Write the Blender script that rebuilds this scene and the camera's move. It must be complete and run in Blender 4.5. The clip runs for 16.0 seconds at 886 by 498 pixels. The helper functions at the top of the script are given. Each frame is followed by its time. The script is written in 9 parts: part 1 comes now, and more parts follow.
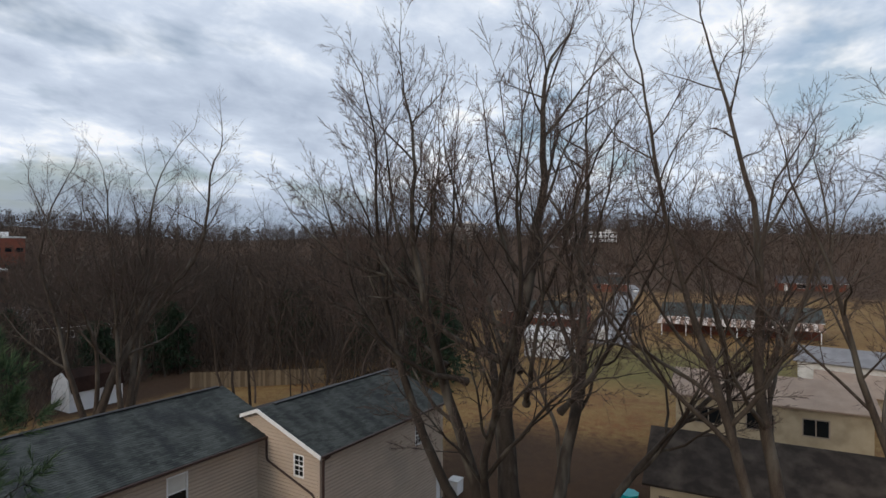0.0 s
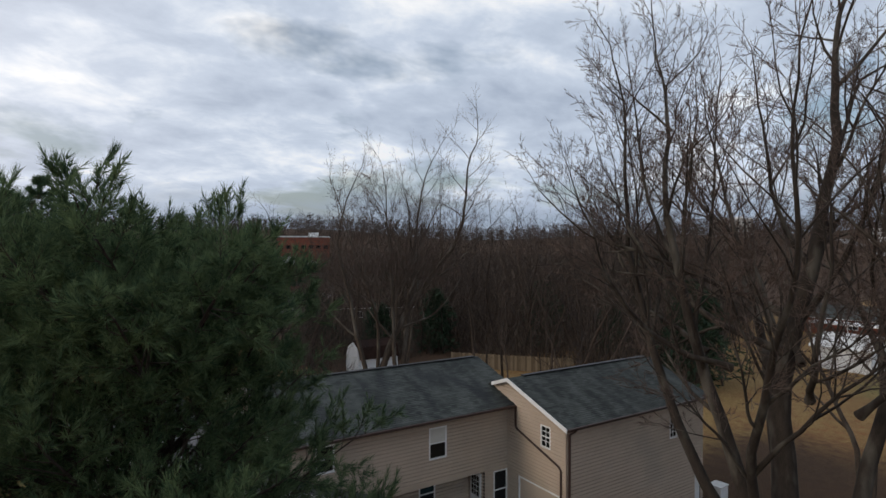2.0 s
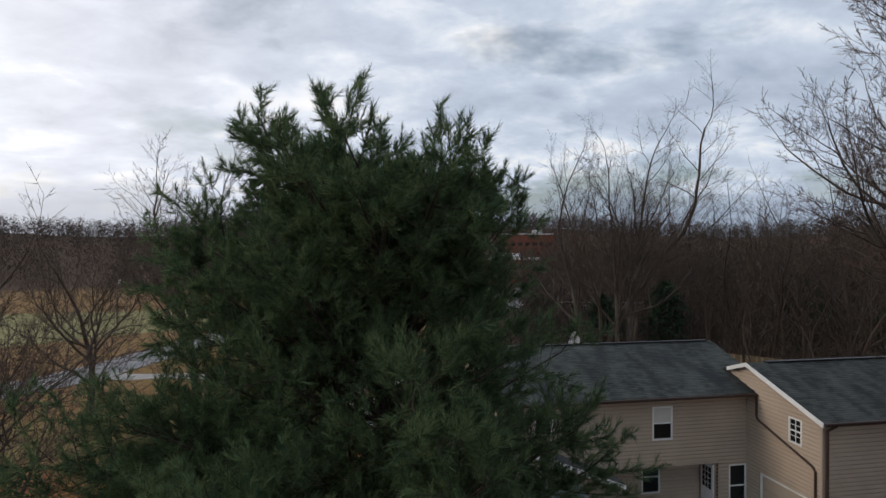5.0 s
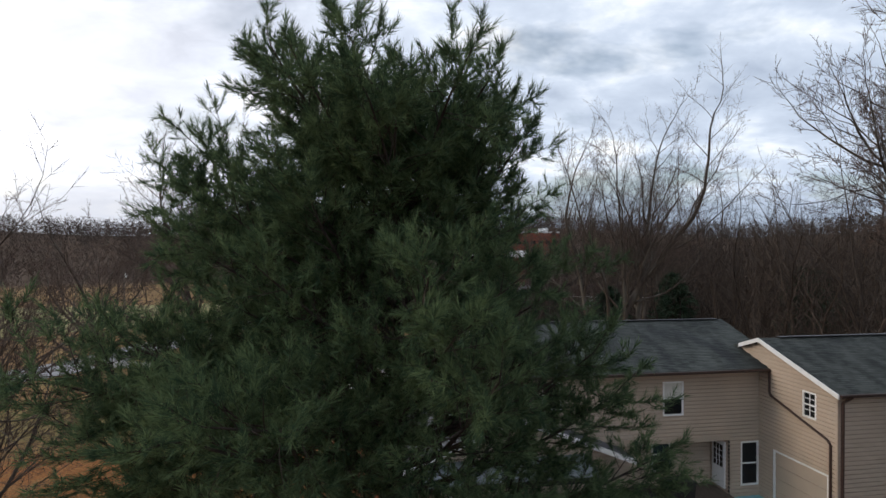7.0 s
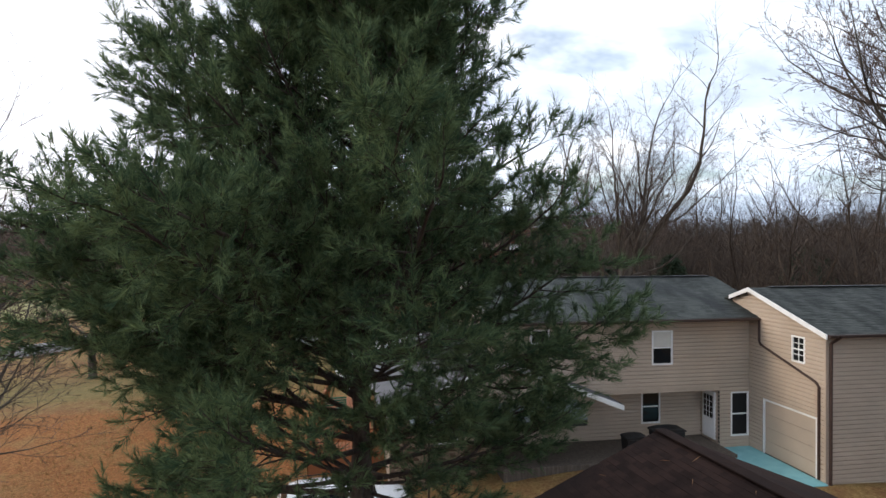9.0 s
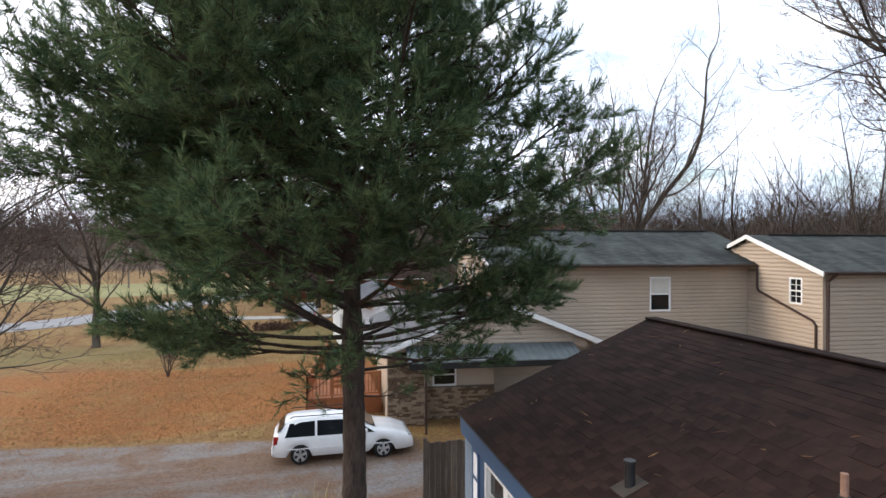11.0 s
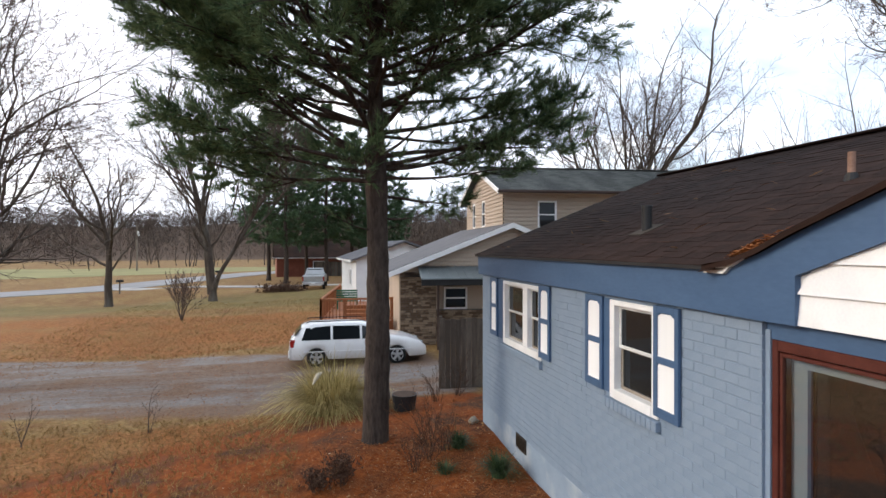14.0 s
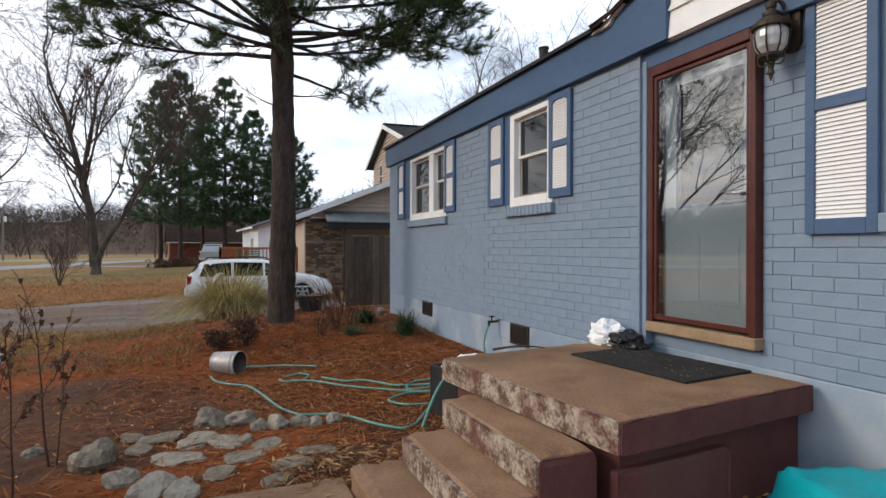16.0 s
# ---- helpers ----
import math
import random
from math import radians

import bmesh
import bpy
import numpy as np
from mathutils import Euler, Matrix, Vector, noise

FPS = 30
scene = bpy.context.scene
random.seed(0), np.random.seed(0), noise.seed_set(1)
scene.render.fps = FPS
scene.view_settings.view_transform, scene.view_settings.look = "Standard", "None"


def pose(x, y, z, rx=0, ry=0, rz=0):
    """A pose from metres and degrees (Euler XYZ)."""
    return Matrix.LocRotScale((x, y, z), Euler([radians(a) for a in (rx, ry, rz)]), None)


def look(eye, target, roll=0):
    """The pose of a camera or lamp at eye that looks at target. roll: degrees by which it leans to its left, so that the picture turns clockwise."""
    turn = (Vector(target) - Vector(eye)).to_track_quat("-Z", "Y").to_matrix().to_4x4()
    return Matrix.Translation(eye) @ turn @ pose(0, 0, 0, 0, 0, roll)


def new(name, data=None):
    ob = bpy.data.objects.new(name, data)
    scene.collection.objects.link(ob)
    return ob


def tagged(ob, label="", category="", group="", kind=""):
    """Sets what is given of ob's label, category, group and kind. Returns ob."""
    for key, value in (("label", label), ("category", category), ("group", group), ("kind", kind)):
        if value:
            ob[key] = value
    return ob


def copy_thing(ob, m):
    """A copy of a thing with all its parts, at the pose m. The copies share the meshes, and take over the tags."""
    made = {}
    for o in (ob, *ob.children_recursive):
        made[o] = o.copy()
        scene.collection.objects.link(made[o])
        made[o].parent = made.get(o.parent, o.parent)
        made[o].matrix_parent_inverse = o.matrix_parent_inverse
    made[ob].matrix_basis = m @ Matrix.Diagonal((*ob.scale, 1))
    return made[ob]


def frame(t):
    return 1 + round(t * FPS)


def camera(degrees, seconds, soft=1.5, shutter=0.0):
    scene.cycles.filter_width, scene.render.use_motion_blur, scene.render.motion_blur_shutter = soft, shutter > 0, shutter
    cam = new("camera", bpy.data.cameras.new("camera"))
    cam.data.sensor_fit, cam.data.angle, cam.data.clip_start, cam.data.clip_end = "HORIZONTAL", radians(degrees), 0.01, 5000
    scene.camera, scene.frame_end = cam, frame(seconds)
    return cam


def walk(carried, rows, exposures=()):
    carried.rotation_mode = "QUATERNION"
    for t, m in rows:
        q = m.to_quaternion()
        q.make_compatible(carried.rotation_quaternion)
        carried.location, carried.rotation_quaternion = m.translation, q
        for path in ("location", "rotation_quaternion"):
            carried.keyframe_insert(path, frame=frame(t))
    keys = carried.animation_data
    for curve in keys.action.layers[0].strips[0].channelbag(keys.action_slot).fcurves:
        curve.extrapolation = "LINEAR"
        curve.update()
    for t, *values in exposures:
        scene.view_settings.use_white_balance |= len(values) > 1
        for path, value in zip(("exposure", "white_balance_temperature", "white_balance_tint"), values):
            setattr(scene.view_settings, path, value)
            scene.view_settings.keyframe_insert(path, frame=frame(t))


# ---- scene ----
cam = camera(76.7, 16.0)
PATH = [
    (0, (-3.868, -2.49, 15.134), (-2.095, -1.566, 15.13), 0.1),
    (0.5, (-3.793, -2.537, 14.851), (-1.951, -1.758, 14.846), -0.1),
    (1, (-3.556, -2.646, 14.483), (-1.589, -2.279, 14.477), -0.2),
    (1.5, (-3.565, -2.61, 14.209), (-1.744, -1.783, 14.2), -0.0),
    (2, (-3.784, -2.713, 13.952), (-2.576, -1.119, 13.947), 0.1),
    (2.5, (-3.352, -2.761, 13.286), (-2.777, -0.846, 13.286), -0.1),
    (3, (-3.072, -2.905, 12.945), (-2.566, -0.97, 12.947), -0.1),
    (3.5, (-3.046, -3.156, 12.788), (-2.547, -1.219, 12.789), -0.0),
    (4, (-3.272, -3.386, 12.682), (-2.767, -1.45, 12.678), -0.0),
    (6.5, (-3.986, -2.936, 11.883), (-3.497, -0.997, 11.877), 0.1),
    (7, (-3.763, -2.934, 11.314), (-3.28, -0.993, 11.311), 0.1),
    (7.5, (-3.552, -2.989, 10.756), (-3.074, -1.048, 10.753), -0.0),
    (8, (-3.398, -2.99, 10.234), (-2.919, -1.048, 10.229), 0.1),
    (8.5, (-3.31, -3.008, 9.68), (-2.828, -1.067, 9.675), 0.1),
    (9, (-3.118, -3.025, 9.09), (-2.644, -1.082, 9.085), -0.0),
    (9.5, (-3.12, -3.036, 8.502), (-2.647, -1.093, 8.498), 0.0),
    (12, (-2.792, -3.368, 5.64), (-2.344, -1.419, 5.638), 0.1),
    (12.5, (-2.872, -3.421, 5.178), (-2.427, -1.471, 5.177), 0.1),
    (13, (-3.06, -3.476, 4.681), (-2.614, -1.526, 4.679), 0.0),
    (13.5, (-3.176, -3.503, 4.165), (-2.733, -1.552, 4.16), -0.0),
    (14, (-3.276, -3.542, 3.62), (-2.831, -1.592, 3.613), -0.0),
    (14.5, (-3.348, -3.564, 3.025), (-2.905, -1.614, 3.021), 0.1),
    (15, (-3.367, -3.611, 2.492), (-2.872, -1.673, 2.49), 0.1),
    (15.5, (-3.369, -3.665, 1.963), (-2.736, -1.768, 1.959), 0.0),
    (16, (-3.349, -3.727, 1.412), (-2.587, -1.879, 1.408), 0.1),
]
walk(cam, [(t, look(eye, target, roll)) for t, eye, target, roll in PATH],
     exposures=[(0, -0.1), (2, -0.22), (4, -0.24), (6.5, -0.06), (8, 0.45), (9.5, 0.8), (12, 1.15), (13.5, 1.05), (14.5, 0.78), (15.5, 0.48), (16, 0.6)])

# ---- light ----
SUN_DIR = Vector((-0.90, 0.22, 0.40)).normalized()
world = bpy.data.worlds.new("sky")
scene.world = world
world.use_nodes = True
wn, wl = world.node_tree.nodes, world.node_tree.links
wn.clear()
w_out = wn.new("ShaderNodeOutputWorld")
w_bg = wn.new("ShaderNodeBackground")
w_sky = wn.new("ShaderNodeTexSky")
w_sky.sky_type = "NISHITA"
w_sky.sun_disc = False
w_sky.sun_elevation = math.asin(SUN_DIR.z)
w_sky.sun_rotation = math.atan2(SUN_DIR.x, SUN_DIR.y)
w_sky.air_density, w_sky.dust_density, w_sky.ozone_density = 1.2, 2.0, 2.0
w_co = wn.new("ShaderNodeTexCoord")
w_sep = wn.new("ShaderNodeSeparateXYZ")
wl.new(w_co.outputs["Generated"], w_sep.inputs[0])


def wmath(op, a, b=None, clamp=False):
    n = wn.new("ShaderNodeMath")
    n.operation, n.use_clamp = op, clamp
    for i, v in enumerate((a, b)):
        if v is None:
            continue
        if isinstance(v, (int, float)):
            n.inputs[i].default_value = v
        else:
            wl.new(v, n.inputs[i])
    return n.outputs[0]


# a deck of cloud seen in perspective: the direction cast on a plane overhead
w_z = wmath("ADD", wmath("MAXIMUM", w_sep.outputs[2], 0.0), 0.26)
w_cmb = wn.new("ShaderNodeCombineXYZ")
wl.new(wmath("DIVIDE", w_sep.outputs[0], w_z), w_cmb.inputs[0])
wl.new(wmath("DIVIDE", w_sep.outputs[1], w_z), w_cmb.inputs[1])


def wnoise(scale, detail, rough, off):
    m = wn.new("ShaderNodeMapping")
    m.inputs["Location"].default_value = off
    m.inputs["Rotation"].default_value = (0, 0, 0.5)
    m.inputs["Scale"].default_value = (0.9, 1.1, 1.0)
    wl.new(w_cmb.outputs[0], m.inputs[0])
    n = wn.new("ShaderNodeTexNoise")
    n.inputs["Scale"].default_value = scale
    n.inputs["Detail"].default_value = detail
    n.inputs["Roughness"].default_value = rough
    n.inputs["Distortion"].default_value = 0.25
    wl.new(m.outputs[0], n.inputs["Vector"])
    return n.outputs["Fac"]


w_n1, w_n2 = wnoise(1.5, 7, 0.52, (3.1, 1.7, 0)), wnoise(5.2, 8, 0.58, (8.3, 4.2, 0))
w_mixn = wmath("ADD", wmath("MULTIPLY", w_n1, 0.6), wmath("MULTIPLY", w_n2, 0.4))
w_cloud = wn.new("ShaderNodeValToRGB")
wl.new(w_mixn, w_cloud.inputs[0])
els = w_cloud.color_ramp.elements
els[0].position, els[0].color = 0.37, (1.12, 1.13, 1.15, 1)
els[1].position, els[1].color = 0.66, (0.45, 0.53, 0.67, 1)
e = els.new(0.445)
e.color = (0.83, 0.905, 1.02, 1)
e = els.new(0.50)
e.color = (0.67, 0.76, 0.905, 1)
# blue gaps between the clouds, more of them low down away from the sun
w_gap = wn.new("ShaderNodeValToRGB")
wl.new(wnoise(0.95, 6, 0.58, (1.3, 9.1, 0)), w_gap.inputs[0])
w_gap.color_ramp.elements[0].position, w_gap.color_ramp.elements[1].position = 0.52, 0.60
w_mix = wn.new("ShaderNodeMix")
w_mix.data_type = "RGBA"
w_skyb = wn.new("ShaderNodeMix")
w_skyb.data_type, w_skyb.blend_type = "RGBA", "MULTIPLY"
w_skyb.inputs[0].default_value = 1.0
wl.new(w_sky.outputs[0], w_skyb.inputs[6])
w_skyb.inputs[7].default_value = (0.11, 0.11, 0.11, 1)
wl.new(wmath("MULTIPLY", w_gap.outputs[0], 0.72), w_mix.inputs[0])
wl.new(w_cloud.outputs[0], w_mix.inputs[6])
wl.new(w_skyb.outputs[2], w_mix.inputs[7])
# a band of distant grey-blue cloud along the horizon, its upper edge ragged
w_low = wn.new("ShaderNodeMapRange")
w_low.interpolation_type = "SMOOTHSTEP"
wl.new(wmath("ADD", w_sep.outputs[2], wmath("MULTIPLY", wmath("SUBTRACT", w_n1, 0.5), 0.16)), w_low.inputs[0])
w_low.inputs[1].default_value, w_low.inputs[2].default_value = 0.055, 0.105
w_low.inputs[3].default_value, w_low.inputs[4].default_value = 0.85, 0.0
w_band = wn.new("ShaderNodeMix")
w_band.data_type = "RGBA"
wl.new(w_low.outputs[0], w_band.inputs[0])
wl.new(w_mix.outputs[2], w_band.inputs[6])
w_band.inputs[7].default_value = (0.36, 0.44, 0.56, 1)
# a pale warm glow round the low sun behind the cloud
w_dot = wn.new("ShaderNodeVectorMath")
w_dot.operation = "DOT_PRODUCT"
wl.new(w_co.outputs["Generated"], w_dot.inputs[0])
glow_dir = Vector((-0.62, 0.78, 0.24)).normalized()
w_dot.inputs[1].default_value = glow_dir
w_g = wmath("POWER", wmath("MAXIMUM", w_dot.outputs["Value"], 0.0), 5.0)
w_add = wn.new("ShaderNodeMix")
w_add.data_type, w_add.blend_type = "RGBA", "ADD"
wl.new(w_g, w_add.inputs[0])
wl.new(w_band.outputs[2], w_add.inputs[6])
w_add.inputs[7].default_value = (0.52, 0.44, 0.38, 1)
wl.new(w_add.outputs[2], w_bg.inputs["Color"])
w_bg.inputs["Strength"].default_value = 0.97
wl.new(w_bg.outputs[0], w_out.inputs[0])

sun = new("sun", bpy.data.lights.new("sun", "SUN"))
sun.data.energy, sun.data.angle, sun.data.color = 1.05, radians(16), (1.0, 0.84, 0.66)
sun.matrix_world = look(SUN_DIR * 50, (0, 0, 0))


# ---- materials ----
def ramp(nodes, links, fac, stops):
    r = nodes.new("ShaderNodeValToRGB")
    links.new(fac, r.inputs[0])
    while len(r.color_ramp.elements) < len(stops):
        r.color_ramp.elements.new(0.5)
    for el, (p, c) in zip(r.color_ramp.elements, stops):
        el.position = p
        el.color = (*c, 1)
    return r.outputs[0]


def surf(name, c1, c2, scale=4.0, rough=0.8, bump=0.2, fine=60.0, metal=0.0, stain=None, stain_scale=0.8, rnd=0.0,
         stretch=(1, 1, 1), spec=0.3, coat=0.0, bump_dist=0.01, contrast=(0.35, 0.65)):
    """A surface whose colour wanders between c1 and c2 at two scales, with fine relief; stain: a third colour in large blotches."""
    m = bpy.data.materials.new(name)
    m.use_nodes = True
    nt, ln = m.node_tree.nodes, m.node_tree.links
    b = nt["Principled BSDF"]
    co = nt.new("ShaderNodeTexCoord")
    mp = nt.new("ShaderNodeMapping")
    mp.inputs["Scale"].default_value = stretch
    ln.new(co.outputs["Object"], mp.inputs[0])
    n1, n2 = nt.new("ShaderNodeTexNoise"), nt.new("ShaderNodeTexNoise")
    for n, s, d in ((n1, scale, 5), (n2, fine, 3)):
        n.inputs["Scale"].default_value, n.inputs["Detail"].default_value = s, d
        ln.new(mp.outputs[0], n.inputs["Vector"])
    mixf = nt.new("ShaderNodeMath")
    mixf.operation = "MULTIPLY_ADD"
    ln.new(n2.outputs["Fac"], mixf.inputs[0])
    mixf.inputs[1].default_value = 0.4
    sc = nt.new("ShaderNodeMath")
    sc.operation = "MULTIPLY_ADD"
    ln.new(n1.outputs["Fac"], sc.inputs[0])
    sc.inputs[1].default_value, sc.inputs[2].default_value = 0.6, 0.0
    ln.new(sc.outputs[0], mixf.inputs[2])
    fac = mixf.outputs[0]
    if rnd:
        oi = nt.new("ShaderNodeObjectInfo")
        ge = nt.new("ShaderNodeNewGeometry")
        ra = nt.new("ShaderNodeMath")
        ra.operation = "ADD"
        ln.new(oi.outputs["Random"], ra.inputs[0])
        ln.new(ge.outputs["Random Per Island"], ra.inputs[1])
        fr = nt.new("ShaderNodeMath")
        fr.operation = "FRACT"
        ln.new(ra.outputs[0], fr.inputs[0])
        ad = nt.new("ShaderNodeMath")
        ad.operation = "MULTIPLY_ADD"
        ln.new(fr.outputs[0], ad.inputs[0])
        ad.inputs[1].default_value = rnd
        sb = nt.new("ShaderNodeMath")
        sb.operation = "SUBTRACT"
        ln.new(fac, sb.inputs[0])
        sb.inputs[1].default_value = rnd / 2
        ln.new(sb.outputs[0], ad.inputs[2])
        fac = ad.outputs[0]
    col = ramp(nt, ln, fac, [(contrast[0], c1), (contrast[1], c2)])
    if stain:
        n3 = nt.new("ShaderNodeTexNoise")
        n3.inputs["Scale"].default_value, n3.inputs["Detail"].default_value = stain_scale, 6
        ln.new(mp.outputs[0], n3.inputs["Vector"])
        sf = ramp(nt, ln, n3.outputs["Fac"], [(0.5, (0, 0, 0)), (0.68, (0.8, 0.8, 0.8))])
        mx = nt.new("ShaderNodeMix")
        mx.data_type = "RGBA"
        ln.new(sf, mx.inputs[0])
        ln.new(col, mx.inputs[6])
        mx.inputs[7].default_value = (*stain, 1)
        col = mx.outputs[2]
    ln.new(col, b.inputs["Base Color"])
    b.inputs["Roughness"].default_value = rough
    b.inputs["Metallic"].default_value = metal
    b.inputs["Specular IOR Level"].default_value = spec
    b.inputs["Coat Weight"].default_value = coat
    if bump:
        bp = nt.new("ShaderNodeBump")
        bp.inputs["Strength"].default_value, bp.inputs["Distance"].default_value = bump, bump_dist
        ln.new(mixf.outputs[0], bp.inputs["Height"])
        ln.new(bp.outputs[0], b.inputs["Normal"])
    return m


def glassy(name, tint, rough=0.03, alpha=1.0):
    m = bpy.data.materials.new(name)
    m.use_nodes = True
    b = m.node_tree.nodes["Principled BSDF"]
    b.inputs["Base Color"].default_value = (*tint, 1)
    b.inputs["Roughness"].default_value = rough
    b.inputs["Specular IOR Level"].default_value = 0.35
    return m


def clear_glass(name):
    """A clear pane: glass that lets light straight through and mirrors at its face."""
    m = bpy.data.materials.new(name)
    m.use_nodes = True
    nt, ln = m.node_tree.nodes, m.node_tree.links
    nt.remove(nt["Principled BSDF"])
    out = nt["Material Output"]
    tr, gl, mx, lw = nt.new("ShaderNodeBsdfTransparent"), nt.new("ShaderNodeBsdfGlossy"), nt.new("ShaderNodeMixShader"), nt.new("ShaderNodeFresnel")
    tr.inputs[0].default_value = (0.86, 0.90, 0.90, 1)
    gl.inputs["Roughness"].default_value = 0.02
    lw.inputs[0].default_value = 3.0
    ln.new(lw.outputs[0], mx.inputs[0])
    ln.new(tr.outputs[0], mx.inputs[1])
    ln.new(gl.outputs[0], mx.inputs[2])
    ln.new(mx.outputs[0], out.inputs[0])
    return m


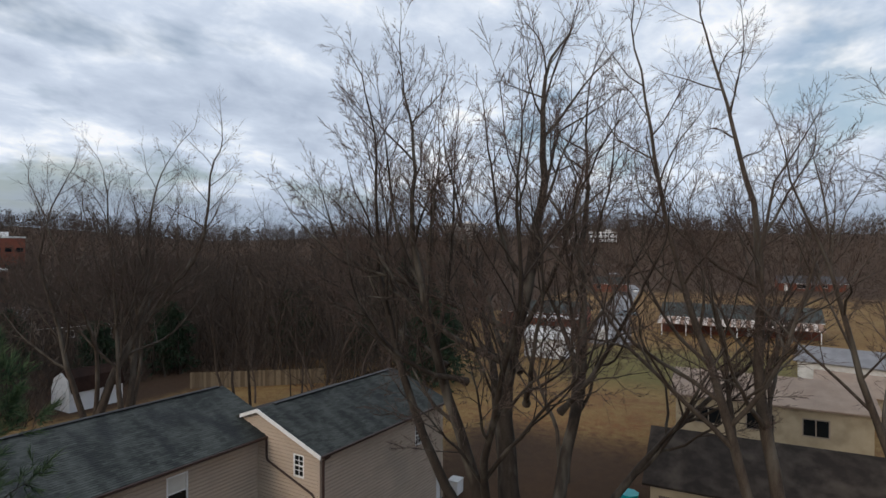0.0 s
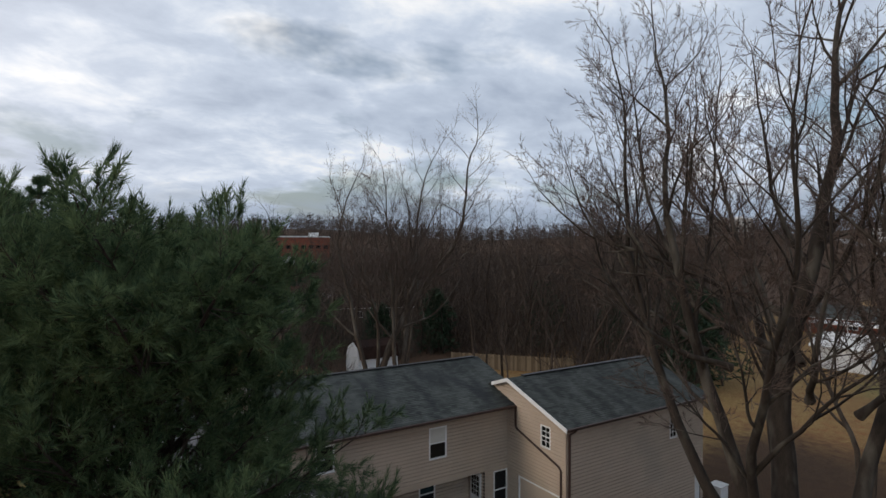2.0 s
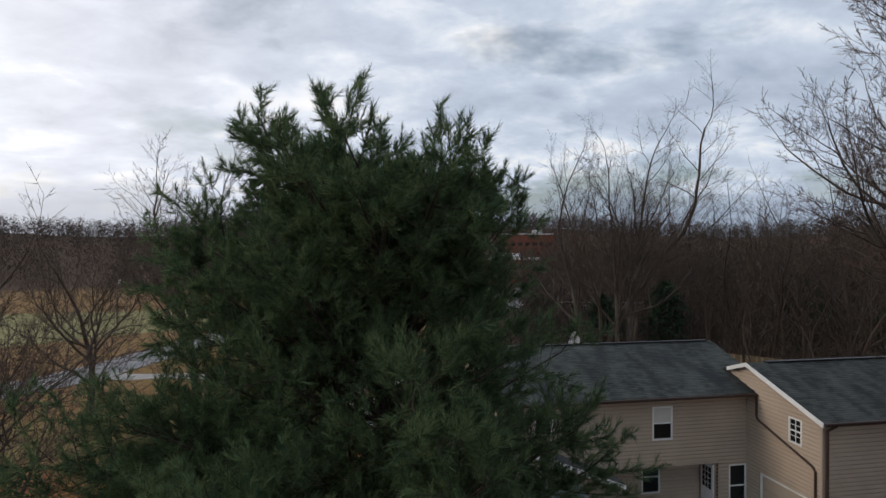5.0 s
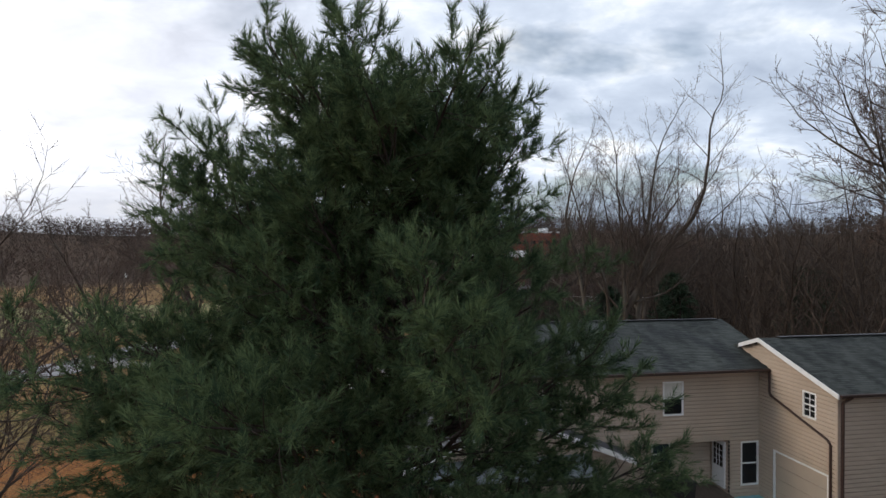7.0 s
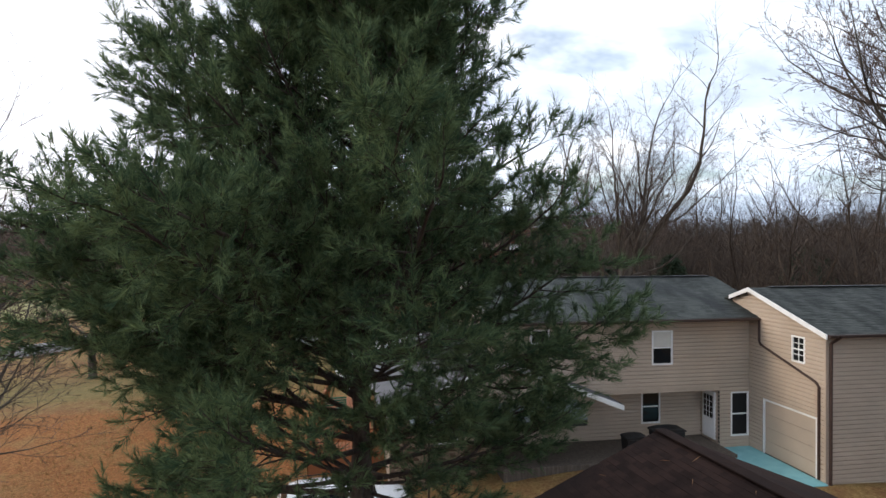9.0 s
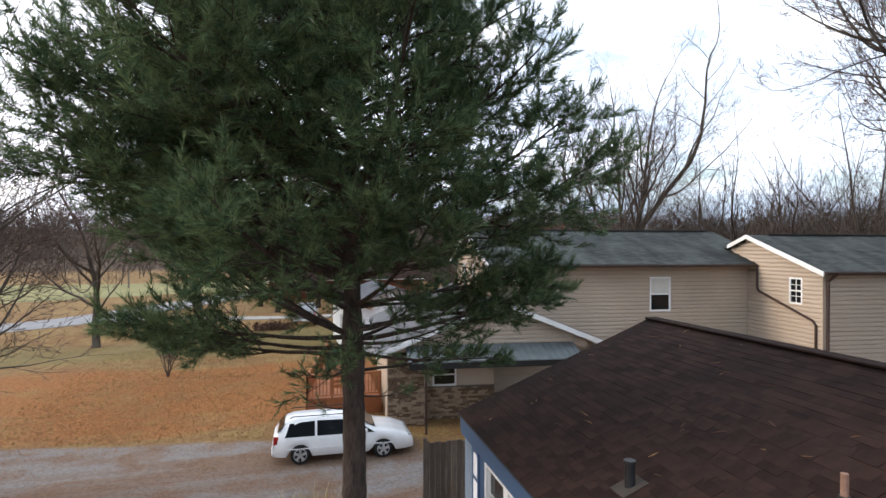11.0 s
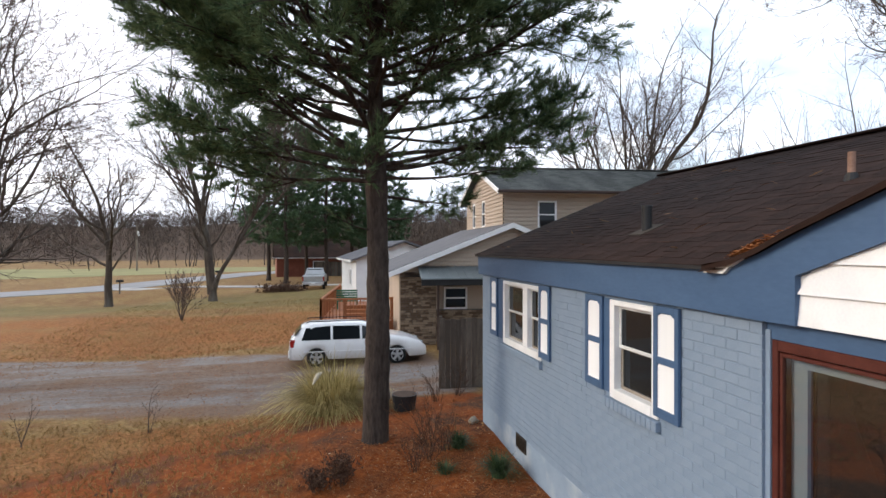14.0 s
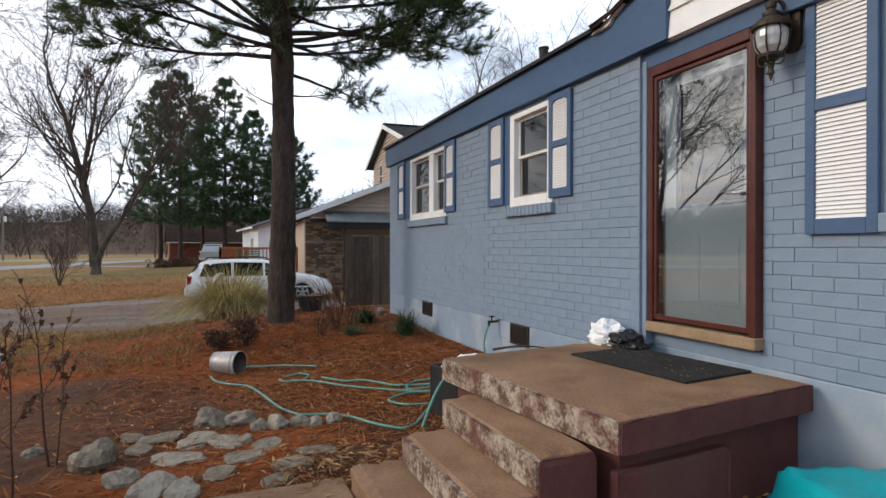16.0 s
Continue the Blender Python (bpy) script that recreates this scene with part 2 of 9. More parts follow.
M = {
    "brick_blue": surf("painted_brick_blue", (0.180, 0.242, 0.320), (0.214, 0.277, 0.358), 5, 0.62, 0.5, 70, stain=(0.196, 0.258, 0.334), rnd=0.10),
    "mortar_blue": surf("painted_mortar_blue", (0.176, 0.236, 0.312), (0.208, 0.270, 0.348), 8, 0.8, 0.3, 120),
    "parge_blue": surf("painted_foundation", (0.208, 0.272, 0.350), (0.248, 0.318, 0.400), 3, 0.8, 0.35, 40, stain=(0.36, 0.40, 0.44), stain_scale=2.0),
    "trim_blue": surf("trim_blue_paint", (0.046, 0.092, 0.176), (0.062, 0.116, 0.210), 3, 0.5, 0.06, 40, stretch=(1, 0.3, 1)),
    "white": surf("white_paint", (0.72, 0.73, 0.74), (0.82, 0.82, 0.81), 4, 0.5, 0.05, 50, stain=(0.66, 0.65, 0.62)),
    "white_old": surf("weathered_white", (0.55, 0.55, 0.54), (0.72, 0.72, 0.70), 3, 0.7, 0.1, 40, stain=(0.45, 0.44, 0.42)),
    "cream_trim": surf("taupe_trim", (0.24, 0.205, 0.165), (0.33, 0.285, 0.235), 4, 0.6, 0.1, 50),
    "shingle_brown": surf("shingle_brown", (0.018, 0.0098, 0.0078), (0.040, 0.022, 0.0168), 2.2, 0.95, 0.5, 170, rnd=0.22, stain=(0.013, 0.0088, 0.0078), stain_scale=0.55, spec=0.12),
    "shingle_black": surf("shingle_dark", (0.022, 0.027, 0.026), (0.074, 0.084, 0.078), 1.4, 0.8, 0.5, 90, rnd=0.16, stain=(0.020, 0.024, 0.027), stain_scale=0.8, stretch=(1, 0.16, 1), contrast=(0.38, 0.62)),
    "shingle_old": surf("shingle_weathered", (0.022, 0.017, 0.014), (0.055, 0.044, 0.036), 1.6, 0.95, 0.4, 60, rnd=0.2, stain=(0.075, 0.062, 0.050), stain_scale=0.7),
    "shingle_grey": surf("shingle_grey", (0.075, 0.078, 0.085), (0.12, 0.12, 0.13), 1.5, 0.92, 0.4, 80, rnd=0.2),
    "siding_tan": surf("vinyl_siding_tan", (0.42, 0.34, 0.27), (0.49, 0.40, 0.32), 0.6, 0.55, 0.05, 30, stain=(0.38, 0.32, 0.26), stain_scale=0.4),
    "siding_white": surf("white_siding", (0.68, 0.70, 0.72), (0.78, 0.79, 0.80), 2, 0.55, 0.05, 40),
    "gutter": surf("brown_gutter", (0.040, 0.024, 0.020), (0.060, 0.036, 0.030), 5, 0.45, 0.05, 40),
    "glass": glassy("dark_window_glass", (0.010, 0.012, 0.014)),
    "pane": clear_glass("clear_pane"),
    # dark colour that stands for the shade of unlit rooms
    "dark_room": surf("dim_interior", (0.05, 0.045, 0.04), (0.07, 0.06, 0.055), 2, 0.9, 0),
    "door_red": surf("door_frame_red", (0.062, 0.018, 0.014), (0.098, 0.030, 0.022), 6, 0.28, 0.08, 60),
    "brass": surf("brass_sill", (0.30, 0.20, 0.12), (0.42, 0.30, 0.19), 6, 0.4, 0.1, 60, metal=0.3),
    "door_blue": surf("door_blue_grey", (0.29, 0.38, 0.47), (0.34, 0.43, 0.52), 3, 0.4, 0.04, 40),
    "conc_brown": surf("stained_concrete", (0.165, 0.088, 0.047), (0.300, 0.182, 0.106), 3.2, 0.85, 0.5, 55, stain=(0.105, 0.060, 0.036), stain_scale=1.6),
    "conc_red": surf("red_painted_concrete", (0.085, 0.030, 0.028), (0.135, 0.050, 0.044), 4, 0.75, 0.3, 60, stain=(0.12, 0.060, 0.050), stain_scale=2.2),
    "conc_worn": surf("worn_painted_concrete", (0.105, 0.058, 0.040), (0.40, 0.335, 0.26), 9, 0.9, 0.8, 45, stain=(0.115, 0.042, 0.034), stain_scale=4.0, bump_dist=0.02, contrast=(0.42, 0.60)),
    "conc": surf("grey_concrete", (0.30, 0.29, 0.28), (0.42, 0.41, 0.39), 3, 0.9, 0.3, 60, stain=(0.24, 0.23, 0.22)),
    "teal_slab": surf("teal_painted_slab", (0.16, 0.38, 0.42), (0.24, 0.50, 0.53), 2, 0.7, 0.1, 40),
    "teal_plastic": surf("teal_plastic", (0.0, 0.30, 0.34), (0.01, 0.36, 0.40), 3, 0.4, 0.08, 40),
    "mat": surf("black_door_mat", (0.012, 0.012, 0.012), (0.028, 0.026, 0.024), 9, 0.95, 0.6, 200),
    "bark_pine": surf("pine_bark", (0.022, 0.016, 0.013), (0.075, 0.056, 0.045), 7, 0.95, 1.0, 26, stretch=(1, 1, 0.3), bump_dist=0.06),
    "bark": surf("bare_bark", (0.042, 0.032, 0.025), (0.090, 0.071, 0.056), 5, 0.95, 0.7, 30, stretch=(1, 1, 0.3), stain=(0.13, 0.118, 0.098), stain_scale=1.3, bump_dist=0.02),
    "bark_dark": surf("dark_bark", (0.023, 0.018, 0.014), (0.050, 0.039, 0.031), 5, 0.95, 0.7, 30, stretch=(1, 1, 0.3), stain=(0.13, 0.118, 0.098), stain_scale=1.3, bump_dist=0.02),
    "bark_far": surf("woods_bark", (0.038, 0.029, 0.0235), (0.094, 0.072, 0.058), 1.2, 0.95, 0.0, 8, rnd=0.35),
    "twig": surf("fine_twigs", (0.066, 0.047, 0.039), (0.130, 0.094, 0.078), 2, 0.9, 0.0, 12),
    "needle": surf("pine_needles", (0.037, 0.071, 0.039), (0.158, 0.216, 0.103), 3.2, 0.72, 0.0, 14, rnd=0.22, spec=0.12, contrast=(0.38, 0.64)),
    "needle_far": surf("far_pine_needles", (0.030, 0.066, 0.034), (0.100, 0.160, 0.078), 1.2, 0.7, 0.0, 10, rnd=0.4),
    "cedar": surf("dark_evergreen", (0.016, 0.034, 0.018), (0.032, 0.058, 0.030), 1.2, 0.8, 0.0, 10, rnd=0.4),
    "grass_pampas": surf("pampas_blades", (0.21, 0.17, 0.058), (0.56, 0.455, 0.20), 3, 0.7, 0.0, 20, rnd=0.6),
    "plume": surf("pampas_plume", (0.55, 0.48, 0.36), (0.68, 0.60, 0.47), 6, 0.9, 0.3, 60),
    "liriope": surf("liriope_blades", (0.022, 0.042, 0.016), (0.055, 0.085, 0.032), 4, 0.6, 0.0, 20, rnd=0.5),
    "leaf": surf("fallen_leaves", (0.16, 0.070, 0.028), (0.34, 0.19, 0.085), 6, 0.85, 0.0, 20, rnd=0.8),
    "straw": surf("fallen_pine_straw", (0.15, 0.046, 0.013), (0.33, 0.125, 0.038), 6, 0.85, 0.0, 20, rnd=0.8),
    "stone": surf("field_stone", (0.130, 0.108, 0.082), (0.320, 0.280, 0.225), 7, 0.95, 1.0, 45, stain=(0.10, 0.085, 0.055), stain_scale=3.0, rnd=0.25, bump_dist=0.02),
    "stone_wall": surf("ledge_stone", (0.12, 0.078, 0.050), (0.30, 0.222, 0.155), 5, 0.9, 0.6, 40, rnd=0.7),
    "mortar": surf("grey_mortar", (0.10, 0.09, 0.08), (0.15, 0.135, 0.12), 8, 0.95, 0.3, 60),
    "deck": surf("orange_deck_wood", (0.24, 0.085, 0.034), (0.36, 0.145, 0.062), 3, 0.65, 0.2, 40, stretch=(1, 1, 0.2), rnd=0.3),
    "wood_grey": surf("weathered_fence_wood", (0.085, 0.068, 0.055), (0.175, 0.145, 0.118), 4, 0.9, 0.5, 40, stretch=(3, 3, 0.3), rnd=0.4),
    "wood_tan": surf("tan_fence_wood", (0.125, 0.095, 0.062), (0.225, 0.178, 0.122), 4, 0.9, 0.4, 40, stretch=(3, 3, 0.3), rnd=0.4),
    "metal_roof": surf("grey_metal_roof", (0.16, 0.19, 0.20), (0.24, 0.27, 0.28), 2, 0.4, 0.05, 30, metal=0.4),
    "car_white": surf("white_car_paint", (0.74, 0.74, 0.74), (0.80, 0.80, 0.80), 1, 0.25, 0.0, 8, coat=0.6, spec=0.5),
    "car_silver": surf("silver_car_paint", (0.33, 0.34, 0.34), (0.40, 0.41, 0.41), 1, 0.3, 0.0, 8, coat=0.5, metal=0.4),
    "car_blue": surf("blue_grey_car_paint", (0.18, 0.24, 0.29), (0.22, 0.28, 0.33), 1, 0.3, 0.0, 8, coat=0.5),
    "car_dark": surf("dark_car_paint", (0.035, 0.04, 0.045), (0.05, 0.055, 0.06), 1, 0.3, 0.0, 8, coat=0.5),
    "tyre": surf("tyre_rubber", (0.012, 0.012, 0.012), (0.022, 0.022, 0.022), 10, 0.85, 0.2, 60),
    "alloy": surf("alloy_rim", (0.45, 0.45, 0.46), (0.55, 0.55, 0.56), 5, 0.35, 0.0, 20, metal=0.7),
    "black_plastic": surf("black_plastic", (0.012, 0.012, 0.013), (0.025, 0.025, 0.026), 6, 0.5, 0.1, 60),
    "red_lamp": surf("red_lamp_glass", (0.28, 0.012, 0.01), (0.36, 0.02, 0.016), 5, 0.2, 0.0, 20, spec=0.5),
    "clear_lamp": surf("clear_lamp_glass", (0.30, 0.31, 0.32), (0.46, 0.47, 0.48), 5, 0.15, 0.0, 20, spec=0.6),
    "bronze": surf("dark_bronze", (0.030, 0.024, 0.018), (0.070, 0.055, 0.040), 8, 0.5, 0.3, 60, metal=0.5),
    "steel": surf("galvanised_bucket", (0.30, 0.30, 0.30), (0.46, 0.45, 0.44), 5, 0.5, 0.15, 50, metal=0.4, stain=(0.22, 0.19, 0.17), stain_scale=4.0),
    # darker colour in place of the shade within the bucket
    "bucket_in": surf("shaded_bucket_inside", (0.045, 0.038, 0.034), (0.10, 0.085, 0.072), 5, 0.7, 0.2, 50),
    "hose": surf("teal_hose", (0.075, 0.205, 0.165), (0.13, 0.30, 0.25), 5, 0.45, 0.1, 60),
    "bag_white": surf("white_plastic_bag", (0.72, 0.73, 0.75), (0.85, 0.86, 0.87), 5, 0.4, 0.15, 30),
    "bag_black": surf("black_bag", (0.008, 0.008, 0.009), (0.02, 0.02, 0.022), 5, 0.35, 0.2, 30),
    "pipe_grey": surf("vent_pipe", (0.20, 0.105, 0.070), (0.33, 0.20, 0.145), 8, 0.7, 0.2, 50),
    "brick_red": surf("red_brick", (0.15, 0.048, 0.030), (0.24, 0.085, 0.055), 1.0, 0.9, 0.2, 12, rnd=0.2),
    "tan_stucco": surf("cream_block_wall", (0.38, 0.32, 0.22), (0.47, 0.40, 0.285), 1.2, 0.85, 0.2, 20, stain=(0.31, 0.26, 0.18)),
    "tan_metal": surf("tan_metal_roof", (0.27, 0.20, 0.15), (0.36, 0.275, 0.21), 1.2, 0.6, 0.1, 16, stain=(0.28, 0.20, 0.15)),
    "grey_tarp": surf("grey_roofing", (0.18, 0.18, 0.19), (0.26, 0.26, 0.27), 1.0, 0.8, 0.2, 14),
    "asphalt": surf("worn_asphalt", (0.20, 0.20, 0.205), (0.27, 0.27, 0.275), 0.5, 0.9, 0.2, 25),
    "asphalt_dark": surf("asphalt_dark", (0.055, 0.055, 0.058), (0.085, 0.085, 0.088), 0.4, 0.9, 0.2, 25),
    "lawn_far": surf("far_lawn", (0.16, 0.155, 0.060), (0.25, 0.225, 0.095), 0.12, 0.95, 0.0, 2),
    "blinds": surf("window_blind", (0.55, 0.54, 0.50), (0.62, 0.61, 0.57), 5, 0.8, 0.0, 30),
    "dry_grass": surf("dry_grass", (0.16, 0.092, 0.032), (0.36, 0.235, 0.095), 0.8, 0.85, 0.0, 6, rnd=0.5, stain=(0.17, 0.155, 0.058), stain_scale=0.4),
    "soil": surf("bare_soil", (0.055, 0.035, 0.025), (0.09, 0.06, 0.045), 6, 0.95, 0.6, 50),
    "dry_plant": surf("dry_brown_stems", (0.055, 0.028, 0.018), (0.12, 0.068, 0.042), 5, 0.9, 0.0, 30, rnd=0.5),
    "rubber_green": surf("green_chair_plastic", (0.02, 0.10, 0.06), (0.03, 0.14, 0.085), 5, 0.5, 0.0, 30),
}
M["strip_rust"] = surf("rusty_awning", (0.20, 0.115, 0.075), (0.34, 0.22, 0.16), 1.0, 0.7, 0.1, 12)
M["strip_roof"] = surf("ribbed_awning", (0.50, 0.43, 0.38), (0.66, 0.59, 0.53), 1.0, 0.6, 0.1, 12, stain=(0.30, 0.22, 0.17), stain_scale=0.6)


def let_through(m, share):
    """Thin foliage: part of the light that falls on it comes through to the other side."""
    nt, ln = m.node_tree.nodes, m.node_tree.links
    b, out = nt["Principled BSDF"], nt["Material Output"]
    tr, mx = nt.new("ShaderNodeBsdfTranslucent"), nt.new("ShaderNodeMixShader")
    ln.new(b.inputs["Base Color"].links[0].from_socket, tr.inputs["Color"])
    mx.inputs[0].default_value = share
    ln.new(b.outputs[0], mx.inputs[1])
    ln.new(tr.outputs[0], mx.inputs[2])
    ln.new(mx.outputs[0], out.inputs["Surface"])


for key in ("needle", "needle_far", "grass_pampas"):
    let_through(M[key], 0.4)


# ---- building helpers ----
def mesh_of(bm, name, material, smooth=False):
    me = bpy.data.meshes.new(name)
    bm.normal_update()
    bm.to_mesh(me)
    bm.free()
    if smooth:
        me.polygons.foreach_set("use_smooth", [True] * len(me.polygons))
    me.materials.append(material)
    return me


def part(name, bm, material, parent=None, label="", smooth=False):
    """Links a bmesh as one mesh object under a thing or a part."""
    ob = new(name, mesh_of(bm, name, material, smooth))
    if parent is not None:
        ob.parent = parent
    if label:
        ob["label"] = label
    return ob


def thing(name, label, category, group="", at=None, kind=""):
    ob = new(name)
    ob.empty_display_size = 0.2
    if at is not None:
        ob.matrix_world = at
    return tagged(ob, label, category, group, kind)


def pydata(name, verts, faces, material, parent=None, label="", smooth=False):
    me = bpy.data.meshes.new(name)
    me.from_pydata([tuple(map(float, v)) for v in verts] if not isinstance(verts, np.ndarray) else verts.tolist(), [], faces if isinstance(faces, list) else faces.tolist())
    if smooth:
        me.polygons.foreach_set("use_smooth", [True] * len(me.polygons))
    me.materials.append(material)
    ob = new(name, me)
    if parent is not None:
        ob.parent = parent
    if label:
        ob["label"] = label
    return ob


def box(bm, x0, x1, y0, y1, z0, z1, bevel=0.0):
    m = Matrix.LocRotScale(((x0 + x1) / 2, (y0 + y1) / 2, (z0 + z1) / 2), None, (abs(x1 - x0), abs(y1 - y0), abs(z1 - z0)))
    r = bmesh.ops.create_cube(bm, size=1, matrix=m)
    if bevel:
        edges = list({e for v in r["verts"] for e in v.link_edges})
        bmesh.ops.bevel(bm, geom=edges, offset=bevel, segments=1, affect="EDGES", profile=0.5)
    return bm


def boxes(rows, bevel=0.0):
    bm = bmesh.new()
    for r in rows:
        box(bm, *r, bevel=bevel)
    return bm


def prism(bm, pts, axis, a, b):
    """A closed outline pts (pairs) in the plane across axis, drawn out from a to b."""
    def p3(p, t):
        return {"x": (t, p[0], p[1]), "y": (p[0], t, p[1]), "z": (p[0], p[1], t)}[axis]
    va, vb = [bm.verts.new(p3(p, a)) for p in pts], [bm.verts.new(p3(p, b)) for p in pts]
    n = len(pts)
    bm.faces.new(va)
    bm.faces.new(vb[::-1])
    for i in range(n):
        bm.faces.new((va[i], vb[i], vb[(i + 1) % n], va[(i + 1) % n]))
    bmesh.ops.recalc_face_normals(bm, faces=bm.faces)
    return bm


def cyl(bm, p, q, r0, r1=None, n=12, caps=True):
    p, q = Vector(p), Vector(q)
    d = q - p
    rot = d.to_track_quat("Z", "Y").to_matrix().to_4x4()
    bmesh.ops.create_cone(bm, cap_ends=caps, segments=n, radius1=r0, radius2=r0 if r1 is None else r1, depth=d.length,
                          matrix=Matrix.Translation((p + q) / 2) @ rot)
    return bm


def tube_rows(pts, radii, sides):
    """Rings of a tapering tube along pts: vertices and quads (indices from 0)."""
    pts = np.asarray(pts, float)
    radii = np.asarray(radii, float)
    d = np.gradient(pts, axis=0)
    d /= np.linalg.norm(d, axis=1, keepdims=True) + 1e-9
    ref = np.array([0.0, 0.0, 1.0]) if abs(d[0, 2]) < 0.9 else np.array([1.0, 0.0, 0.0])
    a = np.cross(d, ref)
    a /= np.linalg.norm(a, axis=1, keepdims=True) + 1e-9
    b = np.cross(d, a)
    ang = np.arange(sides) * 2 * np.pi / sides
    ring = pts[:, None] + radii[:, None, None] * (np.cos(ang)[None, :, None] * a[:, None] + np.sin(ang)[None, :, None] * b[:, None])
    n = len(pts)
    i, j = np.meshgrid(np.arange(n - 1), np.arange(sides), indexing="ij")
    k = (j + 1) % sides
    quads = np.stack([i * sides + j, i * sides + k, (i + 1) * sides + k, (i + 1) * sides + j], -1).reshape(-1, 4)
    return ring.reshape(-1, 3), quads


class Heap:
    """Gathers vertices and faces of many small pieces into one mesh."""
    def __init__(self):
        self.v, self.f, self.n = [], [], 0

    def add(self, v, f):
        self.v.append(v)
        self.f.append(f + self.n)
        self.n += len(v)

    def tube(self, pts, radii, sides=5):
        self.add(*tube_rows(pts, radii, sides))

    def make(self, name, material, parent=None, label="", smooth=True):
        v = np.concatenate(self.v)
        me = bpy.data.meshes.new(name)
        me.vertices.add(len(v))
        me.vertices.foreach_set("co", v.astype(np.float32).ravel())
        sizes = np.concatenate([np.full(len(f), f.shape[1]) for f in self.f])
        loops = np.concatenate([f.ravel() for f in self.f])
        me.loops.add(len(loops))
        me.loops.foreach_set("vertex_index", loops.astype(np.int32))
        me.polygons.add(len(sizes))
        me.polygons.foreach_set("loop_start", np.r_[0, np.cumsum(sizes)[:-1]].astype(np.int32))
        me.polygons.foreach_set("use_smooth", np.full(len(sizes), smooth))
        me.update(calc_edges=True)
        me.materials.append(material)
        ob = new(name, me)
        if parent is not None:
            ob.parent = parent
        if label:
            ob["label"] = label
        return ob


def lap_wall(bm, u0, u1, z0, z1, face, axis="y", course=0.17, lip=0.048, out=-1, tops=None):
    """Lapped siding on the plane axis = face from u0 to u1: each board stands out by lip, with a sunk cove along its head. tops(z, u0, u1): the sloped upper limits."""
    def vert(u, o, zz):
        return bm.verts.new((u, face + out * o, zz) if axis == "y" else (face + out * o, u, zz))
    k = math.floor(z0 / course + 1e-6)
    last = None
    while k * course < z1 - 1e-4:
        zb = k * course
        k += 1
        prof = [(zb, lip), (zb + 0.66 * course, lip * 0.86), (zb + 0.74 * course, 0.0), (zb + course, 0.0)]
        a, b = (u0, u1) if tops is None else tops(min(zb + course, z1), u0, u1)
        if b - a < 0.05:
            break
        zs = sorted({min(max(p[0], z0), z1) for p in prof})
        for n_, zz in enumerate(zs):
            if n_ == 0:
                o = lip + (zz - zb) / (0.66 * course) * (-0.14 * lip) if zz < zb + 0.66 * course else float(np.interp(zz, [p[0] for p in prof], [p[1] for p in prof]))
            else:
                o = float(np.interp(zz, [p[0] for p in prof], [p[1] for p in prof]))
            row = (vert(a, o, zz), vert(b, o, zz))
            if last:
                bm.faces.new((last[0], last[1], row[1], row[0]))
            last = row
    bmesh.ops.remove_doubles(bm, verts=bm.verts, dist=0.0006)
    bmesh.ops.recalc_face_normals(bm, faces=bm.faces)
    return bm


def worn_box(x0, x1, y0, y1, z0, z1, seed, chip=0.016, cuts=14):
    """A block of old concrete: its edges chipped and rounded unevenly."""
    bm = boxes([(x0, x1, y0, y1, z0, z1)])
    bmesh.ops.subdivide_edges(bm, edges=bm.edges[:], cuts=cuts, use_grid_fill=True)
    mid = Vector(((x0 + x1) / 2, (y0 + y1) / 2, (z0 + z1) / 2))
    lim = ((x0, x1), (y0, y1), (z0, z1))
    for v in bm.verts:
        on = [any(abs(v.co[i] - w) < 1e-5 for w in lim[i]) for i in range(3)]
        rough_ = 0.003 * noise.noise(v.co * 9 + Vector((seed, 0, 0)))
        cut = 0.0
        if sum(on) >= 2:
            cut = chip * (0.25 + max(0.0, 0.5 + 1.1 * noise.noise(v.co * 11 + Vector((0, seed, 0))))) * (1.2 if sum(on) == 3 else 0.8)
        for i in range(3):
            if on[i]:
                v.co[i] -= (cut + rough_) * (1 if v.co[i] > mid[i] else -1)
    bmesh.ops.recalc_face_normals(bm, faces=bm.faces)
    return bm


# ---- ground ----
GROUND = [(-3, 1, -.13), (-3.4, 4.4, -.25), (-2.3, 6.4, .08), (0, 7.2, .10), (0, 3, .02), (0, -1.5, -.12), (-1, 16, -.42), (-4, 17, -.45),
          (-6.8, 10, -.47), (-5.3, 14.2, -.58), (-9.6, 23.6, -.90), (-10.8, 31.3, -.62), (-10.7, 41.3, -.50), (-19.6, 46, -1.15), (-4, 46, -.10),
          (-16, 54, -.40), (-24, 60, -.9), (15, 16, .12), (10, 17, .12), (0, 19, -.32), (24, 12, -.1), (30, 56, -1), (40, 50, -1), (40, 0, -1), (60, 0, -1),
          (100, 10, -1), (-3.3, -3.7, -.13), (-3, -20, -.2), (15, -10, -.5), (-30, 20, -1.3), (-60, 130, -1.0), (5, 11, -.15), (9, 3, -.3)]
_G = np.array(GROUND)


def ground_z(x, y):
    x, y = np.asarray(x, float), np.asarray(y, float)
    d2 = (x[..., None] - _G[:, 0]) ** 2 + (y[..., None] - _G[:, 1]) ** 2 + 1.2
    w = d2 ** -1.6
    z = (w * _G[:, 2]).sum(-1) / w.sum(-1)
    r = np.hypot(x, y)
    s = np.clip((r - 260) / 400, 0, 1)
    th = np.arctan2(x, y)
    far = -1.0 + (31.0 + 5.0 * np.sin(5 * th + 0.6) + 3.0 * np.sin(13 * th + 2.0)) * s * s * (3 - 2 * s)
    k = np.clip((r - 90) / 60, 0, 1)
    return z * (1 - k) + far * k


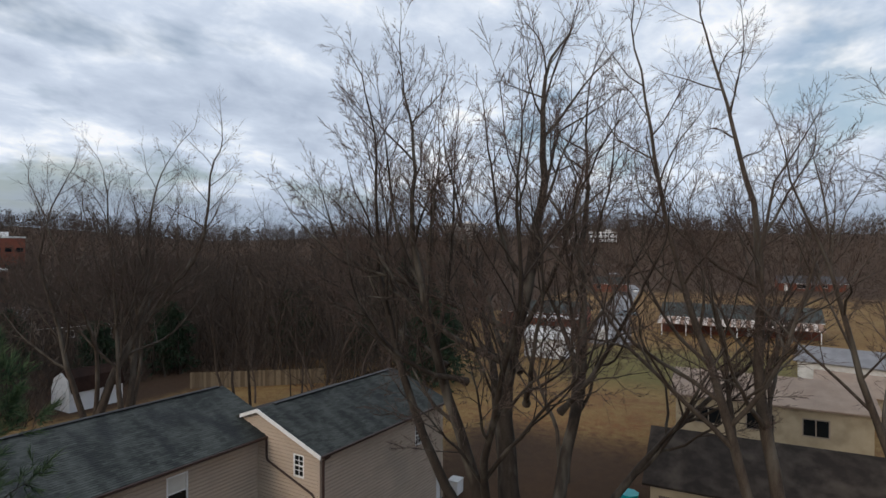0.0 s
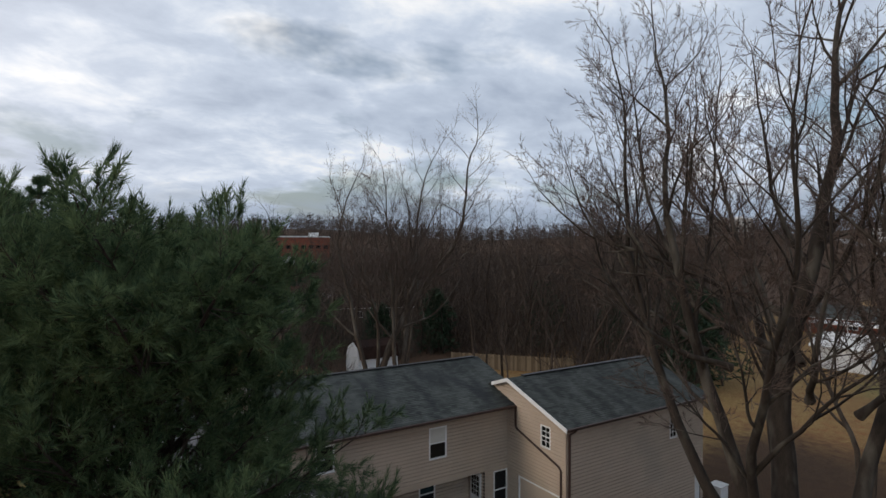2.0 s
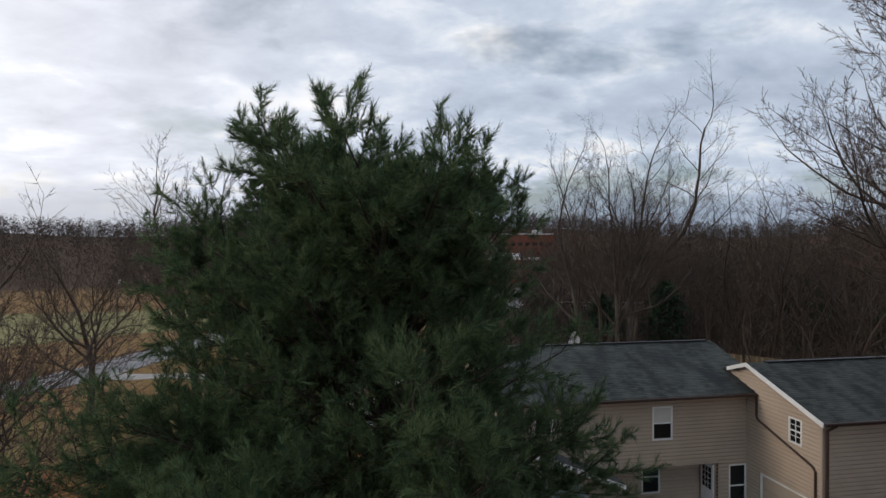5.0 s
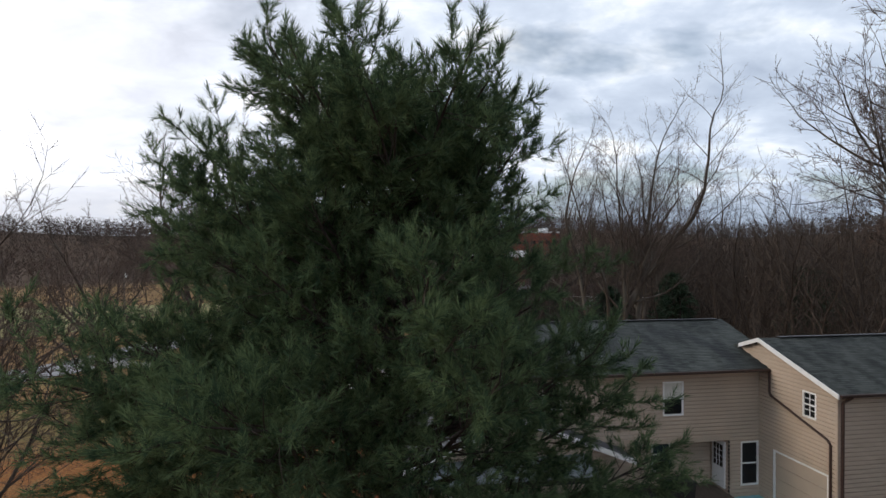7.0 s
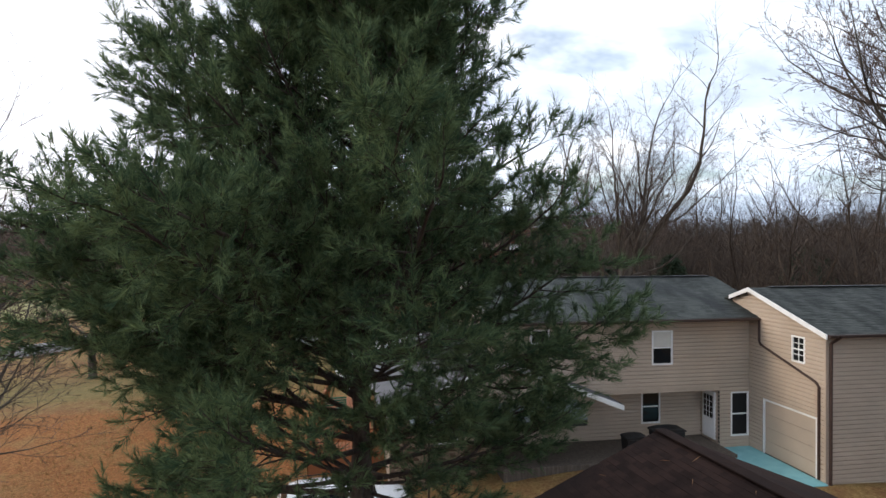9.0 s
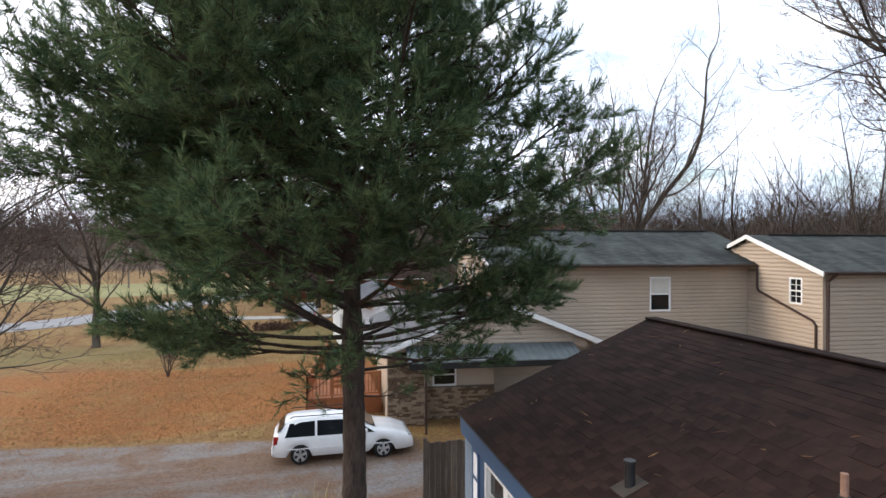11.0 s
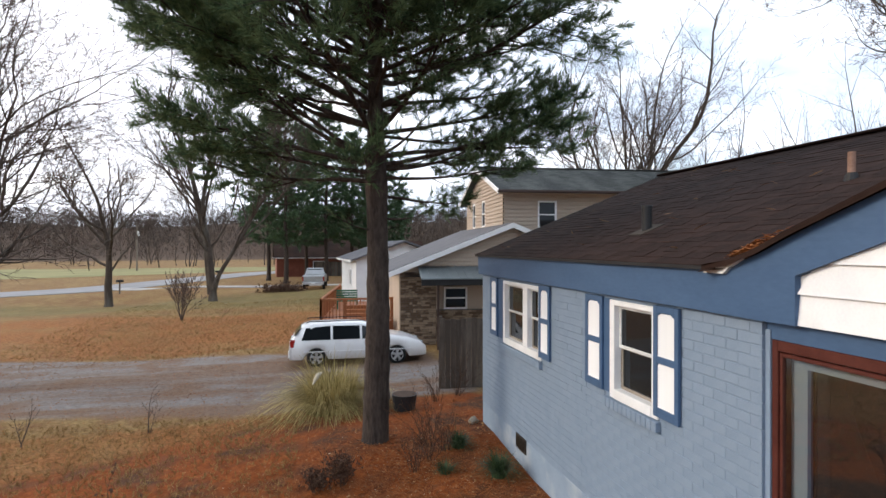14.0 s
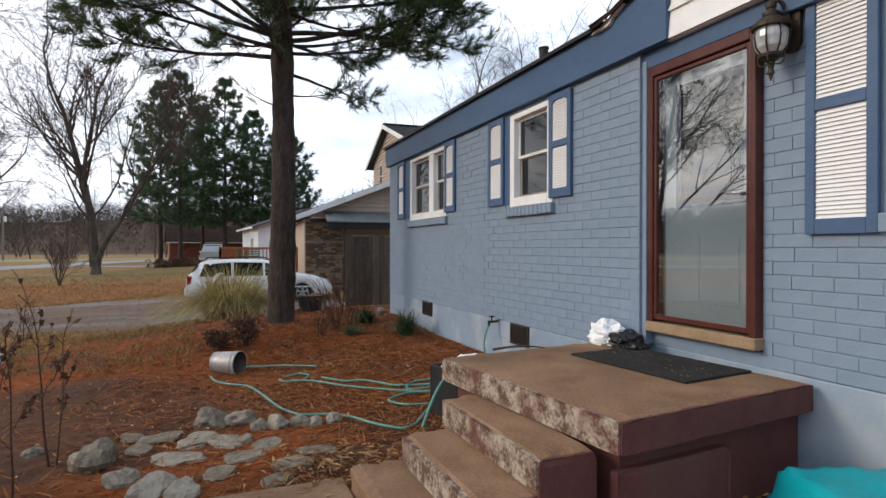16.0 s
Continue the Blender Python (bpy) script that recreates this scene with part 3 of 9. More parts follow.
def gz(x, y):
    return float(ground_z(np.array([x]), np.array([y]))[0])


def smooth01(v, a, b):
    t = np.clip((v - a) / (b - a), 0, 1)
    return t * t * (3 - 2 * t)


def axis_steps(lo, hi, step, reach, grow=1.13):
    mid = list(np.arange(lo, hi + 1e-6, step))
    a, s = [lo], step
    while a[-1] > -reach:
        s *= grow
        a.append(a[-1] - s)
    b, s = [hi], step
    while b[-1] < reach:
        s *= grow
        b.append(b[-1] + s)
    return np.array(a[:0:-1] + mid + b[1:])


gx, gy = axis_steps(-14, 8, 0.3, 3500), axis_steps(-8, 34, 0.3, 3500)
GX, GY = np.meshgrid(gx, gy, indexing="ij")
GZ = ground_z(GX, GY)
near = (np.hypot(GX + 2, GY - 6) < 14)
GZ = GZ + near * 0.018 * np.sin(GX * 3.1 + np.sin(GY * 2.3)) * np.cos(GY * 2.7 + np.sin(GX * 1.9))
nx, ny = len(gx), len(gy)
idx = np.arange(nx * ny).reshape(nx, ny)
gfaces = np.stack([idx[:-1, :-1], idx[1:, :-1], idx[1:, 1:], idx[:-1, 1:]], -1).reshape(-1, 4)
gh = Heap()
gh.add(np.stack([GX, GY, GZ], -1).reshape(-1, 3), gfaces)


def zone_masks(X, Y):
    """How much of each ground cover lies at a place: gravel drive, pine straw, leaf litter, green grass, woodland floor."""
    wob = 0.9 * np.sin(X * 0.45 + 0.6 * np.sin(Y * 0.37)) + 0.5 * np.sin(Y * 0.8 + X * 0.21)
    lo, hi = 10.4 + 0.10 * (-4 - X) * 1.0 + 0.35 * wob, 18.4 + 0.18 * (-4 - X) + 0.35 * wob
    gravel = smooth01(Y, lo - 0.6, lo + 0.7) * (1 - smooth01(Y, hi - 0.7, hi + 0.7)) * (1 - smooth01(X, 0.2, 1.6))
    straw = 1 - smooth01(np.hypot((X + 2.6) / 1.45, (Y - 2.6) / 1.2) + 0.35 * wob, 4.2, 6.6)
    straw = np.maximum(straw, (1 - smooth01(np.abs(X + 0.6), 1.0, 2.2)) * smooth01(Y, -6, -3) * (1 - smooth01(Y, 9, 11)))
    leaf = smooth01(Y, 19.5, 22.0) * (1 - smooth01(Y + 0.5 * wob, 30.5, 36)) * (1 - smooth01(X, 0, 3))
    leaf = np.maximum(leaf, smooth01(X, 20, 24) * (1 - smooth01(X, 52, 62)) * smooth01(Y, -6, 2) * (1 - smooth01(Y, 14, 22)) * 0.35)
    leaf = np.maximum(leaf, 0.95 * (1 - smooth01(Y + 0.4 * wob, 9.5, 11.0)) * smooth01(Y, -8, -4) * (1 - smooth01(X, -2, 0)) * smooth01(X, -26, -16))
    green = smooth01(Y, 34, 38) * (1 - smooth01(Y, 44, 52)) * 0.5 * (1 - smooth01(X, -2, 4))
    green = np.maximum(green, smooth01(X, 55, 66) * (1 - smooth01(X, 92, 100)) * (1 - smooth01(np.abs(Y - 4), 12, 20)) * 0.6)
    green = np.maximum(green, 0.55 * (1 - smooth01(np.hypot(X + 4.6, Y - 8.0), 0.6, 2.4)))
    green = np.maximum(green, smooth01(X, 26, 34) * smooth01(-Y, 8, 16) * 0.25)
    wood = smooth01(Y, 48, 56) * smooth01(X, 20, 30)
    R = np.hypot(X, Y)
    wood = np.maximum(wood, smooth01(R, 170, 260))
    wood = np.maximum(wood, smooth01(Y - 0.6 * X, 26, 34) * smooth01(X, 34, 46))
    wood = np.maximum(wood, 0.72 * smooth01(X, 16, 22) * (1 - smooth01(X, 40, 50)) * smooth01(Y, -10, -3) * (1 - smooth01(Y, 15, 22)))
    soil = 1 - smooth01(np.hypot((X + 4.5) / 1.15, (Y - 2.5) / 1.3) + 0.25 * wob, 0.6, 1.5)
    soil = np.maximum(soil, 1 - smooth01(np.hypot((X + 1.75) / 0.6, (Y - 1.0) / 0.5), 0.6, 1.3))
    return gravel, straw, leaf, green, wood, soil


masks = zone_masks(GX, GY)


def ground_material():
    m = bpy.data.materials.new("yard_ground")
    m.use_nodes = True
    nt, ln = m.node_tree.nodes, m.node_tree.links
    b = nt["Principled BSDF"]
    co = nt.new("ShaderNodeTexCoord")

    def ns(scale, detail=5, rough=0.6):
        n = nt.new("ShaderNodeTexNoise")
        n.inputs["Scale"].default_value, n.inputs["Detail"].default_value, n.inputs["Roughness"].default_value = scale, detail, rough
        ln.new(co.outputs["Object"], n.inputs["Vector"])
        return n.outputs["Fac"]

    def att(name):
        a = nt.new("ShaderNodeAttribute")
        a.attribute_name = name
        return a.outputs["Fac"]

    def mth(op, x, y):
        n = nt.new("ShaderNodeMath")
        n.operation = op
        n.use_clamp = op == "MULTIPLY"
        for i, v in enumerate((x, y)):
            if isinstance(v, (int, float)):
                n.inputs[i].default_value = v
            else:
                ln.new(v, n.inputs[i])
        return n.outputs[0]

    big, mid, fine, grit = ns(0.25), ns(1.4), ns(9.0, 6), ns(45.0, 4)
    tex = mth("ADD", mth("MULTIPLY", fine, 0.55), mth("MULTIPLY", grit, 0.45))

    def blend(fac, a, bcol):
        mx = nt.new("ShaderNodeMix")
        mx.data_type = "RGBA"
        ln.new(fac, mx.inputs[0])
        ln.new(a, mx.inputs[6])
        ln.new(bcol, mx.inputs[7])
        return mx.outputs[2]

    def ragged(name, soft=0.22):
        """The mask, its edge broken up by noise."""
        v = mth("ADD", att(name), mth("MULTIPLY", mth("SUBTRACT", mth("ADD", mth("MULTIPLY", mid, 0.6), mth("MULTIPLY", fine, 0.4)), 0.5), 1.5))
        r = nt.new("ShaderNodeMapRange")
        r.interpolation_type = "SMOOTHSTEP"
        ln.new(v, r.inputs[0])
        r.inputs[1].default_value, r.inputs[2].default_value = 0.5 - soft, 0.5 + soft
        return r.outputs[0]

    lawn = ramp(nt, ln, tex, [(0.32, (0.078, 0.052, 0.020)), (0.48, (0.215, 0.138, 0.054)), (0.64, (0.34, 0.238, 0.104))])
    dry = ramp(nt, ln, mth("ADD", mth("MULTIPLY", mid, 0.55), mth("MULTIPLY", big, 0.45)), [(0.42, (0.0, 0.0, 0.0)), (0.58, (1, 1, 1))])
    lawn2 = ramp(nt, ln, tex, [(0.32, (0.076, 0.036, 0.017)), (0.64, (0.235, 0.118, 0.054))])
    col = blend(mth("MULTIPLY", dry, 0.75), lawn, lawn2)
    greenc = ramp(nt, ln, tex, [(0.30, (0.060, 0.062, 0.022)), (0.66, (0.165, 0.165, 0.062))])
    col = blend(mth("MULTIPLY", ragged("green"), 0.8), col, greenc)
    leafc = ramp(nt, ln, tex, [(0.34, (0.066, 0.024, 0.009)), (0.50, (0.245, 0.096, 0.030)), (0.64, (0.40, 0.190, 0.074))])
    col = blend(mth("MULTIPLY", mth("MULTIPLY", ragged("leaf", 0.28), 0.9), ramp(nt, ln, ns(0.35, 6, 0.65), [(0.36, (0.5, 0.5, 0.5)), (0.54, (1, 1, 1))])), col, leafc)
    gravelc = ramp(nt, ln, tex, [(0.30, (0.115, 0.100, 0.092)), (0.5, (0.200, 0.182, 0.172)), (0.68, (0.285, 0.265, 0.25))])
    mud = ramp(nt, ln, tex, [(0.3, (0.10, 0.058, 0.036)), (0.68, (0.22, 0.135, 0.085))])
    gravelc = blend(ramp(nt, ln, ns(0.6), [(0.46, (0, 0, 0)), (0.64, (0.85, 0.85, 0.85))]), gravelc, mud)
    # muddy ruts drawn out along the drive
    rut = nt.new("ShaderNodeTexNoise")
    mpr = nt.new("ShaderNodeMapping")
    mpr.inputs["Scale"].default_value = (0.10, 0.75, 1.0)
    mpr.inputs["Rotation"].default_value = (0, 0, 0.10)
    ln.new(co.outputs["Object"], mpr.inputs[0])
    ln.new(mpr.outputs[0], rut.inputs["Vector"])
    rut.inputs["Scale"].default_value, rut.inputs["Detail"].default_value = 1.0, 5
    gravelc = blend(ramp(nt, ln, rut.outputs["Fac"], [(0.46, (0, 0, 0)), (0.58, (0.8, 0.8, 0.8))]), gravelc, mud)
    col = blend(ragged("gravel", 0.3), col, gravelc)
    strawc = ramp(nt, ln, tex, [(0.28, (0.060, 0.016, 0.005)), (0.48, (0.205, 0.052, 0.012)), (0.68, (0.34, 0.112, 0.030))])
    soilc = ramp(nt, ln, tex, [(0.3, (0.035, 0.021, 0.016)), (0.68, (0.11, 0.060, 0.036))])
    strawc = blend(ramp(nt, ln, ns(0.9), [(0.46, (0, 0, 0)), (0.62, (0.9, 0.9, 0.9))]), strawc, soilc)
    col = blend(ragged("straw", 0.3), col, strawc)
    col = blend(mth("MULTIPLY", ragged("soil", 0.35), 0.85), col, soilc)
    woodc = ramp(nt, ln, tex, [(0.3, (0.032, 0.020, 0.013)), (0.66, (0.088, 0.052, 0.031))])
    col = blend(ragged("wood", 0.3), col, woodc)
    ln.new(col, b.inputs["Base Color"])
    b.inputs["Roughness"].default_value = 0.95
    b.inputs["Specular IOR Level"].default_value = 0.15
    bp = nt.new("ShaderNodeBump")
    bp.inputs["Strength"].default_value, bp.inputs["Distance"].default_value = 0.8, 0.04
    ln.new(tex, bp.inputs["Height"])
    ln.new(bp.outputs[0], b.inputs["Normal"])
    return m


ground = gh.make("ground", ground_material())
for nm, mk in zip(("gravel", "straw", "leaf", "green", "wood", "soil"), masks):
    at_ = ground.data.attributes.new(nm, "FLOAT", "POINT")
    at_.data.foreach_set("value", np.asarray(mk, np.float32).ravel())
tagged(ground, "dry winter lawn with gravel drive, orange pine straw and leaf litter", "ground", kind="structure")


def ribbon(name, pts, width, lift, material, label, kind_name):
    """A strip that follows the ground along pts."""
    P = np.array(pts, float)
    t = np.linspace(0, len(P) - 1, (len(P) - 1) * 14 + 1)
    X = np.interp(t, range(len(P)), P[:, 0])
    Y = np.interp(t, range(len(P)), P[:, 1])
    for _ in range(10):
        X[1:-1] = (X[:-2] + 2 * X[1:-1] + X[2:]) / 4
        Y[1:-1] = (Y[:-2] + 2 * Y[1:-1] + Y[2:]) / 4
    dx, dy = np.gradient(X), np.gradient(Y)
    L = np.hypot(dx, dy)
    nxv, nyv = -dy / L, dx / L
    rows = np.linspace(-0.5, 0.5, 7)
    V = []
    for s in rows:
        vx, vy = X + nxv * width * s, Y + nyv * width * s
        V.append(np.stack([vx, vy, ground_z(vx, vy) + lift], -1))
    V = np.stack(V, 1)
    n = len(X)
    k = np.arange(n * 7).reshape(n, 7)
    F_ = np.stack([k[:-1, :-1], k[1:, :-1], k[1:, 1:], k[:-1, 1:]], -1).reshape(-1, 4)
    h = Heap()
    h.add(V.reshape(-1, 3), F_)
    e0, e1 = V[:, 0] - (0, 0, 0.25), V[:, -1] - (0, 0, 0.25)
    for edge, low in ((V[:, 0], e0), (V[:, -1], e1)):
        v = np.concatenate([edge, low])
        i = np.arange(n - 1)
        h.add(v, np.stack([i, i + 1, i + 1 + n, i + n], -1))
    return tagged(h.make(name, material), label, kind_name, kind="structure")


ribbon("road", [(-120, 6), (-60, 36), (-38, 50), (-27, 61), (-20, 74), (-10, 96), (14, 122), (60, 150)], 6.5, 0.05, M["asphalt"], "worn pale grey asphalt road past the yards", "road")
ribbon("pavement", [(-24, 62.5), (-14, 57.5), (-4, 55.5), (4, 56), (12, 57)], 2.6, 0.07, M["conc"], "pale concrete driveway across the lawn", "driveway")
ribbon("road", [(92, 16), (110, 19), (150, 26), (230, 34), (330, 62), (480, 150)], 7.0, 0.05, M["asphalt"], "asphalt lane between the far brick houses", "road")
ribbon("pavement", [(30, 108), (44, 122), (62, 146), (74, 172)], 13.0, 0.06, M["asphalt"], "pale asphalt lot before the brick offices", "car park")


# ---- the blue house ----
WX = 0.03          # face of the brick front
RX = 0.13          # face of the recessed front by the door
EAVE_Z, FASCIA_B = 3.47, 3.07
PITCH = 0.405
RIDGE_X = 4.22
CG_Y0, CG_PITCH = 0.58, 0.40        # where the front gable's rake leaves the eave
CG_MID = -3.6


def roof_z(x):
    return EAVE_Z + PITCH * (min(x, 2 * RIDGE_X - x) + 0.06)


house = thing("blue_house", "low blue-painted brick house with a brown shingle roof", "house")
# walls
for y0, y1, z0, z1 in ((0.06, 1.38, 0.5, FASCIA_B + 0.1), (2.30, 4.32, 0.5, FASCIA_B + 0.1), (6.04, 7.34, 0.5, FASCIA_B + 0.1), (1.38, 2.30, 0.5, 1.90), (4.32, 6.04, 0.5, 1.90), (1.38, 2.30, 3.02, FASCIA_B + 0.1), (4.32, 6.04, 3.02, FASCIA_B + 0.1)):
    part("wall", boxes([(WX + 0.012, WX + 0.24, y0, y1, z0, z1)]), M["mortar_blue"], house)
for y0, y1, z0, z1 in ((-7.6, -1.02, 0.60, 3.4), (-1.02, 0.06, 2.95, 3.4), (-1.02, 0.06, 0.3, 0.70)):
    part("wall", boxes([(RX + 0.012, RX + 0.24, y0, y1, z0, z1)]), M["mortar_blue"], house)
for r_ in ((WX + 0.24, 8.4, 7.10, 7.34, -0.3, 3.47), (8.16, 8.4, -7.6, 7.10, -0.3, 3.47), (RX + 0.24, 8.16, -7.6, -7.36, -0.3, 3.47)):
    part("wall", boxes([r_]), M["parge_blue"], house)
bm = bmesh.new()
prism(bm, [(0.1, 3.47), (8.34, 3.47), (RIDGE_X, roof_z(RIDGE_X) - 0.12)], "y", 7.12, 7.34)
part("gable_wall", bm, M["siding_white"], house)
part("foundation", boxes([(WX + 0.004, WX + 0.22, 0.06, 7.34, -0.4, 0.50)], 0.012), M["parge_blue"], house, "parged and painted foundation")
part("foundation", boxes([(RX + 0.004, RX + 0.22, -7.6, -0.02, -0.4, 0.595)], 0.012), M["parge_blue"], house)
# unseen room, its surfaces coloured dark as if unlit
part("room_floor", boxes([(RX + 0.3, 8.1, -7.3, 7.05, 0.55, 0.66)]), M["dark_room"], house)
part("room_ceiling", boxes([(RX + 0.3, 8.1, -7.3, 7.05, 3.1, 3.2)]), M["dark_room"], house)
part("room_wall", boxes([(3.4, 3.5, -7.3, 7.05, 0.66, 3.1)]), M["dark_room"], house)
# fascia and rake boards: one blue board that flares into the gable
part("fascia", boxes([(-0.03, WX + 0.10, 0.55, 7.42, FASCIA_B, EAVE_Z - 0.012)], 0.006), M["trim_blue"], house, "wide blue painted fascia")
part("fascia", boxes([(-0.03, 8.45, 7.42, 7.46, FASCIA_B + 0.1, EAVE_Z - 0.012)], 0.004), M["trim_blue"], house)


def rake_z(y):
    """Upper edge of the rake board: level at the eave, bending up into the gable."""
    if y < -1.05:
        return 3.995 + 0.385 * (-1.05 - y)
    return float(np.interp(-y, [-0.60, -0.35, -0.07, 0.43, 1.05], [EAVE_Z - 0.03, 3.47, 3.55, 3.77, 3.995]))


ys = [0.58, 0.45, 0.3, 0.15, 0.0, -0.15, -0.3, -0.6, -1.2, -2.4, CG_MID]
up = [(y, rake_z(y)) for y in ys]
low = [(CG_MID, rake_z(CG_MID) - 0.34), (-0.30, 3.42), (-0.30, FASCIA_B), (0.58, FASCIA_B)]
bm = bmesh.new()
prism(bm, up + low, "x", -0.034, 0.10)
mir = [(2 * CG_MID - y, z) for y, z in up]
mlow = [(2 * CG_MID - y, z) for y, z in low]
prism(bm, mir + mlow, "x", -0.034, 0.10)
part("rake_board", bm, M["trim_blue"], house, "blue board that bends up into the gable")
part("frieze_board", boxes([(0.06, 0.12, -6.9, 0.05, FASCIA_B - 0.14, FASCIA_B - 0.004)], 0.004), M["trim_blue"], house)

# white clapboards in the gable
bm = bmesh.new()
top_z = rake_z(CG_MID) - 0.30
prism(bm, [(CG_MID - 3.34, FASCIA_B - 0.002), (CG_MID + 3.34, FASCIA_B - 0.002), (CG_MID + 3.34, 3.40), (CG_MID, top_z), (CG_MID - 3.34, 3.40)], "x", 0.016, 0.06)
part("gable_backing", bm, M["white"], house)
z, k = FASCIA_B + 0.004, 0
while z < rake_z(CG_MID) - 0.5:
    z1 = z + 0.215
    half = (rake_z(CG_MID) - 0.30 - max(z, 3.41)) / 0.3688
    half1 = (rake_z(CG_MID) - 0.30 - max(z1, 3.41)) / 0.3688
    half, half1 = min(half, 3.305), max(min(half1, 3.305), 0.05)
    bm = bmesh.new()
    vs = [(-0.012, CG_MID - half, z), (-0.012, CG_MID + half, z), (0.012, CG_MID + half1, z1), (0.012, CG_MID - half1, z1),
          (0.04, CG_MID - half, z), (0.04, CG_MID + half, z), (0.04, CG_MID + half1, z1), (0.04, CG_MID - half1, z1)]
    vv = [bm.verts.new(v) for v in vs]
    for q in ((0, 1, 2, 3), (4, 7, 6, 5), (0, 4, 5, 1), (3, 2, 6, 7), (0, 3, 7, 4), (1, 5, 6, 2)):
        bm.faces.new([vv[i] for i in q])
    bmesh.ops.recalc_face_normals(bm, faces=bm.faces)
    part("clapboard", bm, M["white"], house)
    z = z1 + 0.002
# roof deck: two slopes and the front gable's two slopes
bm = bmesh.new()
prism(bm, [(-0.075, EAVE_Z - 0.012), (RIDGE_X, roof_z(RIDGE_X) - 0.018), (RIDGE_X, roof_z(RIDGE_X) - 0.09), (0.05, EAVE_Z - 0.06)], "y", 0.56, 7.50)
prism(bm, [(RIDGE_X, roof_z(RIDGE_X) - 0.018), (2 * RIDGE_X + 0.075, EAVE_Z - 0.012), (2 * RIDGE_X, EAVE_Z - 0.06), (RIDGE_X, roof_z(RIDGE_X) - 0.09)], "y", -8.0, 7.50)
ya = [0.56, 0.3, 0.0, -0.3, -0.8, CG_MID]
ya += [2 * CG_MID - y for y in ya[-2::-1]]
rows_v = []
for y in ya:
    x0 = (rake_z(max(y, 2 * CG_MID - y)) - EAVE_Z) / PITCH - 0.10
    rows_v.append((bm.verts.new((x0, y, roof_z(x0) - 0.018)), bm.verts.new((RIDGE_X, y, roof_z(RIDGE_X) - 0.018))))
for (a, b), (c, d) in zip(rows_v, rows_v[1:]):
    bm.faces.new((a, b, d, c))
bmesh.ops.recalc_face_normals(bm, faces=bm.faces)
roof = part("roof", bm, M["shingle_brown"], house, "dark brown asphalt shingle roof")
bm = bmesh.new()
yv = [(CG_Y0, rake_z(CG_Y0)), (0.3, rake_z(0.3)), (0.0, rake_z(0.0)), (-0.3, rake_z(-0.3)), (-0.8, rake_z(-0.8)), (CG_MID, rake_z(CG_MID))]
for sgn in (1, -1):
    front, back = [], []
    for y, zz in yv:
        yy = y if sgn > 0 else 2 * CG_MID - y
        front.append(bm.verts.new((-0.10, yy, zz + 0.03)))
        back.append(bm.verts.new(((zz - EAVE_Z) / PITCH - 0.06, yy, zz + 0.028)))
    for i in range(len(yv) - 1):
        bm.faces.new((front[i], front[i + 1], back[i + 1], back[i]))
    f2 = [bm.verts.new((v.co.x, v.co.y, v.co.z - 0.045)) for v in front]
    for i in range(len(yv) - 1):
        bm.faces.new((front[i], f2[i], f2[i + 1], front[i + 1]))
bmesh.ops.recalc_face_normals(bm, faces=bm.faces)
part("gable_roof", bm, M["shingle_brown"], house)
part("drip_edge", boxes([(-0.082, -0.07, 0.45, 7.5, EAVE_Z - 0.04, EAVE_Z - 0.006)]), M["black_plastic"], house)
# broken trim that hangs where the rake starts
bm = bmesh.new()
prism(bm, [(0.60, 3.405), (0.56, 3.43), (0.34, 3.475), (0.16, 3.53), (0.30, 3.455), (0.36, 3.405)], "x", -0.070, -0.036)
part("loose_trim", bm, M["white_old"], house, "broken strip of peeling white trim")


def sash_window(parent, x, y0, y1, z0, z1, mull=()):
    """A white-framed window in a wall that faces -x: casing, two sashes with a meeting rail, dark panes set back."""
    bw = 0.10
    bays, edges = [], [y0 + bw] + [v for m in mull for v in (m - 0.10, m + 0.10)] + [y1 - bw]
    for a, b in zip(edges[::2], edges[1::2]):
        bays.append((a, b))
    bm = boxes([(x - 0.012, x + 0.14, y0, y0 + bw, z0, z1), (x - 0.012, x + 0.14, y1 - bw, y1, z0, z1), (x - 0.012, x + 0.14, y0 + bw, y1 - bw, z1 - 0.06, z1),
                (x - 0.02, x + 0.14, y0 + bw, y1 - bw, z0, z0 + 0.11)] + [(x - 0.010, x + 0.14, m - 0.10, m + 0.10, z0 + 0.11, z1 - 0.06) for m in mull], 0.006)
    w = part("window", bm, M["white"], parent, "double-hung window with white wooden casing")
    mid = (z0 + z1) / 2 + 0.02
    for a, b in bays:
        for (s0, s1, off) in ((mid, z1 - 0.06, 0.05), (z0 + 0.11, mid + 0.02, 0.075)):
            part("sash", boxes([(x + off, x + off + 0.035, a, a + 0.04, s0, s1), (x + off, x + off + 0.035, b - 0.04, b, s0, s1),
                                (x + off, x + off + 0.035, a + 0.04, b - 0.04, s0, s0 + 0.035), (x + off, x + off + 0.035, a + 0.04, b - 0.04, s1 - 0.035, s1)], 0.003), M["cream_trim"] if off > 0.06 else M["white_old"], w)
            part("pane", boxes([(x + off + 0.016, x + off + 0.022, a + 0.04, b - 0.04, s0 + 0.035, s1 - 0.035)]), M["glass"], w)
    # dark sheet closing the opening, its colour standing for room shade
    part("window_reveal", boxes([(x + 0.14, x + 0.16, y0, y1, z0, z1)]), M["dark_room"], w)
    return w


sash_window(house, WX, 1.38, 2.30, 1.905, 3.02)
sash_window(house, WX, 4.32, 6.04, 1.905, 3.02, mull=(4.97,))
sash_window(house, RX, -3.1, -1.80, 1.62, 3.0)
